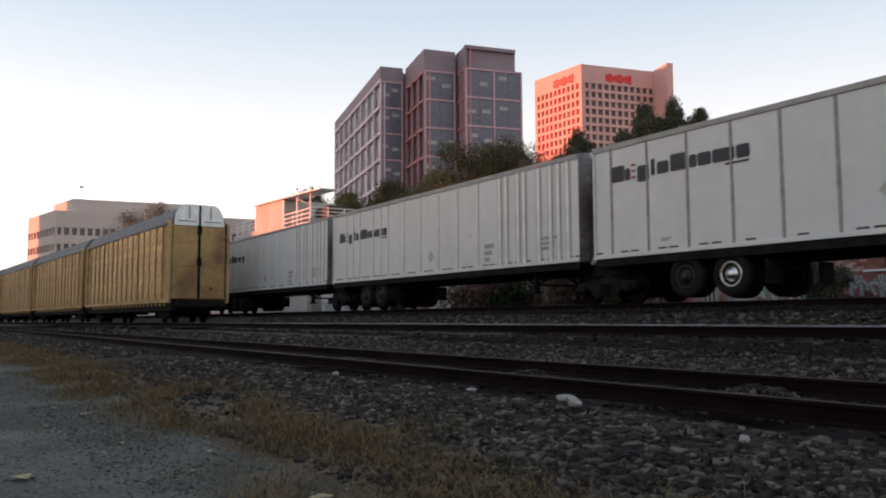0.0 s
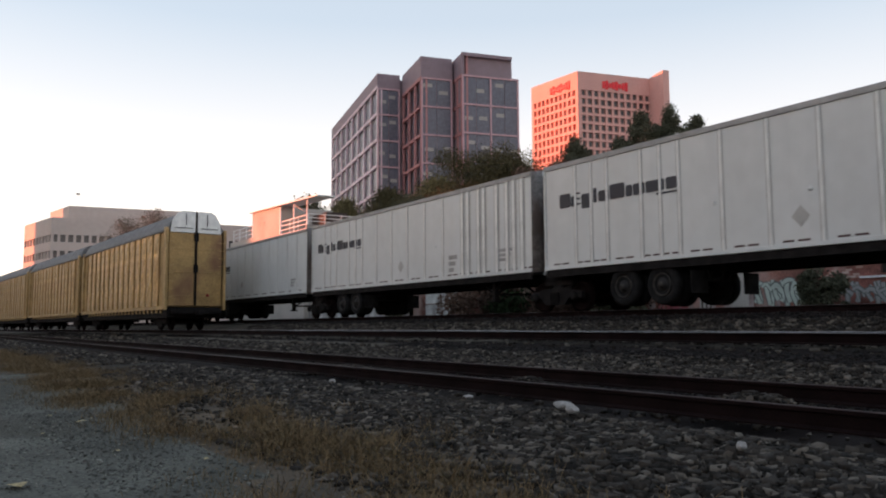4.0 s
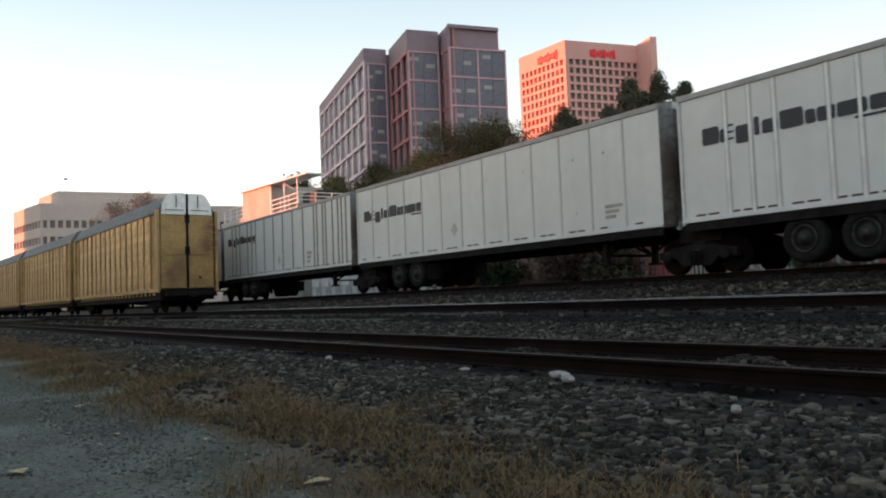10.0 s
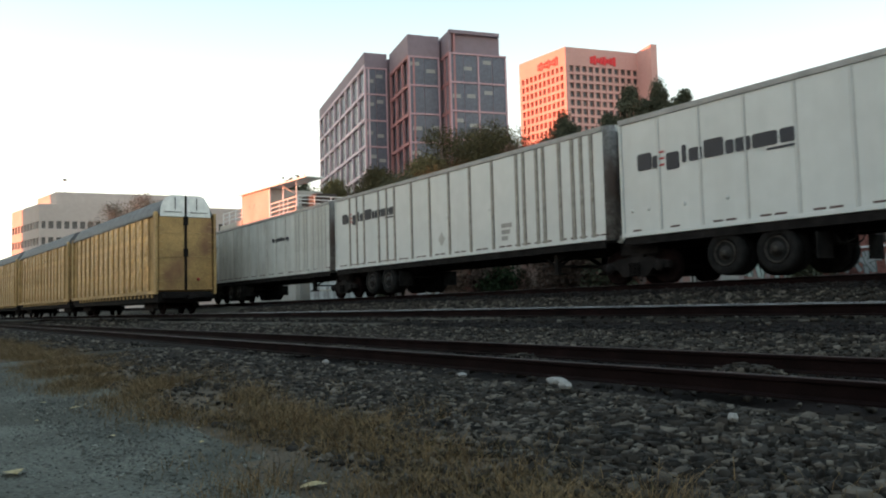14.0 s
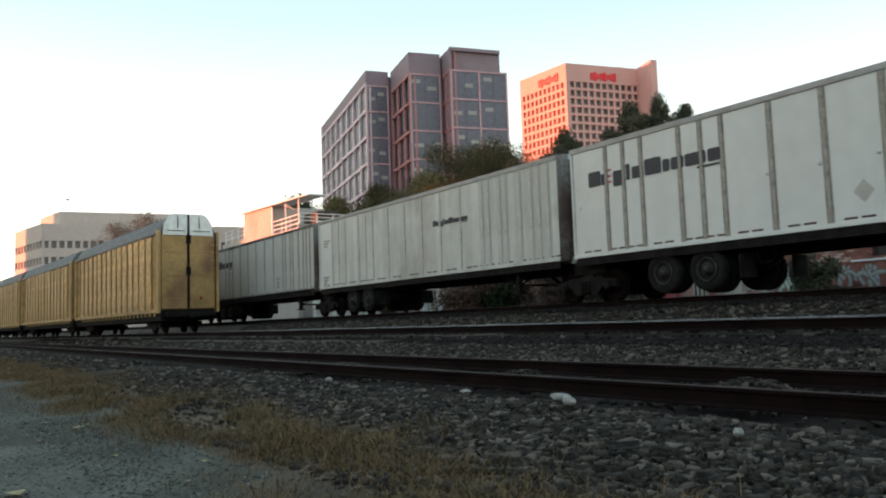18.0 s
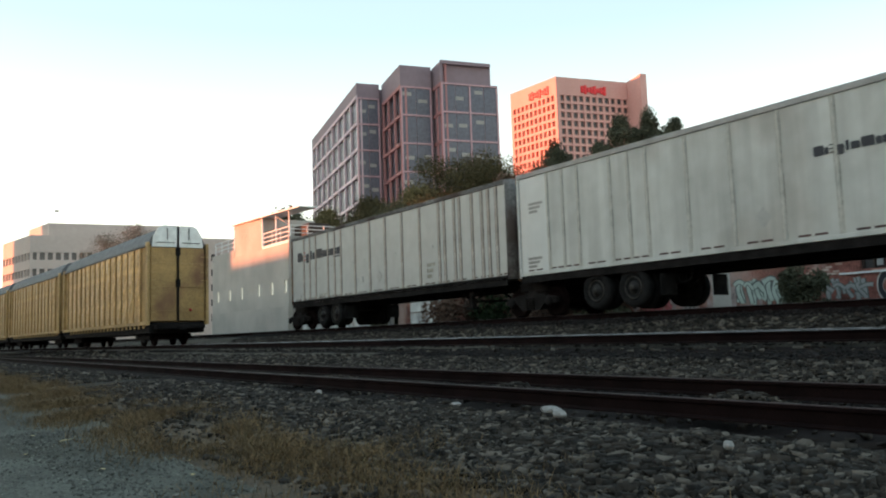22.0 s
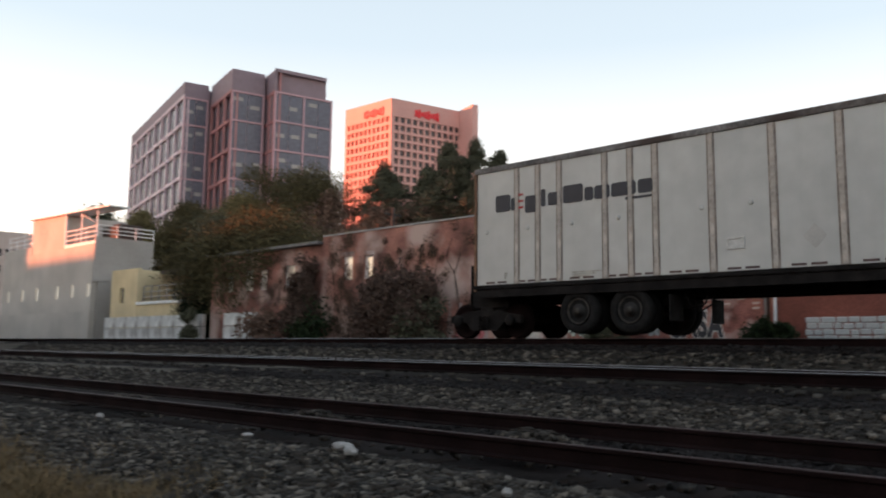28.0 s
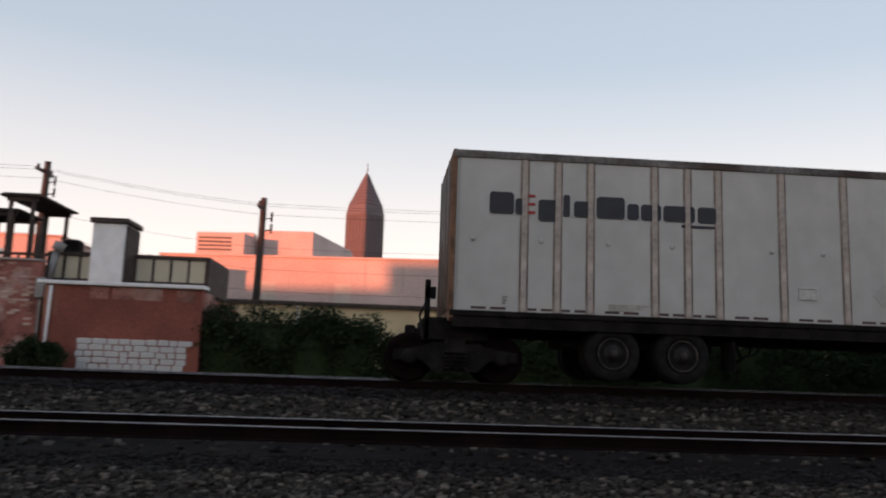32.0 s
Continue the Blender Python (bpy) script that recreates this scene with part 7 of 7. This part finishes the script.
def pale_stones():
    rng = np.random.default_rng(70)
    for x, y, s, fl in ((-4.95, 4.42, 0.09, 0.38), (-6.55, 4.6, 0.075, 0.3), (-4.72, 4.3, 0.055, 0.6), (-9.0, 4.3, 0.06, 0.5), (-2.9, 3.9, 0.045, 0.6)):
        bm = bmesh.new()
        bmesh.ops.create_icosphere(bm, subdivisions=2, radius=s)
        for v in bm.verts:
            k = 1 + 0.3 * noise.noise(v.co * (2.2 / s) + Vector((x, y, 0)))
            v.co = Vector((v.co.x * k, v.co.y * k * 0.7, v.co.z * k * fl))
        me = mesh_of("pale_stone", bm, M_PALE)
        o = new("pale_stone", me)
        o.matrix_basis = pose(x, y, heap_z(x, y) + 0.07, 4, 5, rng.random() * 180)
        tagged(o, "pale whitish stone lying on the ballast", "stone", group="pale stones")
    bm = bmesh.new()
    bmesh.ops.create_icosphere(bm, subdivisions=2, radius=0.06)
    for v in bm.verts:
        v.co *= 1 + 0.35 * noise.noise(v.co * 30)
    o = new("rusty_stone", mesh_of("rusty_stone", bm, M_RUST_STONE))
    o.matrix_basis = pose(-1.93, 2.27, heap_z(-1.93, 2.27) + 0.04, 10, 25, 40)
    tagged(o, "red-brown rusty lump lying on the ballast", "stone")
    for x, y, w, yaw in ((-4.9, 0.5, 0.17, 10), (-3.55, 1.62, 0.13, 70), (-5.9, 1.2, 0.07, 30), (-7.9, 1.3, 0.1, 100), (-7.2, 0.9, 0.06, 0), (-6.68, 1.59, 0.06, 80), (-5.85, 1.77, 0.05, 20), (-5.22, 1.61, 0.05, 140), (-8.6, 1.12, 0.08, 50), (-5.64, 2.4, 0.06, 15)):
        bm = bmesh.new()
        n = 7
        up, lo = [], []
        for i in range(n):
            u = i / (n - 1)
            hw = 0.28 * w * math.sin(math.pi * u) ** 0.8 + 0.002
            zz = 0.02 + 0.12 * w * math.sin(2.5 * u)
            up.append(bm.verts.new(((u - 0.5) * w, hw, zz + 0.02 * w)))
            lo.append(bm.verts.new(((u - 0.5) * w, -hw, zz)))
        for i in range(n - 1):
            bm.faces.new((lo[i], lo[i + 1], up[i + 1], up[i]))
        o = new("fallen_leaf", mesh_of("fallen_leaf", bm, M_DEAD_LEAF))
        o.matrix_basis = pose(x, y, -0.012, 0, 0, yaw)
        tagged(o, "curled dry tan leaf on the asphalt", "leaf", group="fallen leaves")


pale_stones()

# ---- behind the viewer: unseen blocks added for their shade ----
# added out of view to keep the sun off the stepped tower
shade = thing("office_slab", "unseen plain slab block added to shade the stepped tower", "building", (-268, -69, 0), -45)
part("wall", boxes((-26, 26, -12, 12, 0, 64)), M_OFFICE, shade)
part("roof_edge", boxes((-26.3, 26.3, -12.3, 12.3, 64, 64.6)), M_OFFICE, shade)
# unseen block; BEHIND_H sets how high its shade reaches
behind = thing("building", "unseen long block added to shade the train and tracks", "building")
part("wall", boxes((-700, 120, -66, -52, 0, BEHIND_H)), M_BRICK_RED, behind)
part("roof_edge", boxes((-700.3, 120.3, -66.3, -51.7, BEHIND_H, BEHIND_H + 0.25)), M_TRIM, behind)
# added out of view, its raised end sized to shade the trees
tree_shader = thing("building", "unseen tall block added to shade the trees", "building")
part("wall", boxes((-187, -149.5, -51, -40, 0, 23.0), (-161, -149.5, -51, -40, 23.3, 27.0)), M_BRICK_RED, tree_shader)
part("roof_edge", boxes((-187.3, -149.2, -51.3, -39.7, 23.0, 23.3), (-161.3, -149.2, -51.3, -39.7, 27.0, 27.3)), M_TRIM, tree_shader)


# ---- what moves ----
def motions():
    steps = [0.0, 0.1] + [float(i) for i in range(1, 32)] + [31.9, 32.0]
    spin = [i * 0.16 for i in range(201)]
    drift = lambda s: float(np.interp(s, [0, 2.2, 6.4, 11.2, 16.5, 20.4, 24, 28, 30, 32], [-0.02, 0.02, -0.03, -0.05, 0.05, 0.08, 0.04, 0.0, -0.06, -0.06]))
    for k, t in TRAIN:
        x28 = REAR_AT_28 + PITCH * k
        walk(t, [(s, pose(x28 + SPEED * (s - 28) + drift(s), Y_MAIN, Z_MAIN)) for s in steps])
        for b in t.children:
            if not b.name.startswith("rail_bogie"):
                continue
            for w in b.children:
                if w.name.startswith("wheelset"):
                    x = w.location.x
                    walk(w, [(s, pose(x, 0, 0, 0, math.degrees(SPEED * s / 0.43), 0)) for s in spin])


motions()
